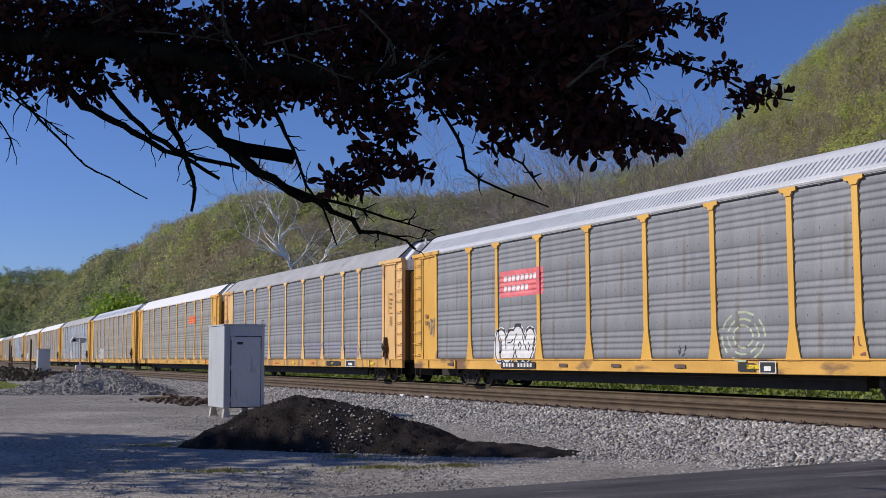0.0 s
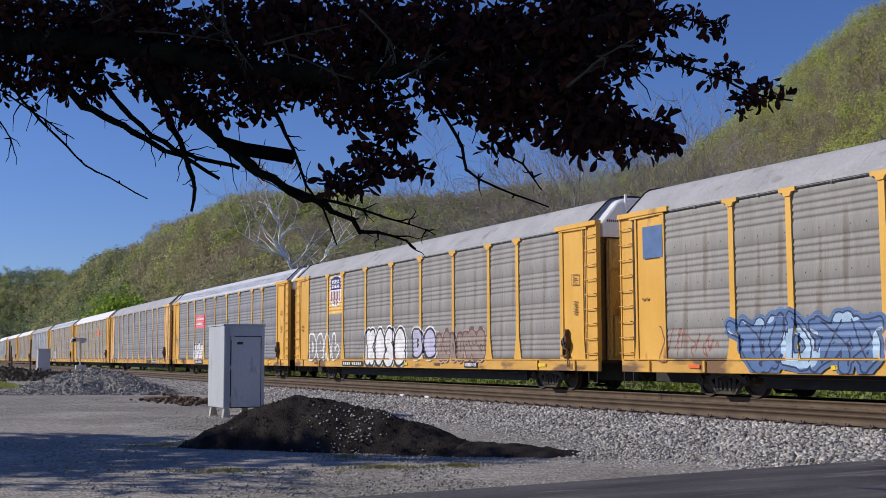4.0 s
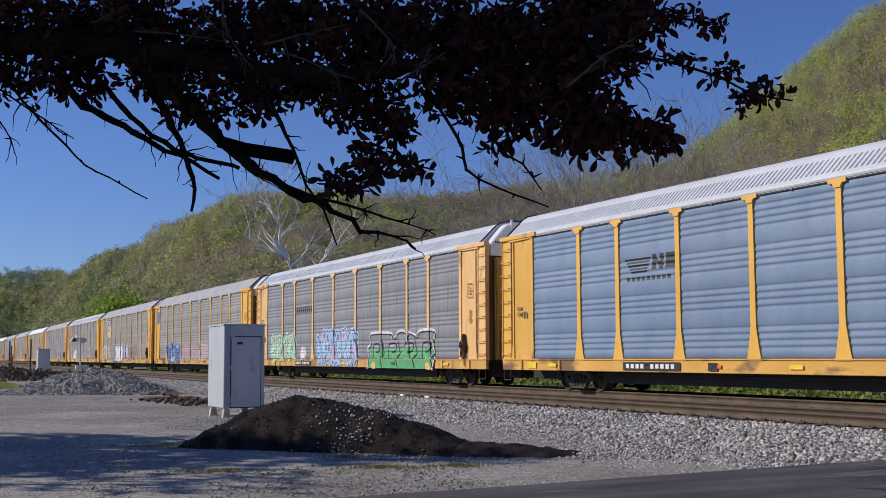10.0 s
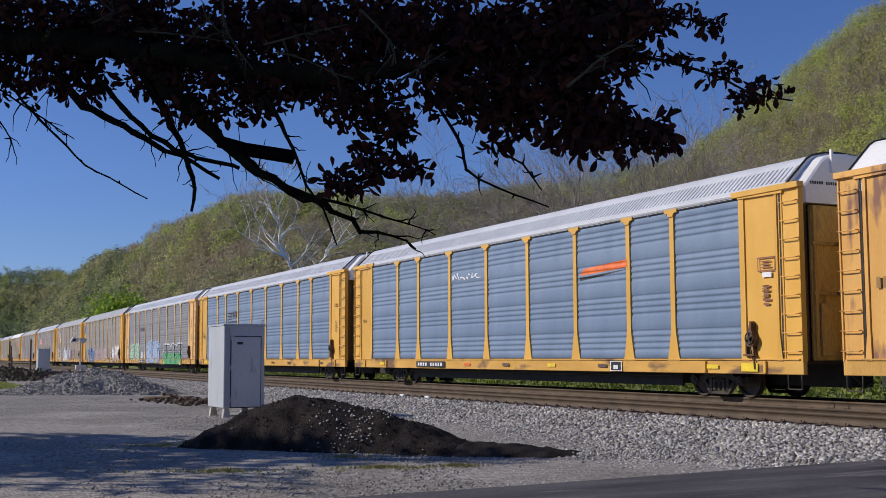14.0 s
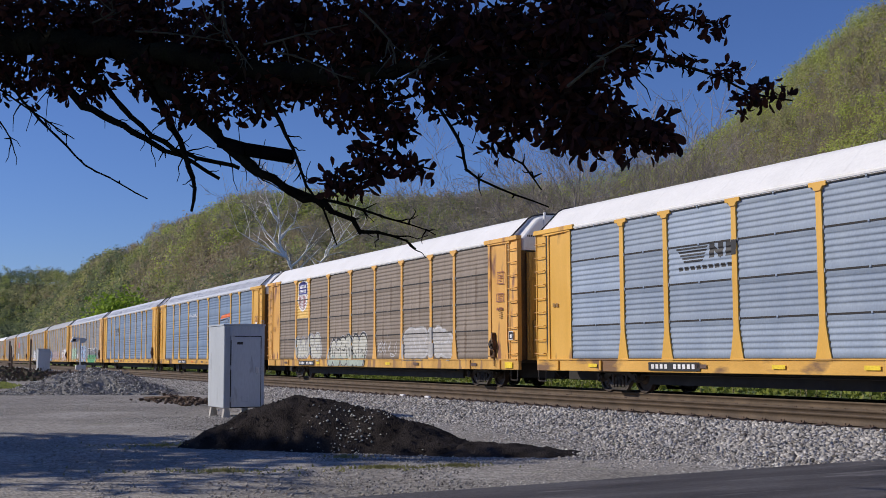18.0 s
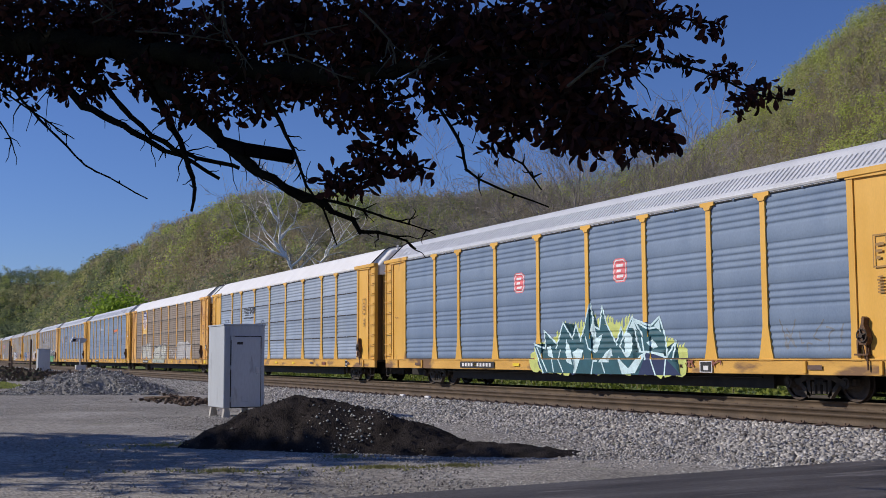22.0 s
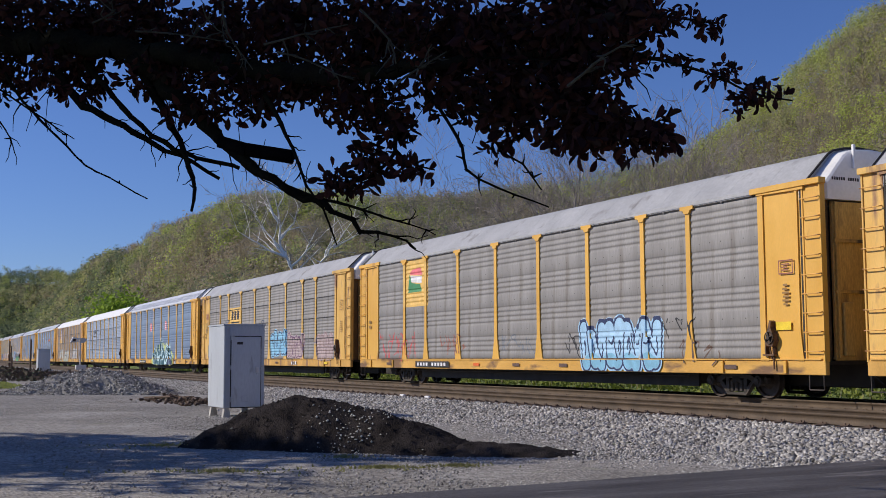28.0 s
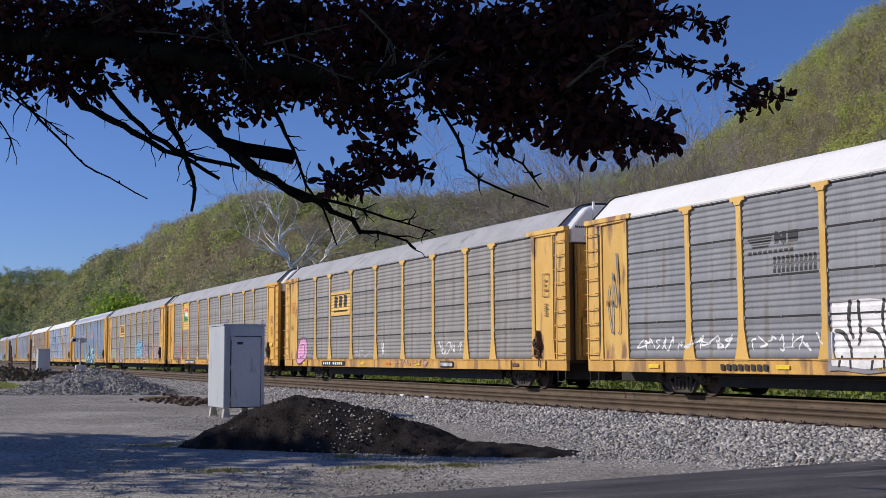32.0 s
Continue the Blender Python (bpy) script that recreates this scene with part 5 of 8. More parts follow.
TWIG_PALE = islands("pale_grey_twigs", [(0.26, 0.23, 0.20), (0.46, 0.42, 0.37)], 0.9)
sycamore(-86.6, 31.1, (((0.0, 0.0, 5.1), (-0.2, -0.6, 8.3), (-0.5, -1.3, 9.7), (-0.7, -2.1, 11.3), (-0.7, -2.2, 13.5), (-0.7, -1.9, 15.3), (-0.7, -2.1, 16.8)),
                        ((-0.5, -1.3, 9.7), (-0.8, -2.3, 11.2), (-1.1, -3.2, 12.5), (-1.3, -4.0, 13.6), (-1.5, -4.5, 14.5)),
                        ((-0.6, -1.7, 10.5), (-1.0, -2.9, 11.0), (-1.4, -4.4, 11.9), (-1.7, -5.3, 12.5)),
                        ((-0.5, -1.3, 9.7), (-0.1, -0.2, 10.9), (0.2, 0.6, 11.9)),
                        ((-0.7, -2.1, 11.9), (-0.4, -1.1, 13.2), (-0.3, -0.8, 14.6)),
                        ((-0.7, -2.2, 13.2), (-1.0, -2.9, 14.6), (-1.1, -3.3, 16.1))), 0.20, "bare white-barked sycamore tree behind the track", 84)
sycamore(-90.2, 32.9, (((0.0, -0.0, 6.9), (0.2, 0.5, 10.4), (0.7, 1.9, 12.2), (1.1, 2.9, 13.8), (1.3, 3.2, 15.4)),
                        ((0.3, 0.8, 10.7), (0.6, 1.5, 12.8), (0.6, 1.6, 14.2)),
                        ((0.6, 1.5, 11.6), (1.2, 3.0, 12.5), (1.5, 3.9, 13.7))), 0.15, "slender bare white-barked sycamore behind the track", 91)


def leafy_tree(name, x, y, h, r, n, size, material, seed, label, trunk=BARK_GREY, trunk_r=0.16):
    g = np.random.default_rng(seed)
    z = float(ground_z(x, y))
    t = thing(name, pose(x, y, z), label, "tree")
    segs = branching(seed, h * 0.8, 0.7, 3, (7, 4), trunk_r)
    part("trunk", limbs_mesh("trunk", segs, trunk, 0.02), None, t)
    q = g.normal(0, 1, (n, 3))
    q /= np.linalg.norm(q, axis=1)[:, None]
    q *= g.uniform(0.3, 1, (n, 1)) * (1 + 0.25 * np.sin(5 * q[:, :1]) * np.sin(4 * q[:, 1:2] + 1))
    V, F = leaf_quads(q * [r, r, h * 0.42] + [0, 0, h * 0.6], g.uniform(*size, n), g)
    tagged(part("crown", mesh_from("crown", V, F, material), None, t), kind="stuff")
    return t


BRIGHT = islands("bright_green_leaves", [(0.20, 0.30, 0.035), (0.27, 0.39, 0.05), (0.33, 0.44, 0.07)], 0.8, translucent=0.45)
x, y = at_bearing(79.2, 170)
leafy_tree("leafing_tree", x, y, 11.0, 5.2, 3200, (0.2, 0.42), BRIGHT, 71, "small tree in bright green spring leaf")

# weeds and stalks on the verge behind the train
g = np.random.default_rng(55)
n = 26000
x = -8 - 150 * g.uniform(0, 1, n) ** 1.6
y = 30.2 + g.exponential(6.0, n) + arc(x)
top = 0.15 + 0.9 * np.clip(value_noise(x, y, 1.7, 8) * 1.5 - 0.45, 0, 1)
V, F = leaf_quads(np.stack([x, y, ground_z(x, y) + top * g.uniform(0, 1, n)], 1), g.uniform(0.05, 0.15, n), g)
tagged(part("weeds", mesh_from("weeds", V, F, WEED), None, None), "bright green weeds and grass on the verge", "grass", kind="stuff")
n = 500
x = -10 - 110 * g.uniform(0, 1, n) ** 1.5
y = 29.5 + g.exponential(5, n) + arc(x)
z = ground_z(x, y)
hgt = g.uniform(0.4, 1.2, n)
V = np.stack([np.stack([x - 0.012, y, z], 1), np.stack([x + 0.012, y, z], 1), np.stack([x + g.normal(0, 0.1, n) + 0.01, y, z + hgt], 1)], 1)
tagged(part("stalks", mesh_from("stalks", V.reshape(-1, 3), np.arange(3 * n).reshape(-1, 3), DRY), None, None), "dry pale stalks on the verge", "grass", kind="stuff")
# scrub at the far end of the lot and the grass strip before it
n = 5000
x = g.uniform(-150, -72, n)
y = 9.5 + (x + 72) * -0.045 + g.normal(0, 1.0, n) * 1.2
V, F = leaf_quads(np.stack([x, y, LOT + g.uniform(0.0, 0.55, n) * g.uniform(0.3, 1, n)], 1), g.uniform(0.06, 0.2, n), g)
SCRUB = islands("brown_scrub", [(0.05, 0.035, 0.025), (0.10, 0.07, 0.05), (0.06, 0.08, 0.03)], 0.9)
tagged(part("scrub", mesh_from("scrub", V, F, SCRUB), None, None), "low brown scrub at the end of the lot", "scrub", kind="stuff")
n = 9000
x = g.uniform(-74, -56, n)
y = g.uniform(-3, 6.9, n)
z = ground_z(x, y)
V = np.stack([np.stack([x - 0.05, y - 0.03, z], 1), np.stack([x + 0.05, y + 0.03, z], 1), np.stack([x + g.normal(0, 0.05, n), y, z + g.uniform(0.05, 0.14, n)], 1)], 1)
tagged(part("grass_strip", mesh_from("grass_strip", V.reshape(-1, 3), np.arange(3 * n).reshape(-1, 3), WEED), None, None), "strip of green grass at the lot's end", "grass", kind="stuff")
# thin carpets of grass by the heap
THIN_GRASS = islands("thin_dry_grass", [(0.20, 0.20, 0.07), (0.27, 0.27, 0.11), (0.30, 0.27, 0.15)], 0.9, translucent=0.3)
for cx, cy, ra, rb, n in ((-13.25, 5.75, 0.50, 0.16, 300), (-13.75, 3.9, 0.65, 0.22, 200), (-14.9, 5.9, 0.25, 0.12, 120), (-13.0, 6.7, 0.40, 0.14, 160), (-18.2, 4.2, 0.8, 0.4, 220)):
    a, q = g.uniform(0, 6.28, n), g.exponential(0.55, n)
    u, v = ra * q * np.cos(a), rb * q * np.sin(a)
    x, y = cx + 0.446 * u - 0.895 * v, cy + 0.895 * u + 0.446 * v
    z = ground_z(x, y) + 0.01
    V = np.stack([np.stack([x - 0.010, y - 0.012, z], 1), np.stack([x + 0.010, y + 0.012, z], 1), np.stack([x + g.normal(0, 0.025, n), y + g.normal(0, 0.025, n), z + g.uniform(0.015, 0.05, n)], 1)], 1)
    tagged(part("tufts", mesh_from("tufts", V.reshape(-1, 3), np.arange(3 * n).reshape(-1, 3), THIN_GRASS), None, None), "thin yellow-green grass carpet in the gravel", "grass", kind="stuff")

# ---- the dark-leaved tree over the camera ----
LEAF_DARK = islands("dark_purple_leaves", [(0.020, 0.010, 0.011), (0.040, 0.016, 0.016), (0.085, 0.032, 0.022), (0.028, 0.022, 0.014)], 0.9, translucent=0.25)
LEAF_DARK.node_tree.nodes["Principled BSDF"].inputs["Specular IOR Level"].default_value = 0.12
# Mossy bark kept near black: the crown's shade is put into its colour.
BARK_DARK = surface("shade_dark_mossy_bark", (0.008, 0.007, 0.005), (0.018, 0.017, 0.010), 0.95, 0, 6, 60, 0.5, 0.3, stain=(0.014, 0.017, 0.006), stain_at=0.6, stain_scale=4)
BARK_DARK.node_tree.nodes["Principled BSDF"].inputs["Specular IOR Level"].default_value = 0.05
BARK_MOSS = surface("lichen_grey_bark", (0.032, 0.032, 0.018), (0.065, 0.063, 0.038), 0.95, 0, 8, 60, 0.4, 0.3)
# The stub's wood is blackened the same way, for the shade it hangs in.
WOOD_CUT = surface("shade_black_cut_wood", (0.003, 0.0027, 0.0025), (0.006, 0.005, 0.005), 0.9, 0, 8, 60, 0.2, 0.2)

WOOD_CUT.node_tree.nodes["Principled BSDF"].inputs["Specular IOR Level"].default_value = 0.05


def bough(tree, name, pts, r0, r1, seed, twigs=0, twig_len=0.3, droop=0.3, bark=None):
    """A limb through a few points, knobbly and tapering, with short spurs and twigs."""
    g = random.Random(seed)
    P = [Vector(p) for p in pts]
    fine = []
    for i in range(len(P) - 1):
        a, b, c, d = P[max(i - 1, 0)], P[i], P[i + 1], P[min(i + 2, len(P) - 1)]
        n = max(2, int((c - b).length / 0.07))
        for k in range(n):
            t = k / n
            fine.append(0.5 * ((2 * b) + (c - a) * t + (2 * a - 5 * b + 4 * c - d) * t * t + (3 * b - a - 3 * c + d) * t ** 3))
    fine.append(P[-1])
    fine = [p + Vector((g.gauss(0, 1), g.gauss(0, 1), g.gauss(0, 1))) * min(0.012, r0 * 0.25) for p in fine]
    N = len(fine)
    segs, tips = [], []
    rad = [(r0 + (r1 - r0) * i / (N - 1)) * g.uniform(0.92, 1.12) for i in range(N)]
    for i in range(N - 1):
        step = (fine[i + 1] - fine[i]) * 0.12
        segs.append((fine[i] - step, fine[i + 1] + step, rad[i], rad[i + 1], 0))
    for _ in range(twigs):
        i = g.randrange(N // 4, N - 1)
        d = (fine[i + 1] - fine[i]).normalized()
        side = Vector((g.gauss(0, 1), g.gauss(0, 1), g.gauss(-droop, 1)))
        nd = (d * 0.6 + side.normalized() * 0.8).normalized()
        p, ln = fine[i], twig_len * g.uniform(0.3, 1.1)
        for k in range(4):
            q = p + (nd + Vector((g.gauss(0, 0.25), g.gauss(0, 0.25), g.gauss(0, 0.25)))).normalized() * ln / 4
            segs.append((p, q, 0.006 * (1 - 0.18 * k), 0.006 * (1 - 0.18 * (k + 1)), 2))
            p = q
        tips.append(p)
    for i in range(2, N - 1, 2):
        if r1 < 0.02:
            p = fine[i]
            q = p + Vector((g.gauss(0, 1), g.gauss(0, 1), g.gauss(0, 1))).normalized() * g.uniform(0.015, 0.05)
            segs.append((p, q, 0.007, 0.003, 2))
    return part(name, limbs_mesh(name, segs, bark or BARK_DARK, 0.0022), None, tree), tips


LEAF_SHAPE = np.array([(0, 0, 0), (0.16, 0.07, 0.02), (0.42, 0.20, 0.05), (0.68, 0.27, 0.03), (0.88, 0.18, -0.03), (1.0, 0.0, -0.10), (0.88, -0.18, -0.03), (0.68, -0.27, 0.03), (0.42, -0.20, 0.05), (0.16, -0.07, 0.02), (0.55, 0, -0.05)])
LEAF_SHAPE[:, 1] *= 0.84
LEAF_FACES = np.array([(i, 10, (i + 1) % 10) for i in range(10)])


def leaf_mesh(name, centres, heads, length, seed):
    """Obovate leaves at the points, pointing along heads, each folded along its rib."""
    g = np.random.default_rng(seed)
    n = len(centres)
    h = heads / np.linalg.norm(heads, axis=1)[:, None]
    r = g.normal(0, 1, (n, 3))
    s = np.cross(h, r)
    s /= np.linalg.norm(s, axis=1)[:, None]
    u = np.cross(s, h)
    L = length * g.uniform(0.55, 1.2, n)
    S = LEAF_SHAPE[None] * L[:, None, None]
    V = centres[:, None] + S[..., :1] * h[:, None] + S[..., 1:2] * s[:, None] + S[..., 2:] * u[:, None] * 1.5
    F = LEAF_FACES[None] + (np.arange(n) * 11)[:, None, None]
    return mesh_from(name, V.reshape(-1, 3), F.reshape(-1, 3), LEAF_DARK)


def leafage(tree, name, blobs, per, seed, length=0.085, spread=0.10):
    """Leaves in rosettes within the soft bodies of foliage given as centre and half-widths."""
    g = np.random.default_rng(seed)
    C, Hd = [], []
    for x, y, z, a, b, n in blobs:
        q = g.normal(0, 1, (n, 3))
        q /= np.linalg.norm(q, axis=1)[:, None]
        q *= g.uniform(0, 1, (n, 1)) ** 0.45
        c = q * [a, a, b] + [x, y, z]
        for i in range(per):
            hd = g.normal(0, 1, (n, 3)) + [0, 0, -0.45]
            C.append(c + g.normal(0, 1, (n, 3)) * spread * 0.14), Hd.append(hd)
    ob = part(name, leaf_mesh(name, np.concatenate(C), np.concatenate(Hd), length, seed + 1), None, tree)
    return tagged(ob, kind="stuff")


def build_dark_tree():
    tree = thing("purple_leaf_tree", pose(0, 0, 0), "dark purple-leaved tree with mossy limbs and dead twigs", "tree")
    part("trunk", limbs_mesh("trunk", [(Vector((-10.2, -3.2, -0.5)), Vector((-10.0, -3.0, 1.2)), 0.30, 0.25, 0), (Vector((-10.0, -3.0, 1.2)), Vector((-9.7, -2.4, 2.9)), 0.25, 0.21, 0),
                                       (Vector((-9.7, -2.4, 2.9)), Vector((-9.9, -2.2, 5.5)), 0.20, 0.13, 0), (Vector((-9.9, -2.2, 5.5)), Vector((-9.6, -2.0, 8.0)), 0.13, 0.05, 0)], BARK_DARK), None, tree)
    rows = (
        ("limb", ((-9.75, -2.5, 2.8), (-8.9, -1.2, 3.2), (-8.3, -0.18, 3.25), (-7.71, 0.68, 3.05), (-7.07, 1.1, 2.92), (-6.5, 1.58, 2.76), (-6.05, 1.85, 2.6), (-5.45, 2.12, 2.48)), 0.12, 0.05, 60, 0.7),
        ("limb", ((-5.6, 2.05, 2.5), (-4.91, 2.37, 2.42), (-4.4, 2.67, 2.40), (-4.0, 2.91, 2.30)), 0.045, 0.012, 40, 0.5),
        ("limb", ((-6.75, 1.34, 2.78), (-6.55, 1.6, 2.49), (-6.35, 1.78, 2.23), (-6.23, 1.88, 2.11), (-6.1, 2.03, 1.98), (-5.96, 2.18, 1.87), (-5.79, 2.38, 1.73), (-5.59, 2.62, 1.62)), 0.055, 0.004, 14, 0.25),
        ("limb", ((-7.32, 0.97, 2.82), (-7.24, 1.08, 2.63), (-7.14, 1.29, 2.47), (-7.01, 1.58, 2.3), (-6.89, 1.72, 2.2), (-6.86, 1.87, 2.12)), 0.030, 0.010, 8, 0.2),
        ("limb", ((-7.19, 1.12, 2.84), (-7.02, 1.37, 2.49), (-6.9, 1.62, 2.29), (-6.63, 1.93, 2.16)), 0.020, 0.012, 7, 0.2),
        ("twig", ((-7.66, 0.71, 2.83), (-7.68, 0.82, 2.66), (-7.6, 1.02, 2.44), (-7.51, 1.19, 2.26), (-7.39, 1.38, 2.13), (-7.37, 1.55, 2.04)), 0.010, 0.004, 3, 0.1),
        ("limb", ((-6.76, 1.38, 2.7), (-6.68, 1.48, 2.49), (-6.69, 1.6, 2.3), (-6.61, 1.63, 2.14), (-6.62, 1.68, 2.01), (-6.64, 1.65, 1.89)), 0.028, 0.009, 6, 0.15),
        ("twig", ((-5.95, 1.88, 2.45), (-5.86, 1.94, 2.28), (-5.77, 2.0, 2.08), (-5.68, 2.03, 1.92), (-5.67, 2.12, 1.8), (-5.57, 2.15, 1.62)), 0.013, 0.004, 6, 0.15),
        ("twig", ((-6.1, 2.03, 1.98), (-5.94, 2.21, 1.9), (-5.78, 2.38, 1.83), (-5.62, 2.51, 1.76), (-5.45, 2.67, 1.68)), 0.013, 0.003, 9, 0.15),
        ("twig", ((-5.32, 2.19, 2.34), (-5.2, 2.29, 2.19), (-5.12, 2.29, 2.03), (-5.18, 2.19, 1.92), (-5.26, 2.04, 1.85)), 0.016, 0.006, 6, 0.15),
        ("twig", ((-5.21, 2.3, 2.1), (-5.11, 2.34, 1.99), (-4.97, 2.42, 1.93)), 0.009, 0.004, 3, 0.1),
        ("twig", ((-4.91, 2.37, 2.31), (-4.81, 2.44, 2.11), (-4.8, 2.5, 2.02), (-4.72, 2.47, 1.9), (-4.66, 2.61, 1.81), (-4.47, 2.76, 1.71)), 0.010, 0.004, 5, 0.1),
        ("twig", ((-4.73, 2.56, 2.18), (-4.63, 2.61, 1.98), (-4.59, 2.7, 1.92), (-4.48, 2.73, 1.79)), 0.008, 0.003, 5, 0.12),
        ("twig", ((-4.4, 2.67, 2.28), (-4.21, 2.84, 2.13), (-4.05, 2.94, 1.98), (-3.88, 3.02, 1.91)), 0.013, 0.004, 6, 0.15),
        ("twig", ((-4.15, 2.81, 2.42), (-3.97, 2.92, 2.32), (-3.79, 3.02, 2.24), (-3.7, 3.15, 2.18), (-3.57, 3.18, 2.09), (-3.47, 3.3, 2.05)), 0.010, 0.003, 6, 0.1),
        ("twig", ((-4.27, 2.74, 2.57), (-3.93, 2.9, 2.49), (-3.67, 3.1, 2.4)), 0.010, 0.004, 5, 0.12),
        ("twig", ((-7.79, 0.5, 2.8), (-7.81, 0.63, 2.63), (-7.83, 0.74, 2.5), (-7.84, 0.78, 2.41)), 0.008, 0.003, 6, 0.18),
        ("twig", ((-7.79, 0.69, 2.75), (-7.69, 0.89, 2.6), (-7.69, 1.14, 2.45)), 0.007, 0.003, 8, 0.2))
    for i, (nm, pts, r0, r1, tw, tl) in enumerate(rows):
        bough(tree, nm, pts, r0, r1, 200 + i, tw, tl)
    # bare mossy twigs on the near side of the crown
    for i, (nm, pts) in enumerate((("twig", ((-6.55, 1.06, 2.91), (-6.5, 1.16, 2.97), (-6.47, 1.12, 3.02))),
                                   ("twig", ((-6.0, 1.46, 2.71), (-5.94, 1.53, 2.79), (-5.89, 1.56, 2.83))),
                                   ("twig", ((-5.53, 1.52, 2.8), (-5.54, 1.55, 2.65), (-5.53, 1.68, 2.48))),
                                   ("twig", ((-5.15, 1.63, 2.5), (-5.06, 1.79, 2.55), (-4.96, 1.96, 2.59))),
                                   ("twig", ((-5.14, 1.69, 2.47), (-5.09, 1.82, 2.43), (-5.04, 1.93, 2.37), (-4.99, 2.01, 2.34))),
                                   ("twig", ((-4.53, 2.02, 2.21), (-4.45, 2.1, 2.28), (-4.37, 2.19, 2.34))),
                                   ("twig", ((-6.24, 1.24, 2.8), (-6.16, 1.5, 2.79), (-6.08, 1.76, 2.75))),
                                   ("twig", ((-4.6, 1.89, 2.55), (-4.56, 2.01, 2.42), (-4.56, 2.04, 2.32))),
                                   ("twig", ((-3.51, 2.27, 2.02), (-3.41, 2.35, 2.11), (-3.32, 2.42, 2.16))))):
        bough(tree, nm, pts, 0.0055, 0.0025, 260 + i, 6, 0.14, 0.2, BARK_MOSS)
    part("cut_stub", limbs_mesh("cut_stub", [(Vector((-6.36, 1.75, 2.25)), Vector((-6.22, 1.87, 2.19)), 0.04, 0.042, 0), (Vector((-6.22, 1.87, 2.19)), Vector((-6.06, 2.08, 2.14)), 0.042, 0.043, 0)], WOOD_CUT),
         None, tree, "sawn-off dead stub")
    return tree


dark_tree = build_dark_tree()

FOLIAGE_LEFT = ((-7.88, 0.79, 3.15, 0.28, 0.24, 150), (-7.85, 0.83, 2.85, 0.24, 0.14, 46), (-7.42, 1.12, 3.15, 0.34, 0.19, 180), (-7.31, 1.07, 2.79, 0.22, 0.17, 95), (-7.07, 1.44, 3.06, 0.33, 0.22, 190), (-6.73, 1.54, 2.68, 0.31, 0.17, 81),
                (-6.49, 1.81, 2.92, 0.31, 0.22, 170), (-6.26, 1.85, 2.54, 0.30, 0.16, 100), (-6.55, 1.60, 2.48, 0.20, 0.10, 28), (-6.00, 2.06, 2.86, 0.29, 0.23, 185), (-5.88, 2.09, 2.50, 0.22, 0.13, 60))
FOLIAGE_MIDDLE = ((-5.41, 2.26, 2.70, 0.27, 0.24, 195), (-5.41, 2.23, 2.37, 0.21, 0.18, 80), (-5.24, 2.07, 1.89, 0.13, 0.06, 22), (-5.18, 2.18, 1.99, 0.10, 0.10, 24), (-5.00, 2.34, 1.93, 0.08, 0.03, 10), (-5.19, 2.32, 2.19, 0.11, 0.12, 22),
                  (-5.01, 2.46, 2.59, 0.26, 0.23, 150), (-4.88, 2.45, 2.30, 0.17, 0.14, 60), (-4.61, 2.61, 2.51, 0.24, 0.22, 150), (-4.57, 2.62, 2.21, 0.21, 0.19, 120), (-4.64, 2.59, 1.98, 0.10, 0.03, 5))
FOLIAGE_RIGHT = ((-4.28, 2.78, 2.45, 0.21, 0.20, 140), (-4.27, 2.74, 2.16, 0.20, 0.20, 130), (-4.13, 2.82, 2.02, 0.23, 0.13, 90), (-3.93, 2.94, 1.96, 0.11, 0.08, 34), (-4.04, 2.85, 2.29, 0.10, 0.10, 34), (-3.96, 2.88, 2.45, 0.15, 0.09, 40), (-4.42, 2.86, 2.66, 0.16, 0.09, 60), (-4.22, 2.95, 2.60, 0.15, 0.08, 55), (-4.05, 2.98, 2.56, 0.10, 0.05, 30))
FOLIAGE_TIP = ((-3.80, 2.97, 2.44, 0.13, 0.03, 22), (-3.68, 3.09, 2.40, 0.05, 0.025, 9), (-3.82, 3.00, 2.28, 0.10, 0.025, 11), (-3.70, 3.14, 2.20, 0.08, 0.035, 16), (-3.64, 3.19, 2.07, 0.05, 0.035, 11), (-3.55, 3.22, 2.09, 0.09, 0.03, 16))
# Unseen upper foliage with oversized leaves, added to shade the boughs and the ground.
FOLIAGE_SHADING = ((-10.0, -1.5, 6.6, 3.0, 1.5, 900), (-13.6, 0.6, 7.2, 2.0, 0.9, 420), (-7.2, -0.6, 5.4, 1.7, 0.9, 420), (-11.5, -4.5, 5.6, 2.4, 1.4, 500), (-8.0, -4.0, 5.4, 2.2, 1.2, 450), (-15.2, 0.6, 7.4, 1.3, 0.5, 60), (-9.0, 0.2, 4.2, 1.0, 0.4, 160), (-18.8, -6.6, 6.4, 1.6, 0.9, 40))
for nm, body, sd in (("foliage", FOLIAGE_LEFT, 301), ("foliage", FOLIAGE_MIDDLE, 302), ("foliage", FOLIAGE_RIGHT, 303), ("leafy_tip", FOLIAGE_TIP, 304), ("foliage", FOLIAGE_SHADING, 305)):
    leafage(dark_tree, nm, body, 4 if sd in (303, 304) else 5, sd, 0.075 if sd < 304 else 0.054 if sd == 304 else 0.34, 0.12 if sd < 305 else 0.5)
# the neighbour whose shade lies on the lot
shade_tree = leafy_tree("shade_tree", -23.4, -7.9, 8.2, 4.4, 6000, (0.14, 0.3), LEAF_DARK, 73, "round dark-leaved tree shading the gravel lot", BARK_DARK, 0.2)

base = shade_tree.matrix_basis.translation
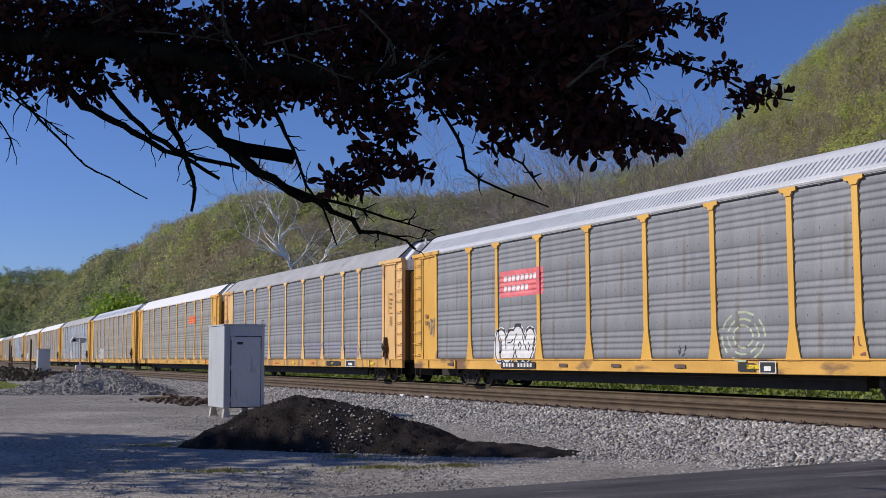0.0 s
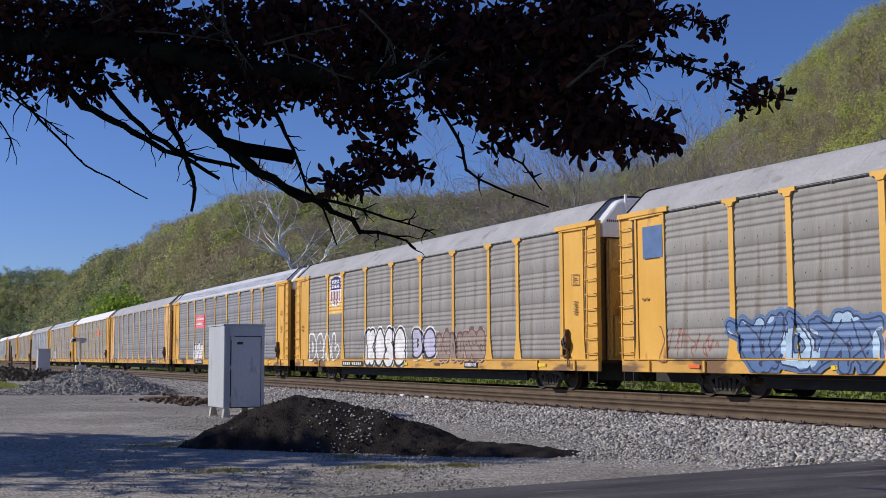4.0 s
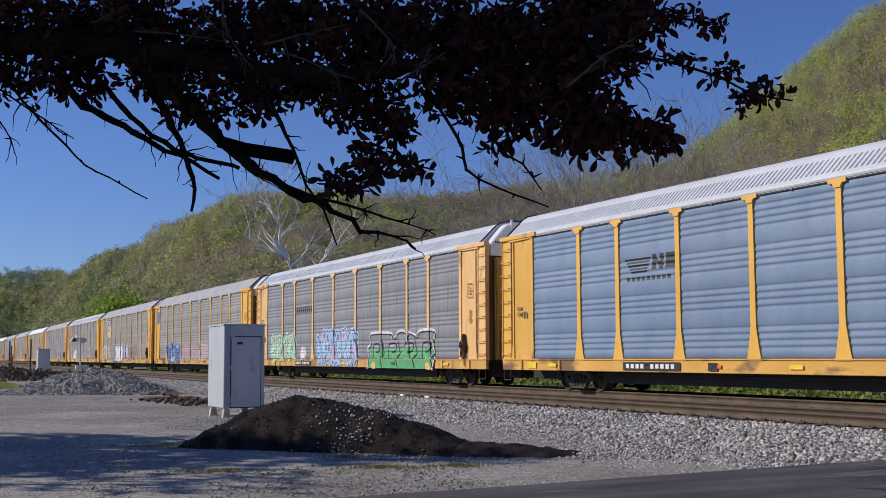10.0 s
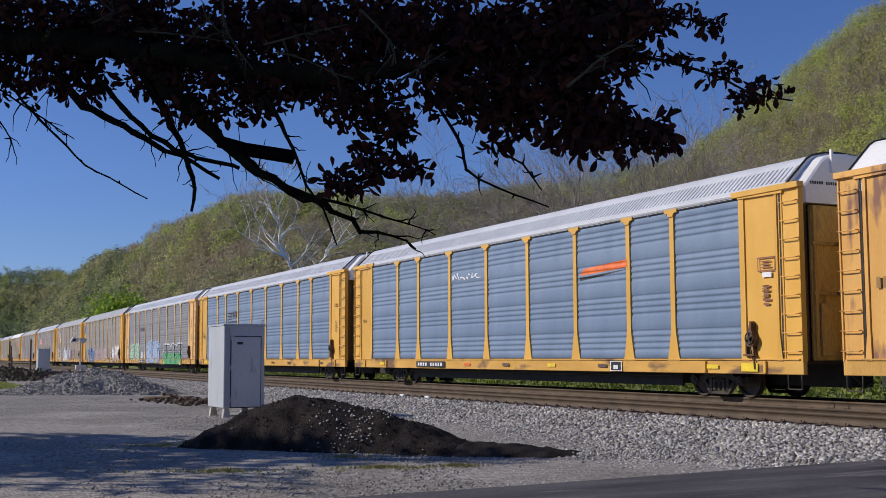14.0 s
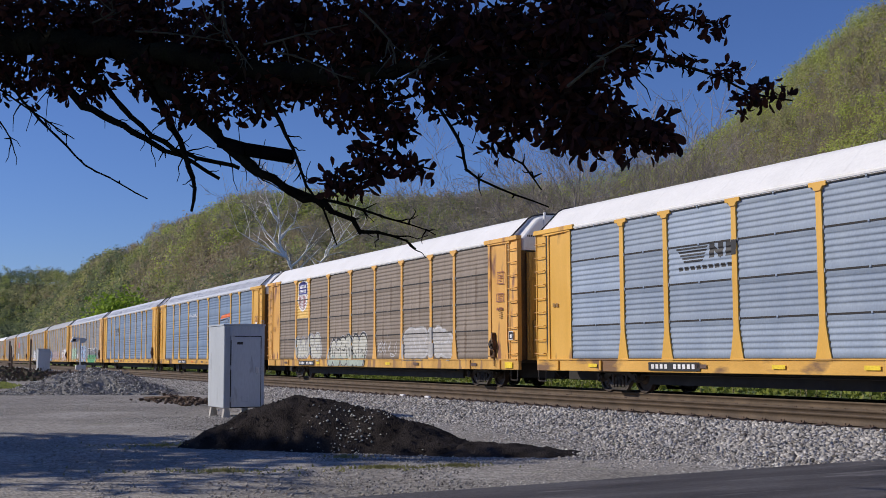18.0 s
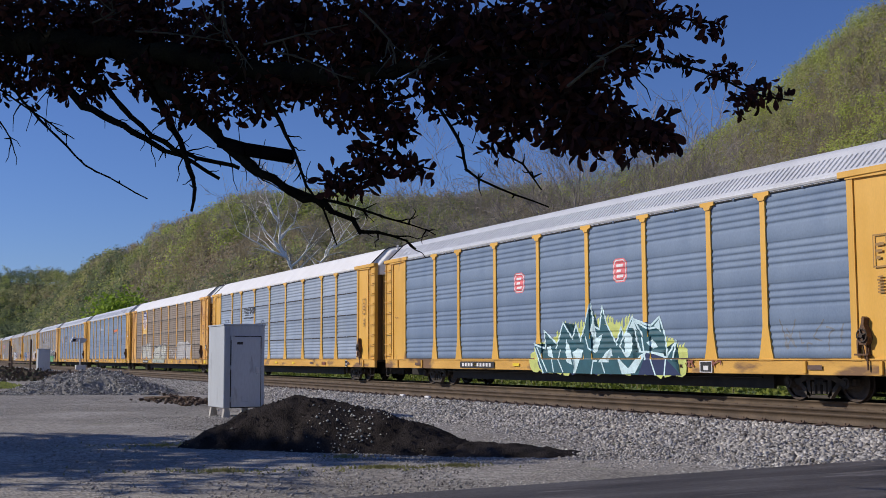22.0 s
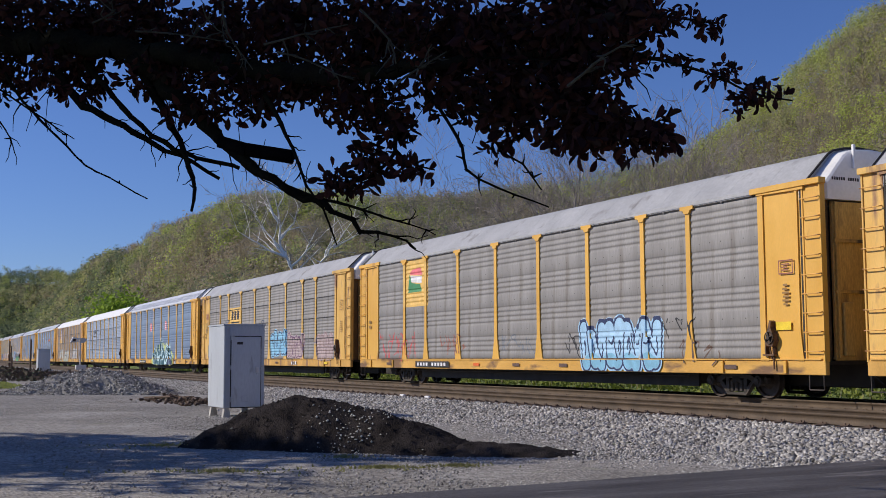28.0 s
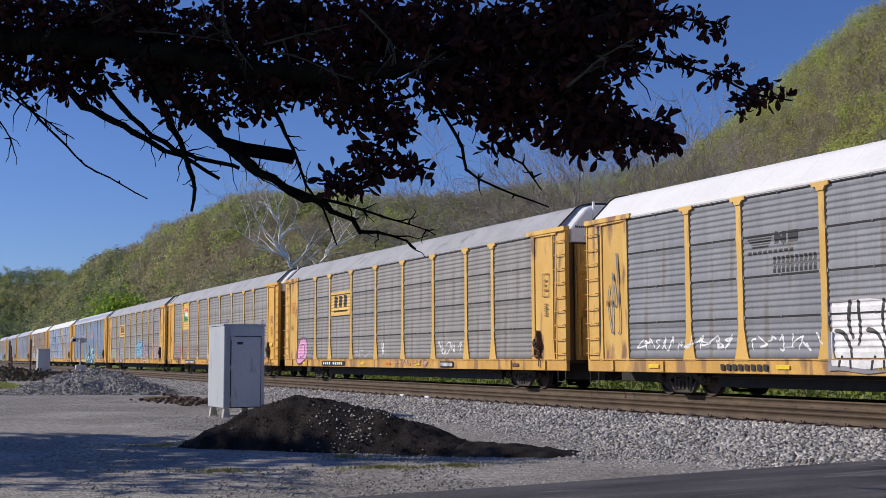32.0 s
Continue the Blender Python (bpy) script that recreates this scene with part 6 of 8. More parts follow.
# Unseen leaf sprays added to cast a band of shade before the heap.
leafage(shade_tree, "outer_foliage", [(x - base.x, y - base.y, 6.5 - base.z, 0.62, 0.22, n) for x, y, n in ((-22.7, -5.1, 26), (-21.9, -4.5, 30), (-21.2, -4.0, 26), (-20.6, -3.5, 24), (-20.0, -2.9, 18), (-19.6, -2.3, 12))], 5, 306, 0.30, 0.4)

# ---- lettering, emblems and graffiti on the cars ----
PAINTS = dict(white=(0.75, 0.75, 0.76), black=(0.02, 0.02, 0.022), pale_grey=(0.48, 0.48, 0.49), pale_lime=(0.45, 0.52, 0.36), slate=(0.15, 0.17, 0.20), violet=(0.24, 0.22, 0.34),
              orange=(0.78, 0.16, 0.03), rust=(0.28, 0.10, 0.07), dark_rust=(0.13, 0.08, 0.06), rust_grey=(0.27, 0.21, 0.18), skyblue=(0.22, 0.48, 0.66), blue=(0.08, 0.16, 0.34), navy=(0.015, 0.03, 0.10),
              dusty_pink=(0.50, 0.33, 0.31), pale_pink=(0.52, 0.40, 0.40), mint=(0.45, 0.66, 0.50), green=(0.10, 0.38, 0.16), dark_green=(0.05, 0.11, 0.07), pale_blue=(0.36, 0.52, 0.70),
              teal=(0.02, 0.10, 0.13), lime=(0.55, 0.62, 0.18), lime_grey=(0.36, 0.38, 0.24), slate_grey=(0.24, 0.24, 0.26), plum=(0.12, 0.05, 0.11), pink=(0.75, 0.36, 0.58), red=(0.55, 0.07, 0.07),
              bright_yellow=(0.85, 0.62, 0.03), flag_green=(0.05, 0.25, 0.10), deep_blue=(0.03, 0.035, 0.20), board=(0.74, 0.47, 0.12), stencil=(0.34, 0.19, 0.05), ice=(0.60, 0.80, 0.85), soft_red=(0.75, 0.16, 0.18),
              pale_violet=(0.47, 0.46, 0.62), faded_pink=(0.40, 0.31, 0.30), dusty_plum=(0.25, 0.17, 0.17), bone=(0.50, 0.50, 0.44), chalk=(0.40, 0.385, 0.37), mint_grey=(0.38, 0.44, 0.38), sprayed_blue=(0.36, 0.58, 0.78), maroon=(0.22, 0.03, 0.035))
PAINT_MATS = {}


def paint(name):
    if name not in PAINT_MATS:
        c = PAINTS[name]
        PAINT_MATS[name] = surface("paint_" + name, tuple(v * 0.86 for v in c), tuple(min(1, v * 1.1) for v in c), 0.55, 0, 3.0, 25, 0.04, 0.10)
    return PAINT_MATS[name]


def side_y(u, z, waves):
    """How far out the car's side stands at a point: sill, posts, end sheets or corrugation."""
    if z < PAN0 - 0.03:
        return YN - 0.052
    if min(abs(u - p) for p in POSTS) < (0.1975 if z < 1.55 else 0.0975):
        return YN - 0.037
    if u < 2.0 or u > 25.45:
        return YN - 0.04
    return YN - corrugation(z, waves)


class Sheet:
    """Flat paint in the car's side plane (u along the car, z up) that is later laid onto posts, sill and corrugation."""

    def __init__(self):
        self.bm, self.mats = bmesh.new(), []

    def poly(self, pts, colour, layer):
        if colour not in self.mats:
            self.mats.append(colour)
        f = self.bm.faces.new([self.bm.verts.new((u, layer, z)) for u, z in pts])
        f.material_index = self.mats.index(colour)

    def rect(self, u0, u1, z0, z1, colour, layer):
        self.poly([(u0, z0), (u1, z0), (u1, z1), (u0, z1)], colour, layer)

    def stroke(self, pts, w, colour, layer):
        for (a, b), (c, d) in zip(pts[:-1], pts[1:]):
            n = math.hypot(c - a, d - b) or 1e-6
            px, pz = -(d - b) / n * w / 2, (c - a) / n * w / 2
            ex, ez = (c - a) / n * w * 0.3, (d - b) / n * w * 0.3
            self.poly([(a - ex + px, b - ez + pz), (a - ex - px, b - ez - pz), (c + ex - px, d + ez - pz), (c + ex + px, d + ez + pz)], colour, layer)

    def lay(self, car, name, label=""):
        bm, waves = self.bm, BANDS[car.name]
        bmesh.ops.triangulate(bm, faces=bm.faces)
        us = [v.co.x for v in bm.verts]
        zs = [v.co.z for v in bm.verts]
        cuts = [((0, 0, z), (0, 0, 1)) for z in corr_levels(max(PAN0, min(zs)), max(zs), waves) if PAN0 < z < PAN1] if max(zs) > PAN0 else []
        cuts += [((0, 0, z), (0, 0, 1)) for z in (PAN0 - 0.065, PAN0 - 0.03, 1.55) if min(zs) < z < max(zs)]
        for p in POSTS:
            for e in (-0.20, -0.195, -0.10, -0.095, 0.095, 0.10, 0.195, 0.20):
                if min(us) < p + e < max(us):
                    cuts.append(((p + e, 0, 0), (1, 0, 0)))
        for co, no in cuts:
            bmesh.ops.bisect_plane(bm, geom=list(bm.verts) + list(bm.edges) + list(bm.faces), plane_co=co, plane_no=no, dist=1e-5)
        for v in bm.verts:
            u, z, layer = v.co.x, v.co.z, v.co.y
            v.co = Vector((u - HALF, side_y(u, z, waves) - 0.003 - 0.0025 * layer, z))
        return part(name, bm, [paint(c) for c in self.mats], car, label)


def blob(g, cu, cz, ru, rz, spiky=0.0, n=22):
    k1, k2, p1, p2 = g.uniform(0.05, 0.16), g.uniform(0.04, 0.10), g.uniform(0, 6.28), g.uniform(0, 6.28)
    out = []
    for i in range(n):
        a = 2 * math.pi * i / n
        r = 1 + k1 * math.sin(2 * a + p1) + k2 * math.sin(3 * a + p2) + (spiky * g.uniform(-1, 1))
        ca, sa = math.cos(a), math.sin(a)
        out.append((cu + ru * r * math.copysign(abs(ca) ** 0.75, ca), cz + rz * r * math.copysign(abs(sa) ** 0.75, sa)))
    return out


def rounded(P, n=4):
    """A soft curve through the points."""
    out = []
    for i in range(len(P) - 1):
        a, b, c, d = P[max(i - 1, 0)], P[i], P[i + 1], P[min(i + 2, len(P) - 1)]
        for k in range(n):
            t = k / n
            out.append(tuple(0.5 * (2 * b[j] + (c[j] - a[j]) * t + (2 * a[j] - 5 * b[j] + 4 * c[j] - d[j]) * t * t + (3 * b[j] - a[j] - 3 * c[j] + d[j]) * t ** 3) for j in (0, 1)))
    return out + [P[-1]]


def squiggle(g, u, z, w, h):
    n = g.randint(3, 5)
    return rounded([(u + w * g.uniform(-0.5, 0.5), z + h * g.uniform(-0.5, 0.5)) for _ in range(n)], 3)


def to_strokes(U, Z, lines):
    """Distance from every grid point to the nearest of some polylines."""
    d = np.full(U.shape, 9.0)
    for pts in lines:
        for (a, b), (c, e) in zip(pts[:-1], pts[1:]):
            ux, uz = c - a, e - b
            t = np.clip(((U - a) * ux + (Z - b) * uz) / (ux * ux + uz * uz + 1e-9), 0, 1)
            d = np.minimum(d, np.hypot(U - a - t * ux, Z - b - t * uz))
    return d


class Spray:
    """Sprayed paint: each coat is a field over the car's side, negative where there is paint."""

    def __init__(self, car, u0, u1, z0, z1):
        self.car, self.waves, self.count = car, BANDS[car.name], 0
        us = list(np.arange(u0 - 0.25, u1 + 0.26, 0.034))
        for p in POSTS:
            us += [p + e for e in (-0.20, -0.195, -0.10, -0.095, 0.095, 0.10, 0.195, 0.20) if u0 - 0.25 < p + e < u1 + 0.25]
        zs = [z for z in np.arange(z0 - 0.2, z1 + 0.21, 0.045)]
        zs += [z for z in corr_levels(max(PAN0, z0 - 0.2), z1 + 0.2, self.waves)] + [z for z in (PAN0 - 0.065, PAN0 - 0.03, PAN0 - 0.025, 1.545, 1.55) if z0 - 0.2 < z < z1 + 0.2]
        self.us = [u for i, u in enumerate(sorted(us)) if i == 0 or u - sorted(us)[i - 1] > 1e-4]
        zs = sorted(z for z in zs if z > SILL0 + 0.005)
        self.zs = [z for i, z in enumerate(zs) if i == 0 or z - zs[i - 1] > 1e-4]
        self.U, self.Z = np.meshgrid(self.us, self.zs, indexing="ij")
        self.base = np.array([[side_y(u, z, self.waves) for z in self.zs] for u in self.us])

    def coat(self, field, colour, name, parent, label=""):
        """One coat of paint, a little proud of the one before."""
        F, V, index, faces = field, [], {}, []
        lift = 0.003 + 0.0014 * self.count

        def corner(i, j):
            if (i, j) not in index:
                index[(i, j)] = len(V)
                V.append((self.us[i] - HALF, self.base[i, j] - lift, self.zs[j]))
            return index[(i, j)]

        def cross(a, b):
            k = (min(a, b), max(a, b))
            if k not in index:
                t = F[a] / (F[a] - F[b])
                index[k] = len(V)
                V.append((self.us[a[0]] * (1 - t) + self.us[b[0]] * t - HALF, self.base[a] * (1 - t) + self.base[b] * t - lift, self.zs[a[1]] * (1 - t) + self.zs[b[1]] * t))
            return index[k]
        inside = F < 0
        some = inside[:-1, :-1] | inside[1:, :-1] | inside[1:, 1:] | inside[:-1, 1:]
        for i, j in np.argwhere(some):
            i, j = int(i), int(j)
            ring = ((i, j), (i + 1, j), (i + 1, j + 1), (i, j + 1))
            out = []
            for k in range(4):
                a, b = ring[k], ring[(k + 1) % 4]
                if inside[a]:
                    out.append(corner(*a))
                if inside[a] != inside[b]:
                    out.append(cross(a, b))
            if len(out) > 2:
                faces.append(out)
        if not faces:
            return None
        me = bpy.data.meshes.new(name)
        me.from_pydata(V, [], faces)
        me.materials.append(paint(colour))
        self.count += 1
        return part(name, me, None, parent, label)


# skeletons of round throw-up letters in a unit box
GLYPHS = {
    "D": (((0.1, 0.0), (0.05, 1.0)), ((0.05, 1.0), (0.6, 0.95), (0.95, 0.6), (0.85, 0.2), (0.5, 0.0), (0.1, 0.0))),
    "e": (((0.1, 0.48), (0.9, 0.52), (0.85, 0.88), (0.5, 1.0), (0.12, 0.75), (0.08, 0.35), (0.4, 0.02), (0.95, 0.1)),),
    "A": (((0.0, 0.0), (0.25, 0.7), (0.5, 1.0), (0.7, 0.6), (0.9, 0.0)), ((0.25, 0.35), (0.75, 0.35))),
    "L": (((0.3, 1.0), (0.15, 0.5), (0.2, 0.12), (0.5, 0.05), (1.0, 0.35)),),
    "K": (((0.12, 1.0), (0.1, 0.0)), ((0.85, 1.0), (0.25, 0.5)), ((0.3, 0.5), (0.9, 0.0))),
    "o": (((0.5, 0.95), (0.1, 0.6), (0.15, 0.2), (0.5, 0.0), (0.88, 0.25), (0.88, 0.65), (0.5, 0.95)),),
    "S": (((0.85, 0.95), (0.4, 1.0), (0.12, 0.78), (0.4, 0.55), (0.82, 0.4), (0.8, 0.1), (0.4, 0.0), (0.05, 0.12)),),
    "R": (((0.15, 0.0), (0.12, 1.0)), ((0.12, 1.0), (0.7, 0.95), (0.85, 0.7), (0.6, 0.5), (0.2, 0.48)), ((0.45, 0.48), (0.9, 0.0))),
    "P": (((0.2, -0.15), (0.12, 1.0)), ((0.12, 1.0), (0.75, 0.95), (0.9, 0.7), (0.6, 0.45), (0.2, 0.45)))}


def throw_up(car, row, seed):
    """Fat rounded letters with an outline, a drop edge and a thin halo."""
    k, style, u0, u1, z0, z1, text, fill, line, halo, weight = row
    g, sp = random.Random(seed), Spray(car, u0, u1, z0, z1)
    n, w = len(text), u1 - u0
    shapes = []
    for i, ch in enumerate(text):
        a, b = u0 + w * i / n + weight * 0.5, u0 + w * (i + 1) / n - weight * 0.38
        lo, hi = z0 + weight * 0.55 + g.uniform(-0.04, 0.04), z1 - weight * 0.55 + g.uniform(-0.08, 0.06)
        shapes.append(to_strokes(sp.U, sp.Z, [rounded([(a + (b - a) * x, lo + (hi - lo) * z) for x, z in pts], 4) for pts in GLYPHS[ch]]) - weight / 2)
    label = "%s graffiti letters outlined in %s" % ((fill or "unfilled").replace("_", " "), line.replace("_", " "))
    if fill is None:
        body = shapes[0]
        root = None
        for f in shapes:
            ob = sp.coat(np.abs(f) - 0.05, line, "graffiti" if root is None else "letter", root or car, label if root is None else "")
            root = root or ob
        return root
    allf = np.minimum.reduce(shapes)
    root = sp.coat(allf - 0.16, halo, "graffiti", car, label)
    for f in shapes:
        sp.coat(np.minimum(f - 0.09, np.roll(np.roll(f, -3, 0), -1, 1) - 0.05), line, "outline", root)
        sp.coat(f, fill, "letter", root)
    return root


def lobe_piece(car, row, seed):
    """A row of swollen upright lobes, run together, with inner lines and highlights."""
    k, style, u0, u1, z0, z1, n, fill, line, halo, accent = row
    g, sp = random.Random(seed), Spray(car, u0, u1, z0, z1)
    w, h = u1 - u0, z1 - z0
    lobes, lines, shine = [], [], []
    for i in range(n):
        c = u0 + w * (i + 0.5) / n + g.uniform(-0.06, 0.06) * w / n
        r = w / n * g.uniform(0.40, 0.66)
        lean = g.uniform(-0.34, 0.30) * w / n
        lo, hi = z0 + r * 0.75 + g.uniform(0, 0.10) * h, z1 - r * 0.75 - g.uniform(0, 0.24) * h
        lobes.append(to_strokes(sp.U, sp.Z, [[(c - lean, lo), (c + g.uniform(-0.2, 0.2) * r, (lo + hi) / 2), (c + lean, hi)]]) - r)
        e = c + w / n * 0.5
        top, foot = g.uniform(0.62, 0.85), g.uniform(0.08, 0.35)
        lines.append(rounded([(e + lean, z0 + h * top), (e - 0.1 * r, z0 + h * (top + foot) / 2), (e - lean + 0.15 * r, z0 + h * foot)], 3))
        kind = g.randrange(3)
        if kind == 0:
            lines.append(rounded([(c - 0.25 * r, z0 + h * g.uniform(0.35, 0.5)), (c + 0.05 * r, z0 + h * g.uniform(0.52, 0.66)), (c + 0.3 * r, z0 + h * g.uniform(0.4, 0.5)), (c + 0.1 * r, z0 + h * 0.3)], 3))
        elif kind == 1:
            lines.append(rounded([(c - 0.1 * r, z0 + h * g.uniform(0.5, 0.7)), (c + 0.1 * r, z0 + h * 0.4), (c - 0.15 * r, z0 + h * g.uniform(0.15, 0.3))], 3))
        else:
            lines.append(rounded([(c - 0.5 * r, z0 + h * g.uniform(0.5, 0.6)), (c + 0.1 * r, z0 + h * 0.52), (c + 0.5 * r, z0 + h * g.uniform(0.6, 0.75))], 3))
        if g.random() < 0.6:
            shine.append([(c - 0.45 * r, z0 + h * 0.68), (c - 0.4 * r, z0 + h * g.uniform(0.76, 0.84))])
    body = np.minimum.reduce(lobes)
    label = "%s bubble graffiti with %s lines" % (fill.replace("_", " "), line.replace("_", " "))
    root = sp.coat(body - 0.11, halo, "graffiti", car, label)
    sp.coat(np.minimum(body - 0.055, np.roll(body, 3, 1) - 0.02), line, "outline", root)
    sp.coat(body, fill, "fill", root)
    if accent:
        sp.coat(np.maximum(body + 0.01, sp.Z - (z0 + h * (0.30 + 0.05 * np.sin(sp.U * 7)))), accent, "shading", root)
    sp.coat(np.maximum(body - 0.02, to_strokes(sp.U, sp.Z, lines) - 0.026), line, "inner_line", root)["kind"] = "stuff"
    if shine:
        sp.coat(to_strokes(sp.U, sp.Z, shine) - 0.022, halo, "highlight", root)["kind"] = "stuff"
    return root


def tangle_piece(car, row, seed):
    """Interlocked pointed letterforms: a jagged body in drifting colours under a net of curved dark lines."""
    k, style, u0, u1, z0, z1, n, fill, line, halo, second = row
    g, sp = random.Random(seed), Spray(car, u0, u1, z0, z1)
    w, h = u1 - u0, z1 - z0
    arms = []
    for i in range(n):
        c = u0 + w * (i + 0.5) / n
        for _ in range(3):
            a = g.uniform(-0.6, 0.6)
            arms.append(rounded([(c + a * w / n, z0 + h * g.uniform(0.08, 0.25)), (c + g.uniform(-0.5, 0.5) * w / n, z0 + h * g.uniform(0.4, 0.6)), (c + g.uniform(-0.6, 0.6) * w / n, z0 + h * g.uniform(0.74, 0.92))], 3))
        arms.append([(c - 0.5 * w / n, z0 + h * g.uniform(0.2, 0.8)), (c + 0.5 * w / n, z0 + h * g.uniform(0.2, 0.8))])
    d = to_strokes(sp.U, sp.Z, arms)
    thick = 0.13 + 0.05 * np.sin(sp.U * 5 + seed) * np.sin(sp.Z * 6)
    body = d - thick
    label = "%s wild-style graffiti with %s lines" % (fill.replace("_", " "), line.replace("_", " "))
    root = sp.coat(body - 0.13, halo, "graffiti", car, label)
    sp.coat(body - 0.045, line, "outline", root)
    sp.coat(body, fill, "fill", root)
    sp.coat(np.maximum(body, 0.15 - np.sin(sp.U * 2.3 + seed) * np.sin(sp.Z * 3.1 + 1)), second, "second_colour", root)["kind"] = "stuff"
    sp.coat(np.maximum(body, to_strokes(sp.U, sp.Z, [[(x + 0.09, z) for x, z in a] for a in arms[::2]]) - 0.022), line, "inner_line", root)["kind"] = "stuff"
    return root


def slab_piece(car, row, seed):
    """A broad white block framed in grey, split into letters by dark wedges."""
    k, style, u0, u1, z0, z1, n, fill, line, halo = row
    g, sp = random.Random(seed), Spray(car, u0, u1, z0, z1)
    w, h = u1 - u0, z1 - z0
    body = np.maximum(np.abs(sp.U - (u0 + u1) / 2) - w / 2, np.abs(sp.Z - (z0 + z1) / 2) - h / 2 + 0.03 * np.sin(sp.U * 4))
    root = sp.coat(body, halo, "graffiti", car, "broad white block graffiti framed in grey")
    sp.coat(body + 0.10, fill, "fill", root)
    wedges = []
    for i in range(n):
        c = u0 + w * (i + 0.7) / n
        wedges += [rounded([(c, z1 - 0.1), (c - 0.05, z0 + 0.62 * h), (c + 0.06, z0 + 0.45 * h)], 3), rounded([(c - 0.45, z0 + 0.55 * h), (c - 0.2, z0 + 0.5 * h), (c - 0.02, z0 + 0.3 * h), (c, z0 + 0.05 * h)], 3),
                   [(c + 0.22, z1 - 0.12), (c + 0.26, z0 + 0.5 * h), (c + 0.2, z0 + 0.36 * h)], [(c - 0.35, z0 + 0.04), (c - 0.28, z0 + 0.2 * h)]]
    taper = 0.028 + 0.05 * np.clip((sp.Z - z0) / h, 0, 1) * (0.6 + 0.4 * np.sin(sp.U * 9))
    sp.coat(np.maximum(body + 0.06, to_strokes(sp.U, sp.Z, wedges) - taper), line, "wedge_line", root)["kind"] = "stuff"
    return root


PIECES = {"throw": throw_up, "lobes": lobe_piece, "tangle": tangle_piece, "slab": slab_piece}


def mark_car(car, row, seed):
    k, style, u0, u1, z0, z1, *opt = row
    if style in PIECES:
        return PIECES[style](car, row, seed)
    g, s = random.Random(seed), Sheet()
    w, h, cu, cz = u1 - u0, z1 - z0, (u0 + u1) / 2, (z0 + z1) / 2
    name, label = "graffiti", ""
    if style in ("scribble", "rings", "ringblob"):
        c = opt[0]
        if style == "scribble":
            n, sp = max(3, int(w / 0.28)), Spray(car, u0, u1, z0, z1)
            lines = [squiggle(g, u0 + (i + 0.5) * w / n, cz, w / n * 1.5, h) for i in range(n)]
            return tagged(sp.coat(to_strokes(sp.U, sp.Z, lines) - 0.02, c, name, car, "%s spray-painted scrawl" % c.replace("_", " ")), kind="stuff")
        if style == "rings":
            for f in (1.0, 0.72, 0.45):
                for j in range(18):
                    if (j + int(f * 10)) % 3:
                        a, b = 2 * math.pi * j / 18, 2 * math.pi * (j + 1) / 18
                        s.stroke([(cu + w / 2 * f * math.cos(a), cz + h / 2 * f * math.sin(a)), (cu + w / 2 * f * math.cos(b), cz + h / 2 * f * math.sin(b))], 0.055, c, 0)
        else:
            sd = g.random()
            s.poly(blob(random.Random(sd), cu, cz, w / 2, h / 2), opt[1], 0)
            s.poly(blob(random.Random(sd), cu, cz, w / 2 - 0.06, h / 2 - 0.06), c, 1)
            s.poly(blob(random.Random(sd), cu, cz, w / 4, h / 4), opt[1], 2)
            s.poly(blob(random.Random(sd), cu, cz, w / 4 - 0.05, h / 4 - 0.05), c, 3)
        label = "%s spray-painted scrawl" % c.replace("_", " ")
    elif style == "blockpiece":
        fill, line = opt
        s.rect(u0 + 0.1, u1 - 0.05, z0, z1 - 0.1, fill, 0)
        top = z0 + 1.62 * h
        s.poly([(u0 + 0.15, z1 - 0.1), (u1 - 0.1, z1 - 0.1), (u1 - 0.15, top - 0.06), (u0 + 0.35, top - 0.06)], "slate_grey", 0)
        path = [(u0, z0), (u0 + 0.12, z1 - 0.3), (u0 - 0.12, z1 - 0.1), (u0 + 0.25, z1 + 0.12 * h), (u0 + 0.22, top - 0.1), (u0 + 0.6, top), (cu - 0.9, top - 0.04), (cu - 0.7, top - 0.2), (cu - 0.35, top - 0.2),
                (cu - 0.1, top), (cu + 0.5, top - 0.02), (cu + 0.75, z1 + 0.1), (cu + 0.95, top - 0.05), (cu + 1.7, top - 0.2), (cu + 2.0, top), (u1, top - 0.03), (u1 - 0.1, z1 + 0.1 * h), (u1 + 0.08, z1 - 0.4), (u1 - 0.1, z0)]
        path = rounded(path)
        s.stroke(path, 0.14, "white", 1)
        s.stroke([(x + 0.05, z - 0.06) for x, z in path], 0.06, line, 2)
        for i in range(4):
            q = u0 + w * (i + 0.35) / 4
            s.stroke(rounded([(q, z1 - 0.45), (q + 0.05, z1 + 0.05), (q + 0.75, z1 + 0.08), (q + 0.72, z1 - 0.2), (q + 0.3, z1 - 0.25)]), 0.07, line, 2.5)
            s.stroke(rounded([(q + 0.95, z1 + 0.2), (q + 1.15, z1 - 0.3), (q + 0.85, z1 - 0.5), (q + 1.0, z0 + 0.05)]), 0.08, line, 2.5)
            s.stroke([(q + 0.15, z1 + 0.0), (q + 0.6, z1 + 0.0)], 0.05, "pale_grey", 3)
        for q in (u0 + 0.7, u1 - 0.5):
            s.poly(blob(g, q, z0 + 0.10, 0.24, 0.13, 0, 14), "board", 3)
        label = "green graffiti with silver outline and black strokes"
    elif style == "bigpiece":
        fill, line, halo = opt

        def to(p):
            return [(u0 + w * x, z0 + h * z) for x, z in p]
        # lime cloud with short fingers behind the letters
        for i in range(17):
            q = (i + 0.5) / 17
            top = 0.30 + 0.46 * math.sin(math.pi * q) * g.uniform(0.85, 1.1)
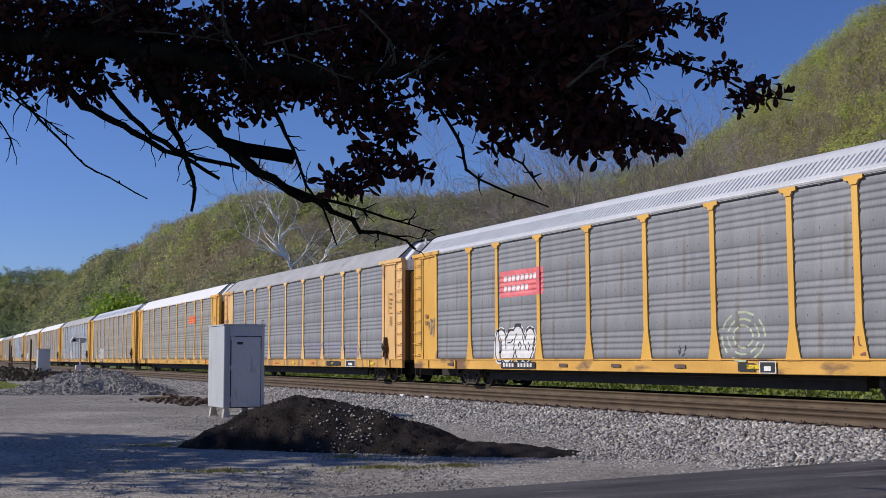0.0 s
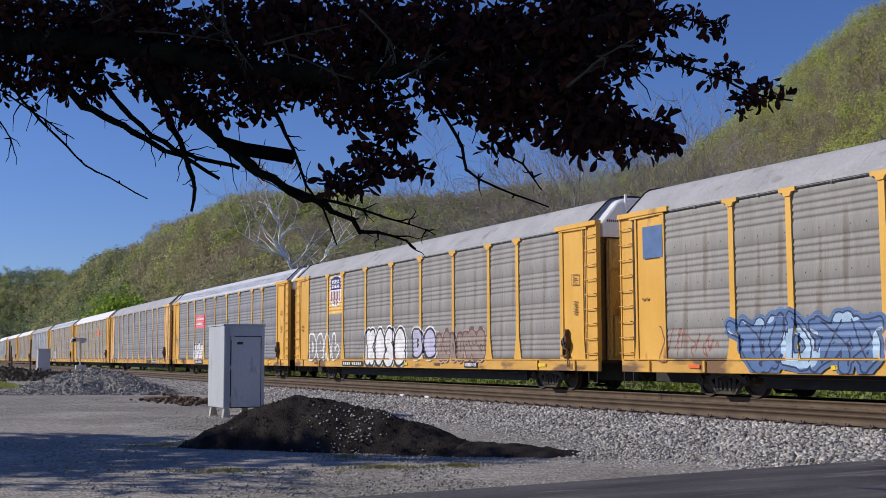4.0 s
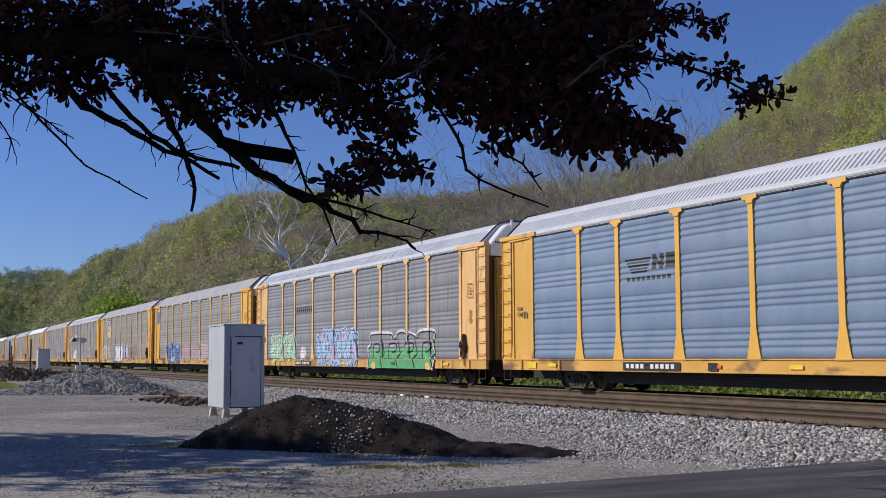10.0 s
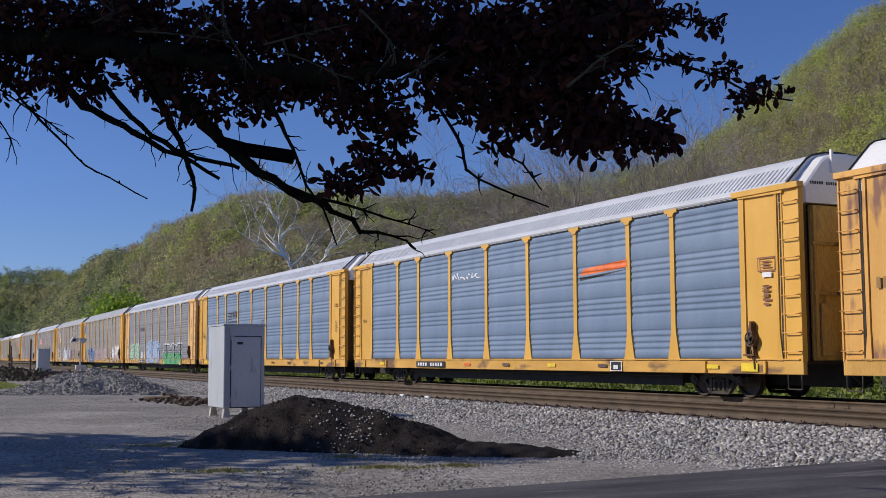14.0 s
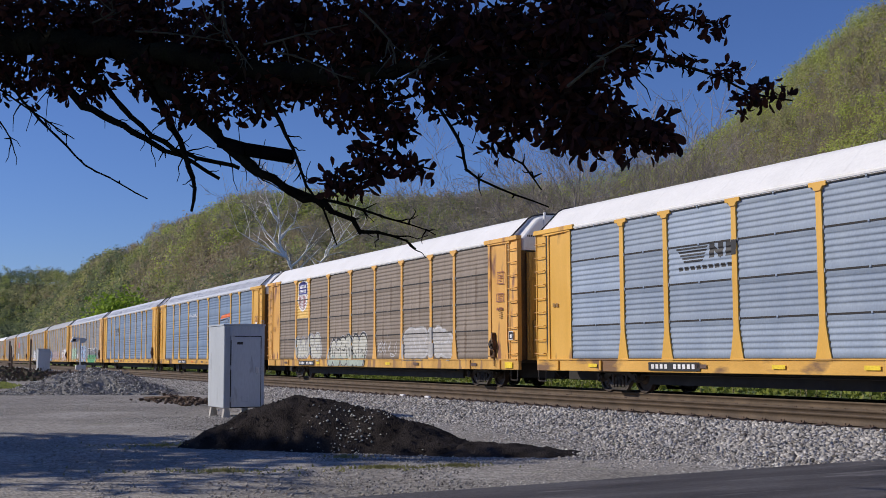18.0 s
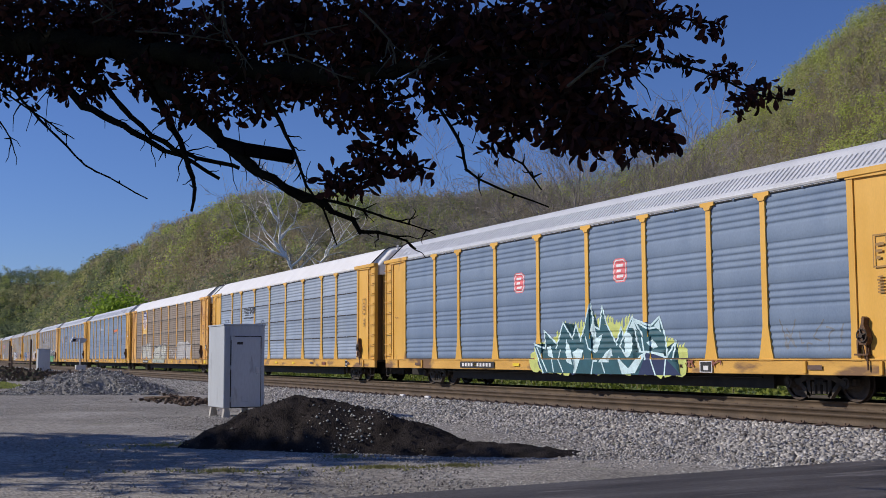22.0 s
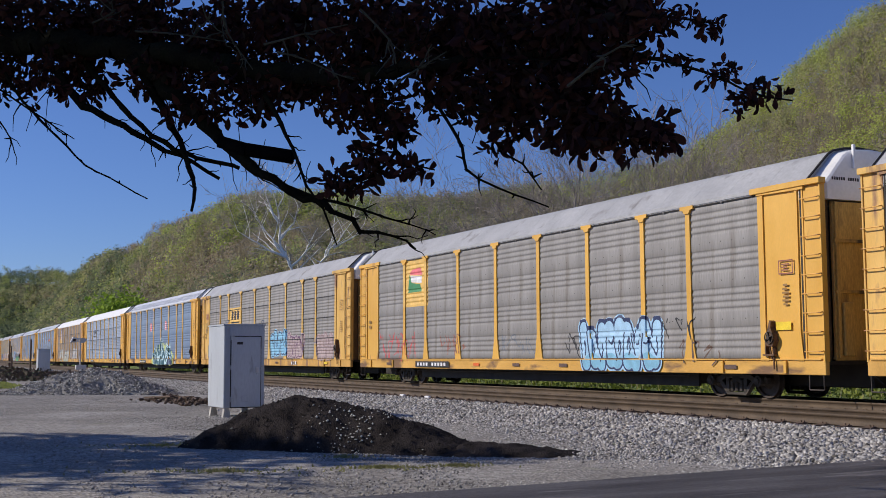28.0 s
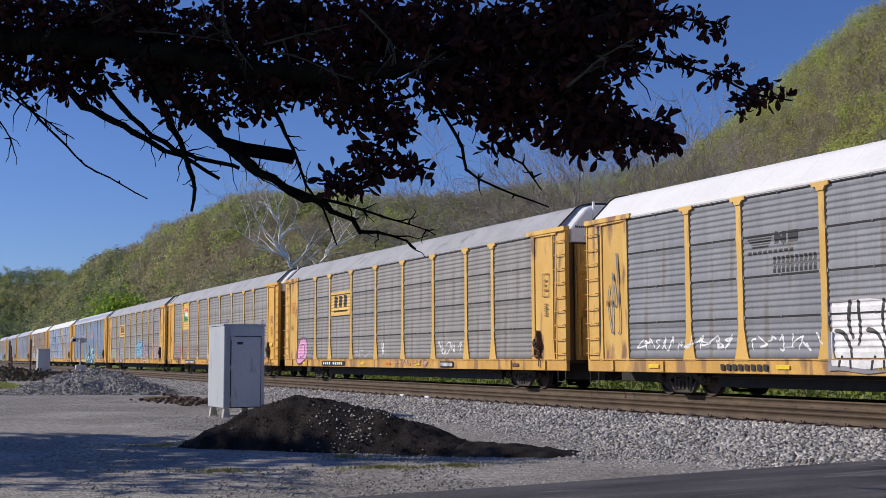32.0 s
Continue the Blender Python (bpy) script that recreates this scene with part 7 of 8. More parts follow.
            s.poly(blob(g, u0 + w * q, z0 + h * top / 2, w / 21, h * top / 2, 0.05, 14), halo, 0.2 * (i % 2))
            for d in (-0.017, 0.0, 0.017):
                s.poly(to([(q + d - 0.006, top - 0.1), (q + d + 0.006, top - 0.1), (q + d + 0.006, top + g.uniform(0.02, 0.10)), (q + d - 0.006, top + 0.03)]), halo, 0.1)
        for q, top, r in ((0.31, 0.55, 0.04), (0.60, 0.52, 0.05), (0.79, 0.70, 0.04), (0.10, 0.30, 0.05), (0.47, 0.55, 0.05)):
            s.poly(blob(g, u0 + w * q, z0 + h * top * 0.5, w * r, h * top * 0.5, 0.05, 12), line, 0.7)
        # interlocking spiked letters: left foot, left shoulder, tips, right shoulder, right foot
        letters = ((((0.09, 0), (0.01, 0.44), (0.10, 0.36), (0.09, 0.63), (0.19, 0.42), (0.24, 0.0)), fill), (((0.20, 0), (0.18, 0.36), (0.235, 0.74), (0.30, 0.50), (0.33, 0.70), (0.36, 0.46), (0.36, 0)), fill),
                   (((0.32, 0), (0.36, 0.50), (0.40, 0.72), (0.43, 0.985), (0.455, 0.66), (0.49, 0.62), (0.507, 0.94), (0.54, 0.68), (0.60, 0.40), (0.62, 0)), fill),
                   (((0.56, 0), (0.60, 0.44), (0.63, 0.64), (0.645, 0.50), (0.70, 0.765), (0.76, 0.52), (0.78, 0.2), (0.70, 0)), fill), (((0.70, 0), (0.74, 0.30), (0.70, 0.74), (0.81, 0.64), (0.86, 0.75), (0.89, 0.50), (0.90, 0.24), (0.95, 0.44), (0.93, 0.2), (0.98, 0)), fill),
                   (((0.74, 0), (0.79, 0.30), (0.88, 0.26), (0.985, 0.0)), line))
        for i, (sh, c) in enumerate(letters):
            s.poly(to(sh), c, 1.0 + 0.25 * i)
            s.stroke(to(sh[:-1] if i != 5 else sh[1:3])[0 if i in (0, 5) else 1:], 0.06, "ice", 2.6)
        for sh in (((0.30, 0.30), (0.34, 0.36), (0.375, 0.33), (0.36, 0.18), (0.33, 0.0), (0.315, 0.0), (0.33, 0.2)), ((0.425, 0.60), (0.45, 0.80), (0.47, 0.50), (0.51, 0.55), (0.49, 0.42), (0.47, 0.30), (0.445, 0.34), (0.46, 0.45)),
                   ((0.255, 0.50), (0.28, 0.38), (0.31, 0.12), (0.27, 0.16), (0.25, 0.30)), ((0.11, 0.38), (0.14, 0.40), (0.16, 0.22), (0.12, 0.25)), ((0.50, 0.20), (0.53, 0.30), (0.56, 0.36), (0.575, 0.25), (0.53, 0.22), (0.56, 0.16), (0.49, 0.16)),
                   ((0.61, 0.24), (0.68, 0.08), (0.74, 0.25), (0.79, 0.30), (0.72, 0.02), (0.64, 0.0)), ((0.68, 0.62), (0.705, 0.74), (0.73, 0.58), (0.70, 0.62)), ((0.79, 0.42), (0.82, 0.46), (0.85, 0.36), (0.82, 0.34)), ((0.83, 0.64), (0.86, 0.72), (0.865, 0.55))):
            s.poly(to(sh), "ice", 3)
        s.poly(blob(g, u0 + w * 0.672, z0 + h * 0.40, w * 0.025, h * 0.16, 0, 16), "ice", 3)
        for sh in (((0.12, 0.02), (0.04, 0.38)), ((0.17, 0.02), (0.155, 0.22)), ((0.24, 0.02), (0.20, 0.22), (0.21, 0.34)), ((0.44, 0.0), (0.455, 0.18), (0.48, 0.18)), ((0.53, 0.02), (0.51, 0.16)), ((0.40, 0.52), (0.42, 0.36), (0.46, 0.30)), ((0.645, 0.52), (0.62, 0.38), (0.66, 0.24)),
                   ((0.72, 0.48), (0.75, 0.30), (0.79, 0.30)), ((0.84, 0.0), (0.81, 0.22)), ((0.89, 0.0), (0.90, 0.22), (0.83, 0.28)), ((0.72, 0.70), (0.80, 0.60), (0.85, 0.62))):
            s.stroke(to(sh), 0.055, "ice", 3.2)
        label = "large teal and navy graffiti with pale blue edges and lime halo"
    else:
        name = "marking"
        if style == "logo_red":
            s.rect(u0, u1, z0, z1, "soft_red", 0)
            for i, (a, b) in enumerate(((0.58, 0.80), (0.20, 0.42))):
                q = u0 + 0.10 * w
                while q < u1 - (0.15 + 0.25 * i) * w:
                    e = q + g.uniform(0.05, 0.08) * w
                    s.rect(q, e, z0 + a * h, z0 + b * h, "white", 1)
                    q = e + 0.03 * w
            label = "red emblem board with white bars"
        elif style == "shield_board":
            s.rect(u0 + 0.1, u1 - 0.1, z0, z1 - 0.05, "board", 0)
            sw, sc = w * 0.34, z0 + h * 0.58
            outline = [(-1, 0.78), (-0.72, 0.86), (-0.35, 0.80), (0, 0.98), (0.35, 0.80), (0.72, 0.86), (1, 0.78), (0.92, 0.4), (1, 0), (0.95, -0.45), (0.6, -0.85), (0, -1), (-0.6, -0.85), (-0.95, -0.45), (-1, 0), (-0.92, 0.4)]
            hh = h * 0.40
            s.poly([(cu + x * sw * 1.07, sc + z * hh * 1.05) for x, z in outline], "white", 1)
            top = [(-0.95, 0.76), (-0.7, 0.82), (-0.35, 0.76), (0, 0.93), (0.35, 0.76), (0.7, 0.82), (0.95, 0.76), (0.88, 0.4), (0.94, 0.08), (-0.94, 0.08), (-0.88, 0.4)]
            s.poly([(cu + x * sw, sc + z * hh) for x, z in top], "deep_blue", 2)
            for z in (0.48, 0.18):
                for i in range(5):
                    s.rect(cu + sw * (-0.72 + 0.3 * i), cu + sw * (-0.52 + 0.3 * i), sc + hh * z, sc + hh * (z + 0.2), "white", 3)
            for i in range(6):
                q = -0.85 + 0.3 * i
                s.rect(cu + sw * q, cu + sw * (q + 0.15), sc - hh * (0.92 - 0.42 * abs(q + 0.075) ** 1.5), sc, "maroon", 2)
            label = "yellow board with a blue, white and red striped shield"
        elif style == "plate":
            s.rect(u0, u1, z0, z1, "black", 0)
            q = u0 + 0.06 * w
            i = 0
            while q < u1 - 0.09 * w:
                if i != 4 or w < 1.5:
                    s.rect(q, q + 0.055 * w, z0 + 0.05, z1 - 0.05, "white", 1)
                q += 0.088 * w
                i += 1
            label = "black stencil strip with white bars"
        elif style == "tag":
            s.rect(u0, u1, z0, z1, "white", 0)
            s.rect(u0 + 0.07 * w, u1 - 0.07 * w, z0 + 0.07 * h, z1 - 0.07 * h, "black", 1)
            s.rect(u0 + 0.3 * w, u1 - 0.3 * w, z0 + 0.2 * h, z1 - 0.4 * h, "white", 2)
            label = "black and white square placard"
        elif style == "mark":
            s.rect(u0, u1, z0, z1, opt[0], 0)
            label = opt[0].replace("_", " ") + " stencilled patch"
        elif style == "frame_mark":
            for a, b, c, d in ((u0, u1, z0, z0 + 0.03), (u0, u1, z1 - 0.03, z1), (u0, u0 + 0.03, z0, z1), (u1 - 0.03, u1, z0, z1)):
                s.rect(a, b, c, d, opt[0], 0)
            for i in range(3):
                s.rect(u0 + 0.2 * w, u0 + g.uniform(0.5, 0.85) * w, z0 + h * (0.25 + 0.2 * i), z0 + h * (0.34 + 0.2 * i), opt[0], 0)
            label = "boxed stencil bars"
        elif style == "bars":
            c, n = opt
            rows_n = 2 if n > 8 else 1
            if h > w:
                for i in range(n):
                    s.rect(u0 + g.uniform(0, 0.2) * w, u1 - g.uniform(0, 0.3) * w, z0 + h * (i + 0.2) / n, z0 + h * (i + 0.75) / n, c, 0)
            else:
                for r in range(rows_n):
                    for i in range(n):
                        s.rect(u0 + w * (i + 0.1) / n, u0 + w * (i + 0.75) / n, z0 + h * (r + 0.1) / rows_n, z0 + h * (r + 0.85) / rows_n, c, 0)
            label = c.replace("_", " ") + " stencil bars"
        elif style == "horse":
            c = opt[0]
            for i in range(5):
                s.poly([(u0 + w * (0.02 + 0.03 * i), z1 - h * (0.08 + 0.13 * i)), (u0 + w * (0.55 - 0.02 * i), z1 - h * (0.08 + 0.13 * i)), (u0 + w * (0.53 - 0.02 * i), z1 - h * (0.16 + 0.13 * i)), (u0 + w * (0.02 + 0.03 * i), z1 - h * (0.16 + 0.13 * i))], c, 0)
            for a, b in ((0.56, 0.64), (0.70, 0.78), (0.82, 1.0)):
                s.poly([(u0 + w * a, z0 + h * 0.42), (u0 + w * b, z0 + h * 0.42), (u0 + w * (b + 0.02), z1), (u0 + w * (a + 0.02), z1)], c, 0.3)
            s.stroke([(u0 + w * 0.6, z1 - 0.03), (u0 + w * 0.75, z0 + h * 0.45)], 0.10, c, 0.5)
            for i in range(9):
                s.rect(u0 + w * (0.05 + 0.1 * i), u0 + w * (0.12 + 0.1 * i), z0, z0 + h * 0.16, c, 0)
            label = "black striped railway emblem"
        elif style == "swoosh":
            s.poly([(u0, z0 + 0.32 * h), (u0 + 0.1 * w, z0 + 0.75 * h), (u1, z1), (u1 + 0.02 * w, z0 + 0.55 * h)], opt[0], 0)
            s.poly([(u0, z0), (u0, z0 + 0.2 * h), (u1, z0 + 0.45 * h), (u1 - 0.05 * w, z0 + 0.38 * h)], "black", 0)
            label = "orange slanted emblem over a black line"
        elif style == "octagon":
            for f, c, ly in ((1.0, "soft_red", 0), (0.9, "white", 1), (0.8, "soft_red", 2)):
                s.poly([(cu + w / 2 * f * x, cz + h / 2 * f * z) for x, z in ((-1, -0.7), (-0.6, -1), (0.6, -1), (1, -0.7), (1, 0.7), (0.6, 1), (-0.6, 1), (-1, 0.7))], c, ly)
            for i in range(3):
                s.rect(u0 + 0.28 * w, u0 + (0.75 if i != 1 else 0.6) * w, z0 + h * (0.2 + 0.22 * i), z0 + h * (0.32 + 0.22 * i), "white", 3)
            label = "red eight-sided emblem with white bars"
        elif style == "board":
            s.rect(u0, u1, z0, z1, "board", 0)
            for i in range(3):
                q = u0 + w * (0.17 + 0.23 * i)
                s.poly([(q, z0 + 0.36 * h), (q + 0.15 * w, z0 + 0.32 * h), (q + 0.18 * w, z0 + 0.80 * h), (q + 0.03 * w, z0 + 0.84 * h)], "black", 1)
            s.rect(u0 + 0.16 * w, u0 + 0.82 * w, z0 + 0.14 * h, z0 + 0.22 * h, "black", 1)
            label = "yellow emblem board with dark shapes and a dark line"
        elif style == "flag_board":
            s.rect(u0, u1, z0, z1, "board", 0)
            s.poly([(u0 + 0.2 * w, z0 + 0.3 * h), (u0 + 0.75 * w, z0 + 0.3 * h), (u0 + 0.7 * w, z0 + 0.45 * h), (u0 + 0.35 * w, z0 + 0.5 * h), (u0 + 0.25 * w, z0 + 0.7 * h)], "flag_green", 1)
            s.poly([(u0 + 0.3 * w, z0 + 0.52 * h), (u0 + 0.75 * w, z0 + 0.47 * h), (u0 + 0.75 * w, z0 + 0.62 * h), (u0 + 0.3 * w, z0 + 0.66 * h)], "white", 1)
            s.poly([(u0 + 0.25 * w, z0 + 0.68 * h), (u0 + 0.78 * w, z0 + 0.64 * h), (u0 + 0.7 * w, z0 + 0.80 * h), (u0 + 0.35 * w, z0 + 0.78 * h)], "soft_red", 1)
            label = "yellow board with a green, white and red emblem"
    ob = s.lay(car, name, label)
    return tagged(ob, kind="stuff") if style in ("rings", "bars", "plate", "frame_mark", "horse", "blockpiece") else ob


# car, style, from and to along the car, from and to in height, colours
MARKS = (
    (0, 'logo_red', 6.88, 9.72, 3, 3.88), (0, 'lobes', 6.65, 9.09, 0.92, 2.04, 4, 'white', 'black', 'white', None), (0, 'rings', 18.23, 19.79, 0.9, 2.09, 'pale_lime'),
    (0, 'scribble', 9.79, 12.04, 1.14, 1.7, 'slate'), (0, 'scribble', 16.37, 16.98, 0.89, 1.33, 'black'), (0, 'scribble', 22.49, 22.88, 1.02, 1.5, 'rust'),
    (0, 'scribble', 1.27, 2.02, 1.71, 2.56, 'slate'), (0, 'plate', 7.03, 9.25, 0.65, 0.87), (0, 'mark', 18.86, 19.46, 0.66, 0.86, 'black'),
    (0, 'tag', 19.61, 20.19, 0.62, 0.9), (-1, 'scribble', 15.38, 20.14, 1.05, 1.9, 'violet'), (-1, 'scribble', 20.51, 22.93, 0.97, 1.72, 'violet'),
    (-1, 'mark', 18.66, 20.52, 0.66, 0.86, 'black'), (-1, 'tag', 21.16, 22.4, 0.62, 0.9), (-2, 'mark', 18.77, 20.98, 3.36, 3.86, 'orange'),
    (1, 'shield_board', 4.71, 6.69, 3.02, 4.84), (1, 'throw', 2.05, 6.15, 0.86, 2.15, 'DeAL', None, 'white', 'white', 0.42),
    (1, 'throw', 9.45, 13.6, 0.66, 2.2, 'KoSe', 'white', 'black', 'white', 0.50), (1, 'scribble', 13.11, 14.01, 1.02, 1.85, 'skyblue'),
    (1, 'throw', 14.35, 16.4, 1.02, 2.08, 'De', 'pale_violet', 'black', 'white', 0.34), (1, 'lobes', 16.6, 20.4, 0.95, 1.92, 7, 'rust_grey', 'dark_rust', 'dusty_pink', None),
    (1, 'scribble', 8.41, 9.31, 1.25, 1.98, 'slate'), (1, 'scribble', 16.25, 16.85, 1.75, 2.03, 'white'), (1, 'plate', 6.74, 9.23, 0.65, 0.87),
    (1, 'plate', 18.91, 19.89, 0.65, 0.87), (2, 'tangle', 4.6, 9.2, 0.66, 2.0, 5, 'blue', 'navy', 'blue', 'pale_blue'),
    (2, 'lobes', 9.6, 15.1, 0.95, 1.9, 10, 'faded_pink', 'dusty_plum', 'pale_pink', None), (2, 'lobes', 15.3, 17.2, 0.95, 1.85, 4, 'faded_pink', 'pale_pink', 'pale_pink', None),
    (2, 'scribble', 17.93, 19.82, 1.02, 1.81, 'rust'), (2, 'scribble', 19.8, 20.5, 1.1, 1.7, 'white'),
    (2, 'throw', 20.95, 22.5, 0.85, 1.85, 'RP', 'white', 'plum', 'white', 0.26), (2, 'lobes', 22.85, 25.45, 0.95, 2.25, 6, 'white', 'pale_grey', 'pale_pink', 'pale_pink'),
    (2, 'mark', 1.1, 1.98, 3.67, 4.54, 'blue'), (2, 'scribble', 1.8, 4.33, 0.85, 1.8, 'rust'), (2, 'scribble', 20.48, 24.16, 0.65, 0.92, 'white'),
    (2, 'plate', 18.56, 19.71, 0.65, 0.87), (3, 'tangle', 2.8, 6.7, 1.0, 2.12, 5, 'mint', 'dark_green', 'mint', 'pale_lime'), (3, 'lobes', 7.67, 8.3, 1.0, 1.5, 2, 'white', 'pale_grey', 'pale_grey', None),
    (3, 'tangle', 10.15, 15.25, 0.64, 2.3, 7, 'pale_blue', 'navy', 'pale_blue', 'pale_violet'), (3, 'bars', 6.9, 9.34, 3.19, 3.57, 'black', 8), (3, 'plate', 6.87, 9.3, 0.65, 0.87),
    (3, 'blockpiece', 16.62, 23.24, 0.58, 1.48, 'green', 'black'),
    (3, 'scribble', 1.01, 1.51, 1.12, 1.6, 'white'), (3, 'bars', 1.36, 1.75, 1.84, 2.16, 'black', 2), (4, 'horse', 7.01, 9.3, 3.09, 3.78, 'black'),
    (4, 'plate', 6.95, 9.49, 0.65, 0.87), (4, 'mark', 10.62, 10.98, 0.66, 0.86, 'black'), (4, 'bars', 19.15, 19.69, 0.66, 0.86, 'rust', 3),
    (4, 'bars', 1.37, 1.65, 2.25, 2.52, 'black', 3), (4, 'mark', 1.7, 2.22, 0.66, 0.86, 'bright_yellow'), (5, 'swoosh', 18.18, 20.67, 3.26, 3.74, 'orange'),
    (5, 'plate', 6.58, 9.08, 0.65, 0.87), (5, 'tag', 19.81, 20.38, 0.62, 0.9), (5, 'mark', 25.37, 25.95, 0.66, 0.86, 'bright_yellow'),
    (5, 'scribble', 9.47, 11.78, 3.77, 4.04, 'white'), (5, 'frame_mark', 26.03, 26.64, 3.01, 3.35, 'rust'), (5, 'mark', 26.18, 26.5, 2.87, 2.99, 'white'),
    (5, 'bars', 26.18, 26.48, 2.19, 2.71, 'rust', 5), (6, 'shield_board', 4.68, 6.64, 2.97, 4.89), (6, 'lobes', 4.7, 8.3, 1.05, 2.05, 5, 'bone', 'slate_grey', 'pale_grey', None),
    (6, 'lobes', 9.6, 14.0, 0.66, 1.98, 6, 'bone', 'black', 'pale_grey', 'mint_grey'), (6, 'scribble', 15.32, 16.42, 1.1, 1.69, 'pale_grey'),
    (6, 'scribble', 16.48, 17.52, 1.07, 1.67, 'pale_grey'), (6, 'lobes', 18.23, 20.15, 1.1, 2.0, 2, 'chalk', 'pale_grey', 'chalk', None), (6, 'lobes', 20.35, 22.35, 1.1, 2.02, 3, 'chalk', 'pale_grey', 'chalk', None), (6, 'plate', 5.26, 7.54, 0.65, 0.87),
    (6, 'frame_mark', 26.06, 26.54, 3.46, 3.88, 'rust'), (6, 'frame_mark', 26, 26.51, 2.87, 3.15, 'rust'), (6, 'bars', 25.99, 26.45, 2.57, 2.7, 'rust', 3),
    (6, 'mark', 26.57, 27.08, 0.66, 0.86, 'bright_yellow'), (6, 'tag', 26.83, 27.14, 1.59, 1.87), (7, 'horse', 7.11, 9.51, 3.23, 3.87, 'black'),
    (7, 'plate', 5.9, 8.06, 0.65, 0.87), (7, 'bars', 20.86, 21.42, 0.66, 0.86, 'rust', 3), (7, 'tag', 24.04, 24.27, 0.62, 0.9), (8, 'octagon', 10.72, 11.4, 3.1, 3.76),
    (8, 'octagon', 16.45, 17.12, 3.11, 3.79), (8, 'bigpiece', 11.93, 19.68, 0.53, 2.6, 'teal', 'navy', 'lime'), (8, 'plate', 6.87, 9.41, 0.65, 0.87),
    (8, 'tag', 20.3, 20.79, 0.62, 0.9), (8, 'scribble', 23.11, 25.12, 1.12, 1.87, 'slate'), (8, 'scribble', 19.73, 20.07, 0.74, 0.98, 'rust'),
    (8, 'scribble', 20.74, 21.12, 0.75, 1.03, 'rust'), (9, 'board', 6.81, 9.48, 2.92, 3.99), (9, 'lobes', 1.95, 4.15, 1.05, 1.89, 4, 'lime_grey', 'slate_grey', 'lime_grey', None),
    (9, 'lobes', 6.95, 9.2, 1.0, 1.85, 4, 'slate_grey', 'pale_grey', 'slate_grey', None), (9, 'lobes', 15.5, 18.15, 1.18, 2.38, 5, 'skyblue', 'navy', 'skyblue', None),
    (9, 'lobes', 18.3, 20.85, 1.07, 2.2, 6, 'faded_pink', 'plum', 'pale_pink', None), (9, 'scribble', 20.86, 22.66, 1.39, 2.05, 'slate_grey'),
    (9, 'lobes', 22.95, 25.0, 1.0, 2.1, 5, 'faded_pink', 'dusty_plum', 'faded_pink', None), (9, 'plate', 6.13, 8.64, 0.65, 0.87), (9, 'bars', 19.04, 20, 0.66, 0.86, 'white', 3),
    (9, 'scribble', 1.16, 1.7, 2.35, 3.38, 'black'), (9, 'bars', 1.25, 1.86, 3.42, 3.93, 'rust', 4), (10, 'flag_board', 4.57, 6.87, 2.99, 4.87),
    (10, 'scribble', 1.94, 5.93, 0.86, 2.06, 'red'), (10, 'scribble', 7.95, 10.0, 1.1, 1.84, 'rust'),
    (10, 'lobes', 17.6, 21.5, 0.64, 2.06, 9, 'sprayed_blue', 'navy', 'sprayed_blue', 'skyblue'), (10, 'scribble', 16.48, 17.58, 0.98, 1.76, 'black'),
    (10, 'scribble', 21.5, 22.92, 1.45, 2.04, 'black'), (10, 'scribble', 22.27, 23.84, 0.78, 1.47, 'dark_rust'), (10, 'plate', 5.82, 8.75, 0.65, 0.87),
    (10, 'scribble', 12.73, 14.78, 1.06, 1.79, 'slate'), (10, 'frame_mark', 26.06, 26.53, 2.9, 3.23, 'rust'), (10, 'mark', 25.92, 26.42, 1.62, 1.81, 'bright_yellow'),
    (11, 'board', 6.76, 9.4, 2.93, 4.01), (11, 'ringblob', 2.01, 3.45, 0.68, 2.01, 'pink', 'plum'), (11, 'scribble', 3.45, 4.25, 1.13, 1.61, 'black'),
    (11, 'scribble', 18.48, 20.5, 1.08, 1.61, 'white'), (11, 'scribble', 12.85, 13.14, 1.07, 1.67, 'white'), (11, 'scribble', 9.88, 11.82, 1.03, 1.33, 'pale_grey'),
    (11, 'plate', 18.63, 19.75, 0.65, 0.87), (11, 'plate', 5.74, 8.71, 0.65, 0.87), (11, 'scribble', 14.27, 17.57, 0.7, 0.93, 'dusty_pink'),
    (11, 'frame_mark', 1.12, 1.75, 3.28, 3.77, 'orange'), (12, 'horse', 6.9, 8.65, 3.43, 3.91, 'black'), (12, 'bars', 7.82, 9.26, 2.93, 3.37, 'black', 10),
    (12, 'scribble', 2.44, 4.42, 1.16, 1.55, 'white'), (12, 'scribble', 4.53, 6.39, 1.18, 1.57, 'white'), (12, 'scribble', 7, 9.3, 1.13, 1.57, 'white'),
    (12, 'slab', 9.52, 13.2, 0.68, 2.3, 4, 'white', 'black', 'slate_grey'), (12, 'bars', 5.91, 7.65, 0.66, 0.86, 'black', 8),
    (12, 'scribble', 1.12, 1.67, 1.52, 4.09, 'slate'),
)
for i, row in enumerate(MARKS):
    mark_car(TRAIN[row[0]], row, 900 + i)

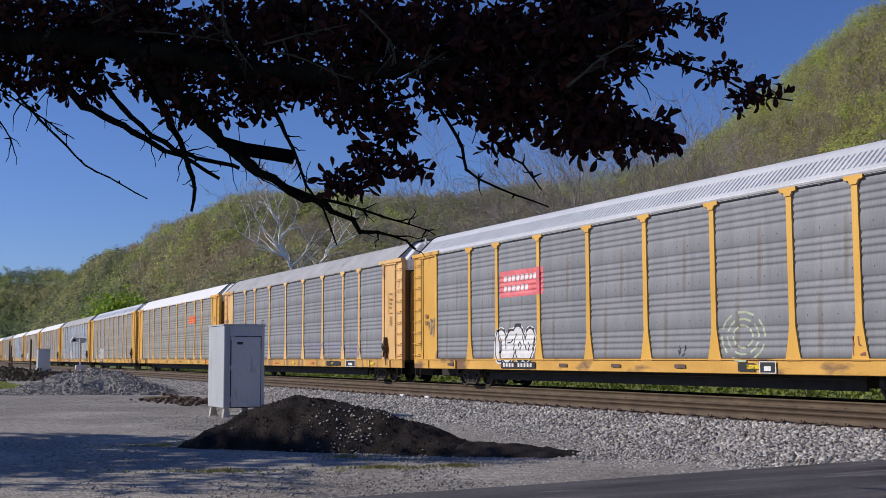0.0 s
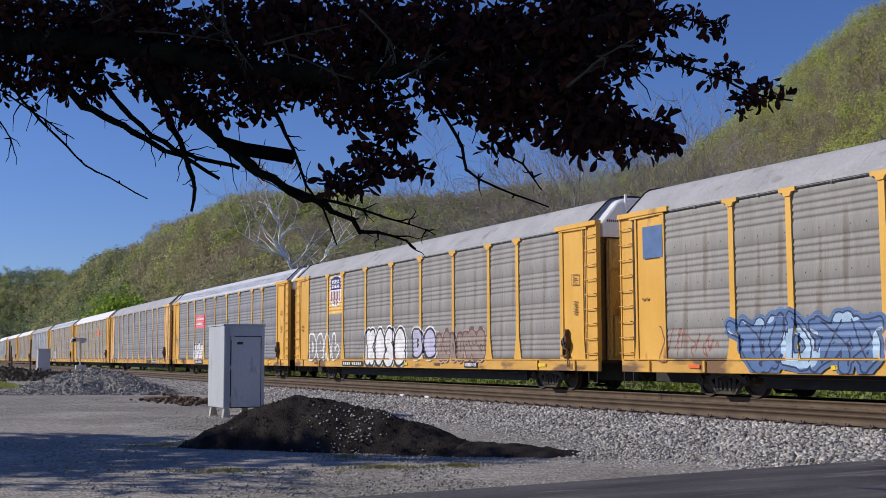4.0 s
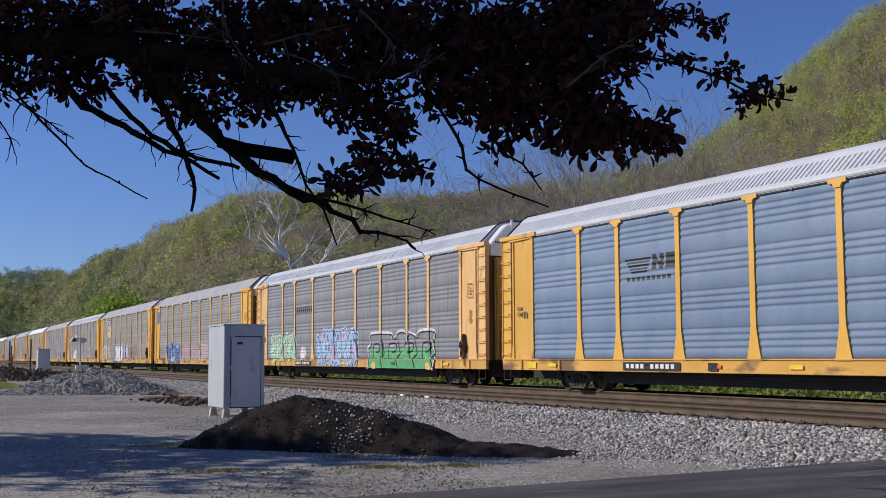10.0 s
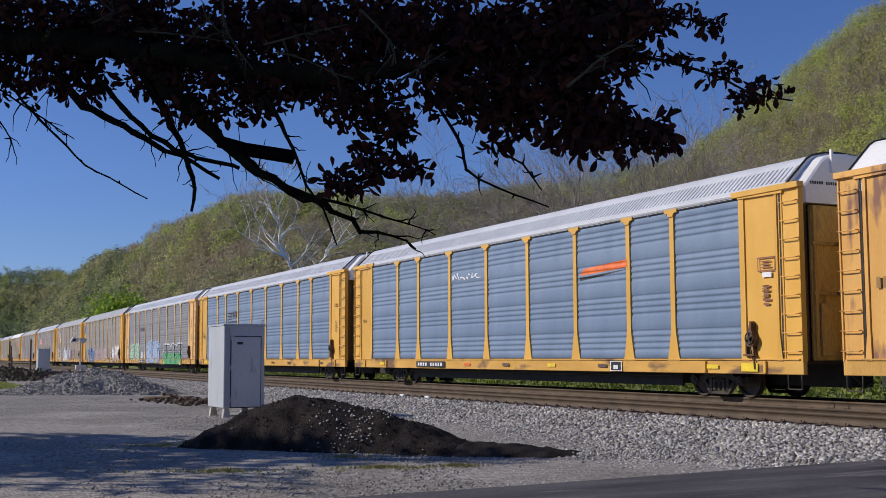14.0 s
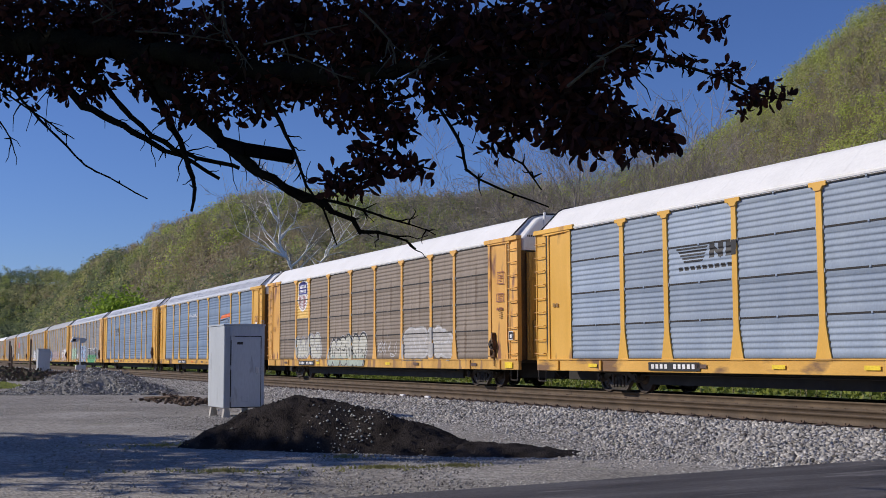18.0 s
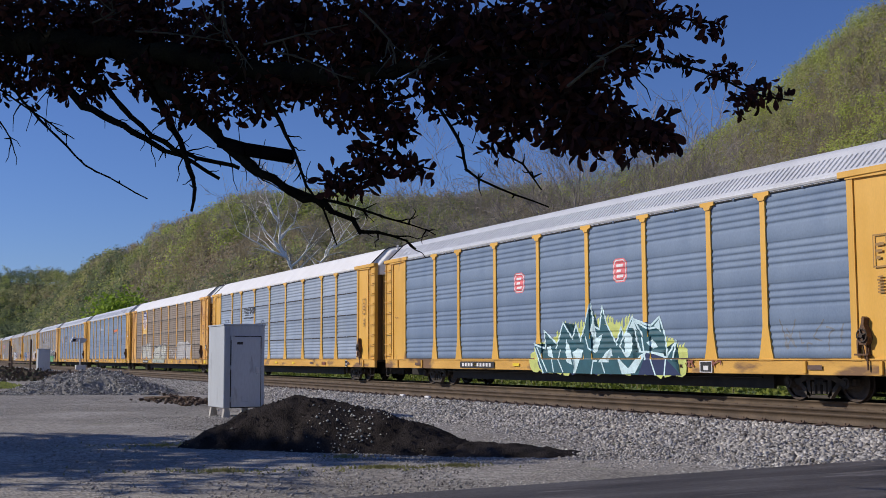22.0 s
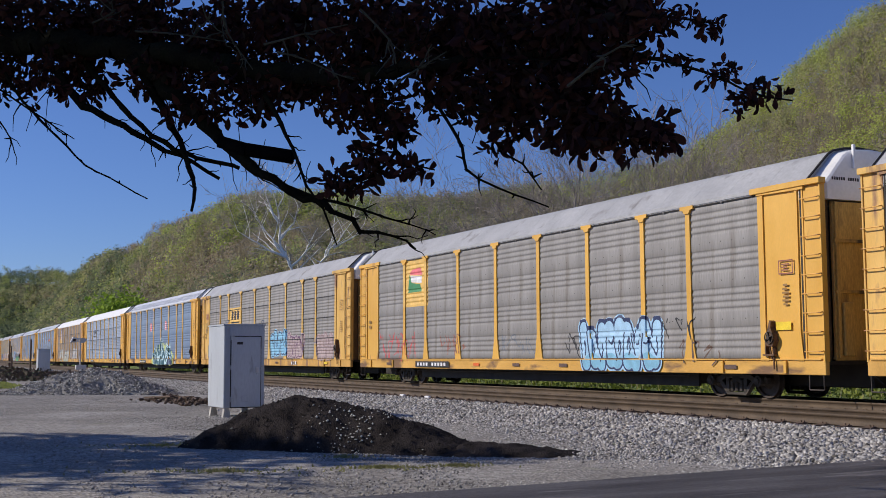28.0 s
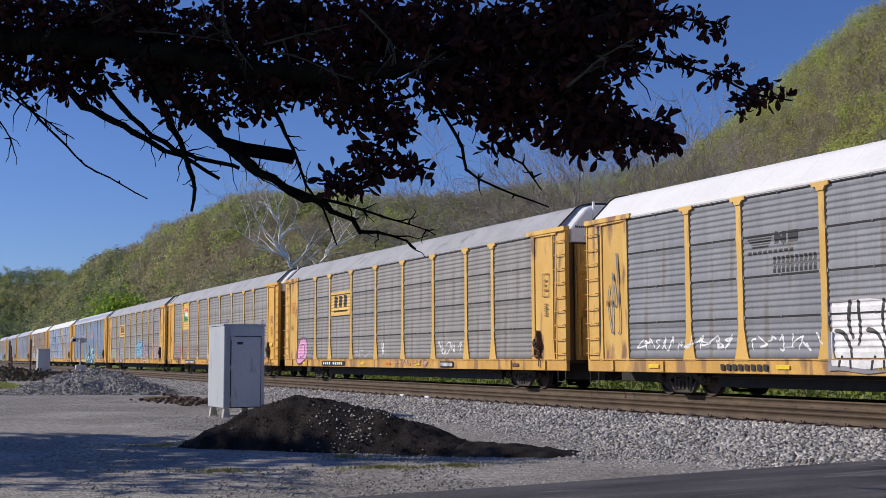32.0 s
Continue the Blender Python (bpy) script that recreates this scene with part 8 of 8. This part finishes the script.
# the same small stencils and reflectors on every car
for k, car in TRAIN.items():
    g = random.Random(500 + k)
    for u in (3.2, 8.1, 10.9, 13.7, 16.6, 19.4, 24.3):
        s = Sheet()
        c = "bright_yellow" if g.random() < 0.5 else "orange" if g.random() < 0.3 else "dark_rust"
        s.rect(u - 0.22, u + 0.22, 0.72, 0.82, c, 0)
        s.lay(car, "reflector")
    if k in (-3, -4, -5, -6, -7, -8, 13):
        mark_car(car, (k, "lobes", 6.0 + 2 * (k % 3), 9.0 + 2 * (k % 3), 1.0, 2.0, 4, g.choice(("white", "pale_grey", "mint")), "slate", "pale_grey", None), 700 + k)
        mark_car(car, (k, "plate", 6.9, 9.1, 0.65, 0.87), 720 + k)

for nm, x, y, z, c, lab in MARKER_ROWS:
    bm = box(bmesh.new(), -0.13, 0.13, -0.05, 0.05, 0, 0.07, 0.02)
    ob = part(nm, bm, paint(c), None)
    ob.matrix_basis = pose(x, y, z, 0, 0, 4)
    tagged(ob, lab, "marker")

# stencils on the end sheets of every car
for k, car in TRAIN.items():
    g = random.Random(560 + k)
    if k not in (5, 6, 10):
        mark_car(car, (k, "frame_mark", 26.08, 26.46, 3.0 + g.uniform(-0.2, 0.4), 3.45 + g.uniform(0, 0.2), "stencil"), 760 + k)
    mark_car(car, (k, "bars", 26.16, 26.40, 2.15 + g.uniform(0, 0.2), 2.7, "stencil", 6), 790 + k)
    mark_car(car, (k, "bars", 1.0, 1.35, 2.2 + g.uniform(0, 0.4), 2.42 + g.uniform(0.2, 0.3), "stencil", 2), 820 + k)

# ---- what moves ----
def travel(t):
    """Metres the train has rolled by t seconds; it slows a little on the way."""
    u = t / 32.0
    return 346.669 * u - 6.922 * u ** 2 - 13.895 * u ** 3 + 5.057 * u ** 4


def car_pose(k, t):
    x = -40.683 + PITCH * k + HALF - travel(t)
    return pose(x, TRAIN_Y + arc(x), 0, 0, 0, heading(x))


def motions():
    for k, car in TRAIN.items():
        walk(car, [(t, car_pose(k, t)) for t in range(33)])
    # the outer spray of the bough stirs in a light wind
    tip = bpy.data.objects["leafy_tip"]
    walk(tip, [(t, pose(0.004 * math.sin(t * 1.1), 0.008 * math.sin(t * 0.9 - 1.4), 0.006 * math.sin(t * 1.3 + 1.0))) for t in range(33)])
    # wheels turn while their car rolls past
    for k, wheel in WHEELS:
        if 0 <= k <= 12:
            when = [t / 30 for t in range(0, 961) if -62 < car_pose(k, t / 30).translation.x < 8]
            if not when:
                continue
            base = wheel.matrix_basis.copy()
            turns = [(t, base @ Matrix.Rotation(-(travel(t) - travel(when[0])) / 0.42 if base.col[0][0] > 0 else (travel(t) - travel(when[0])) / 0.42, 4, "Y")) for t in when]
            walk(wheel, ([(0, turns[0][1])] if when[0] > 0 else []) + turns + ([(32, turns[-1][1])] if when[-1] < 32 else []))


motions()
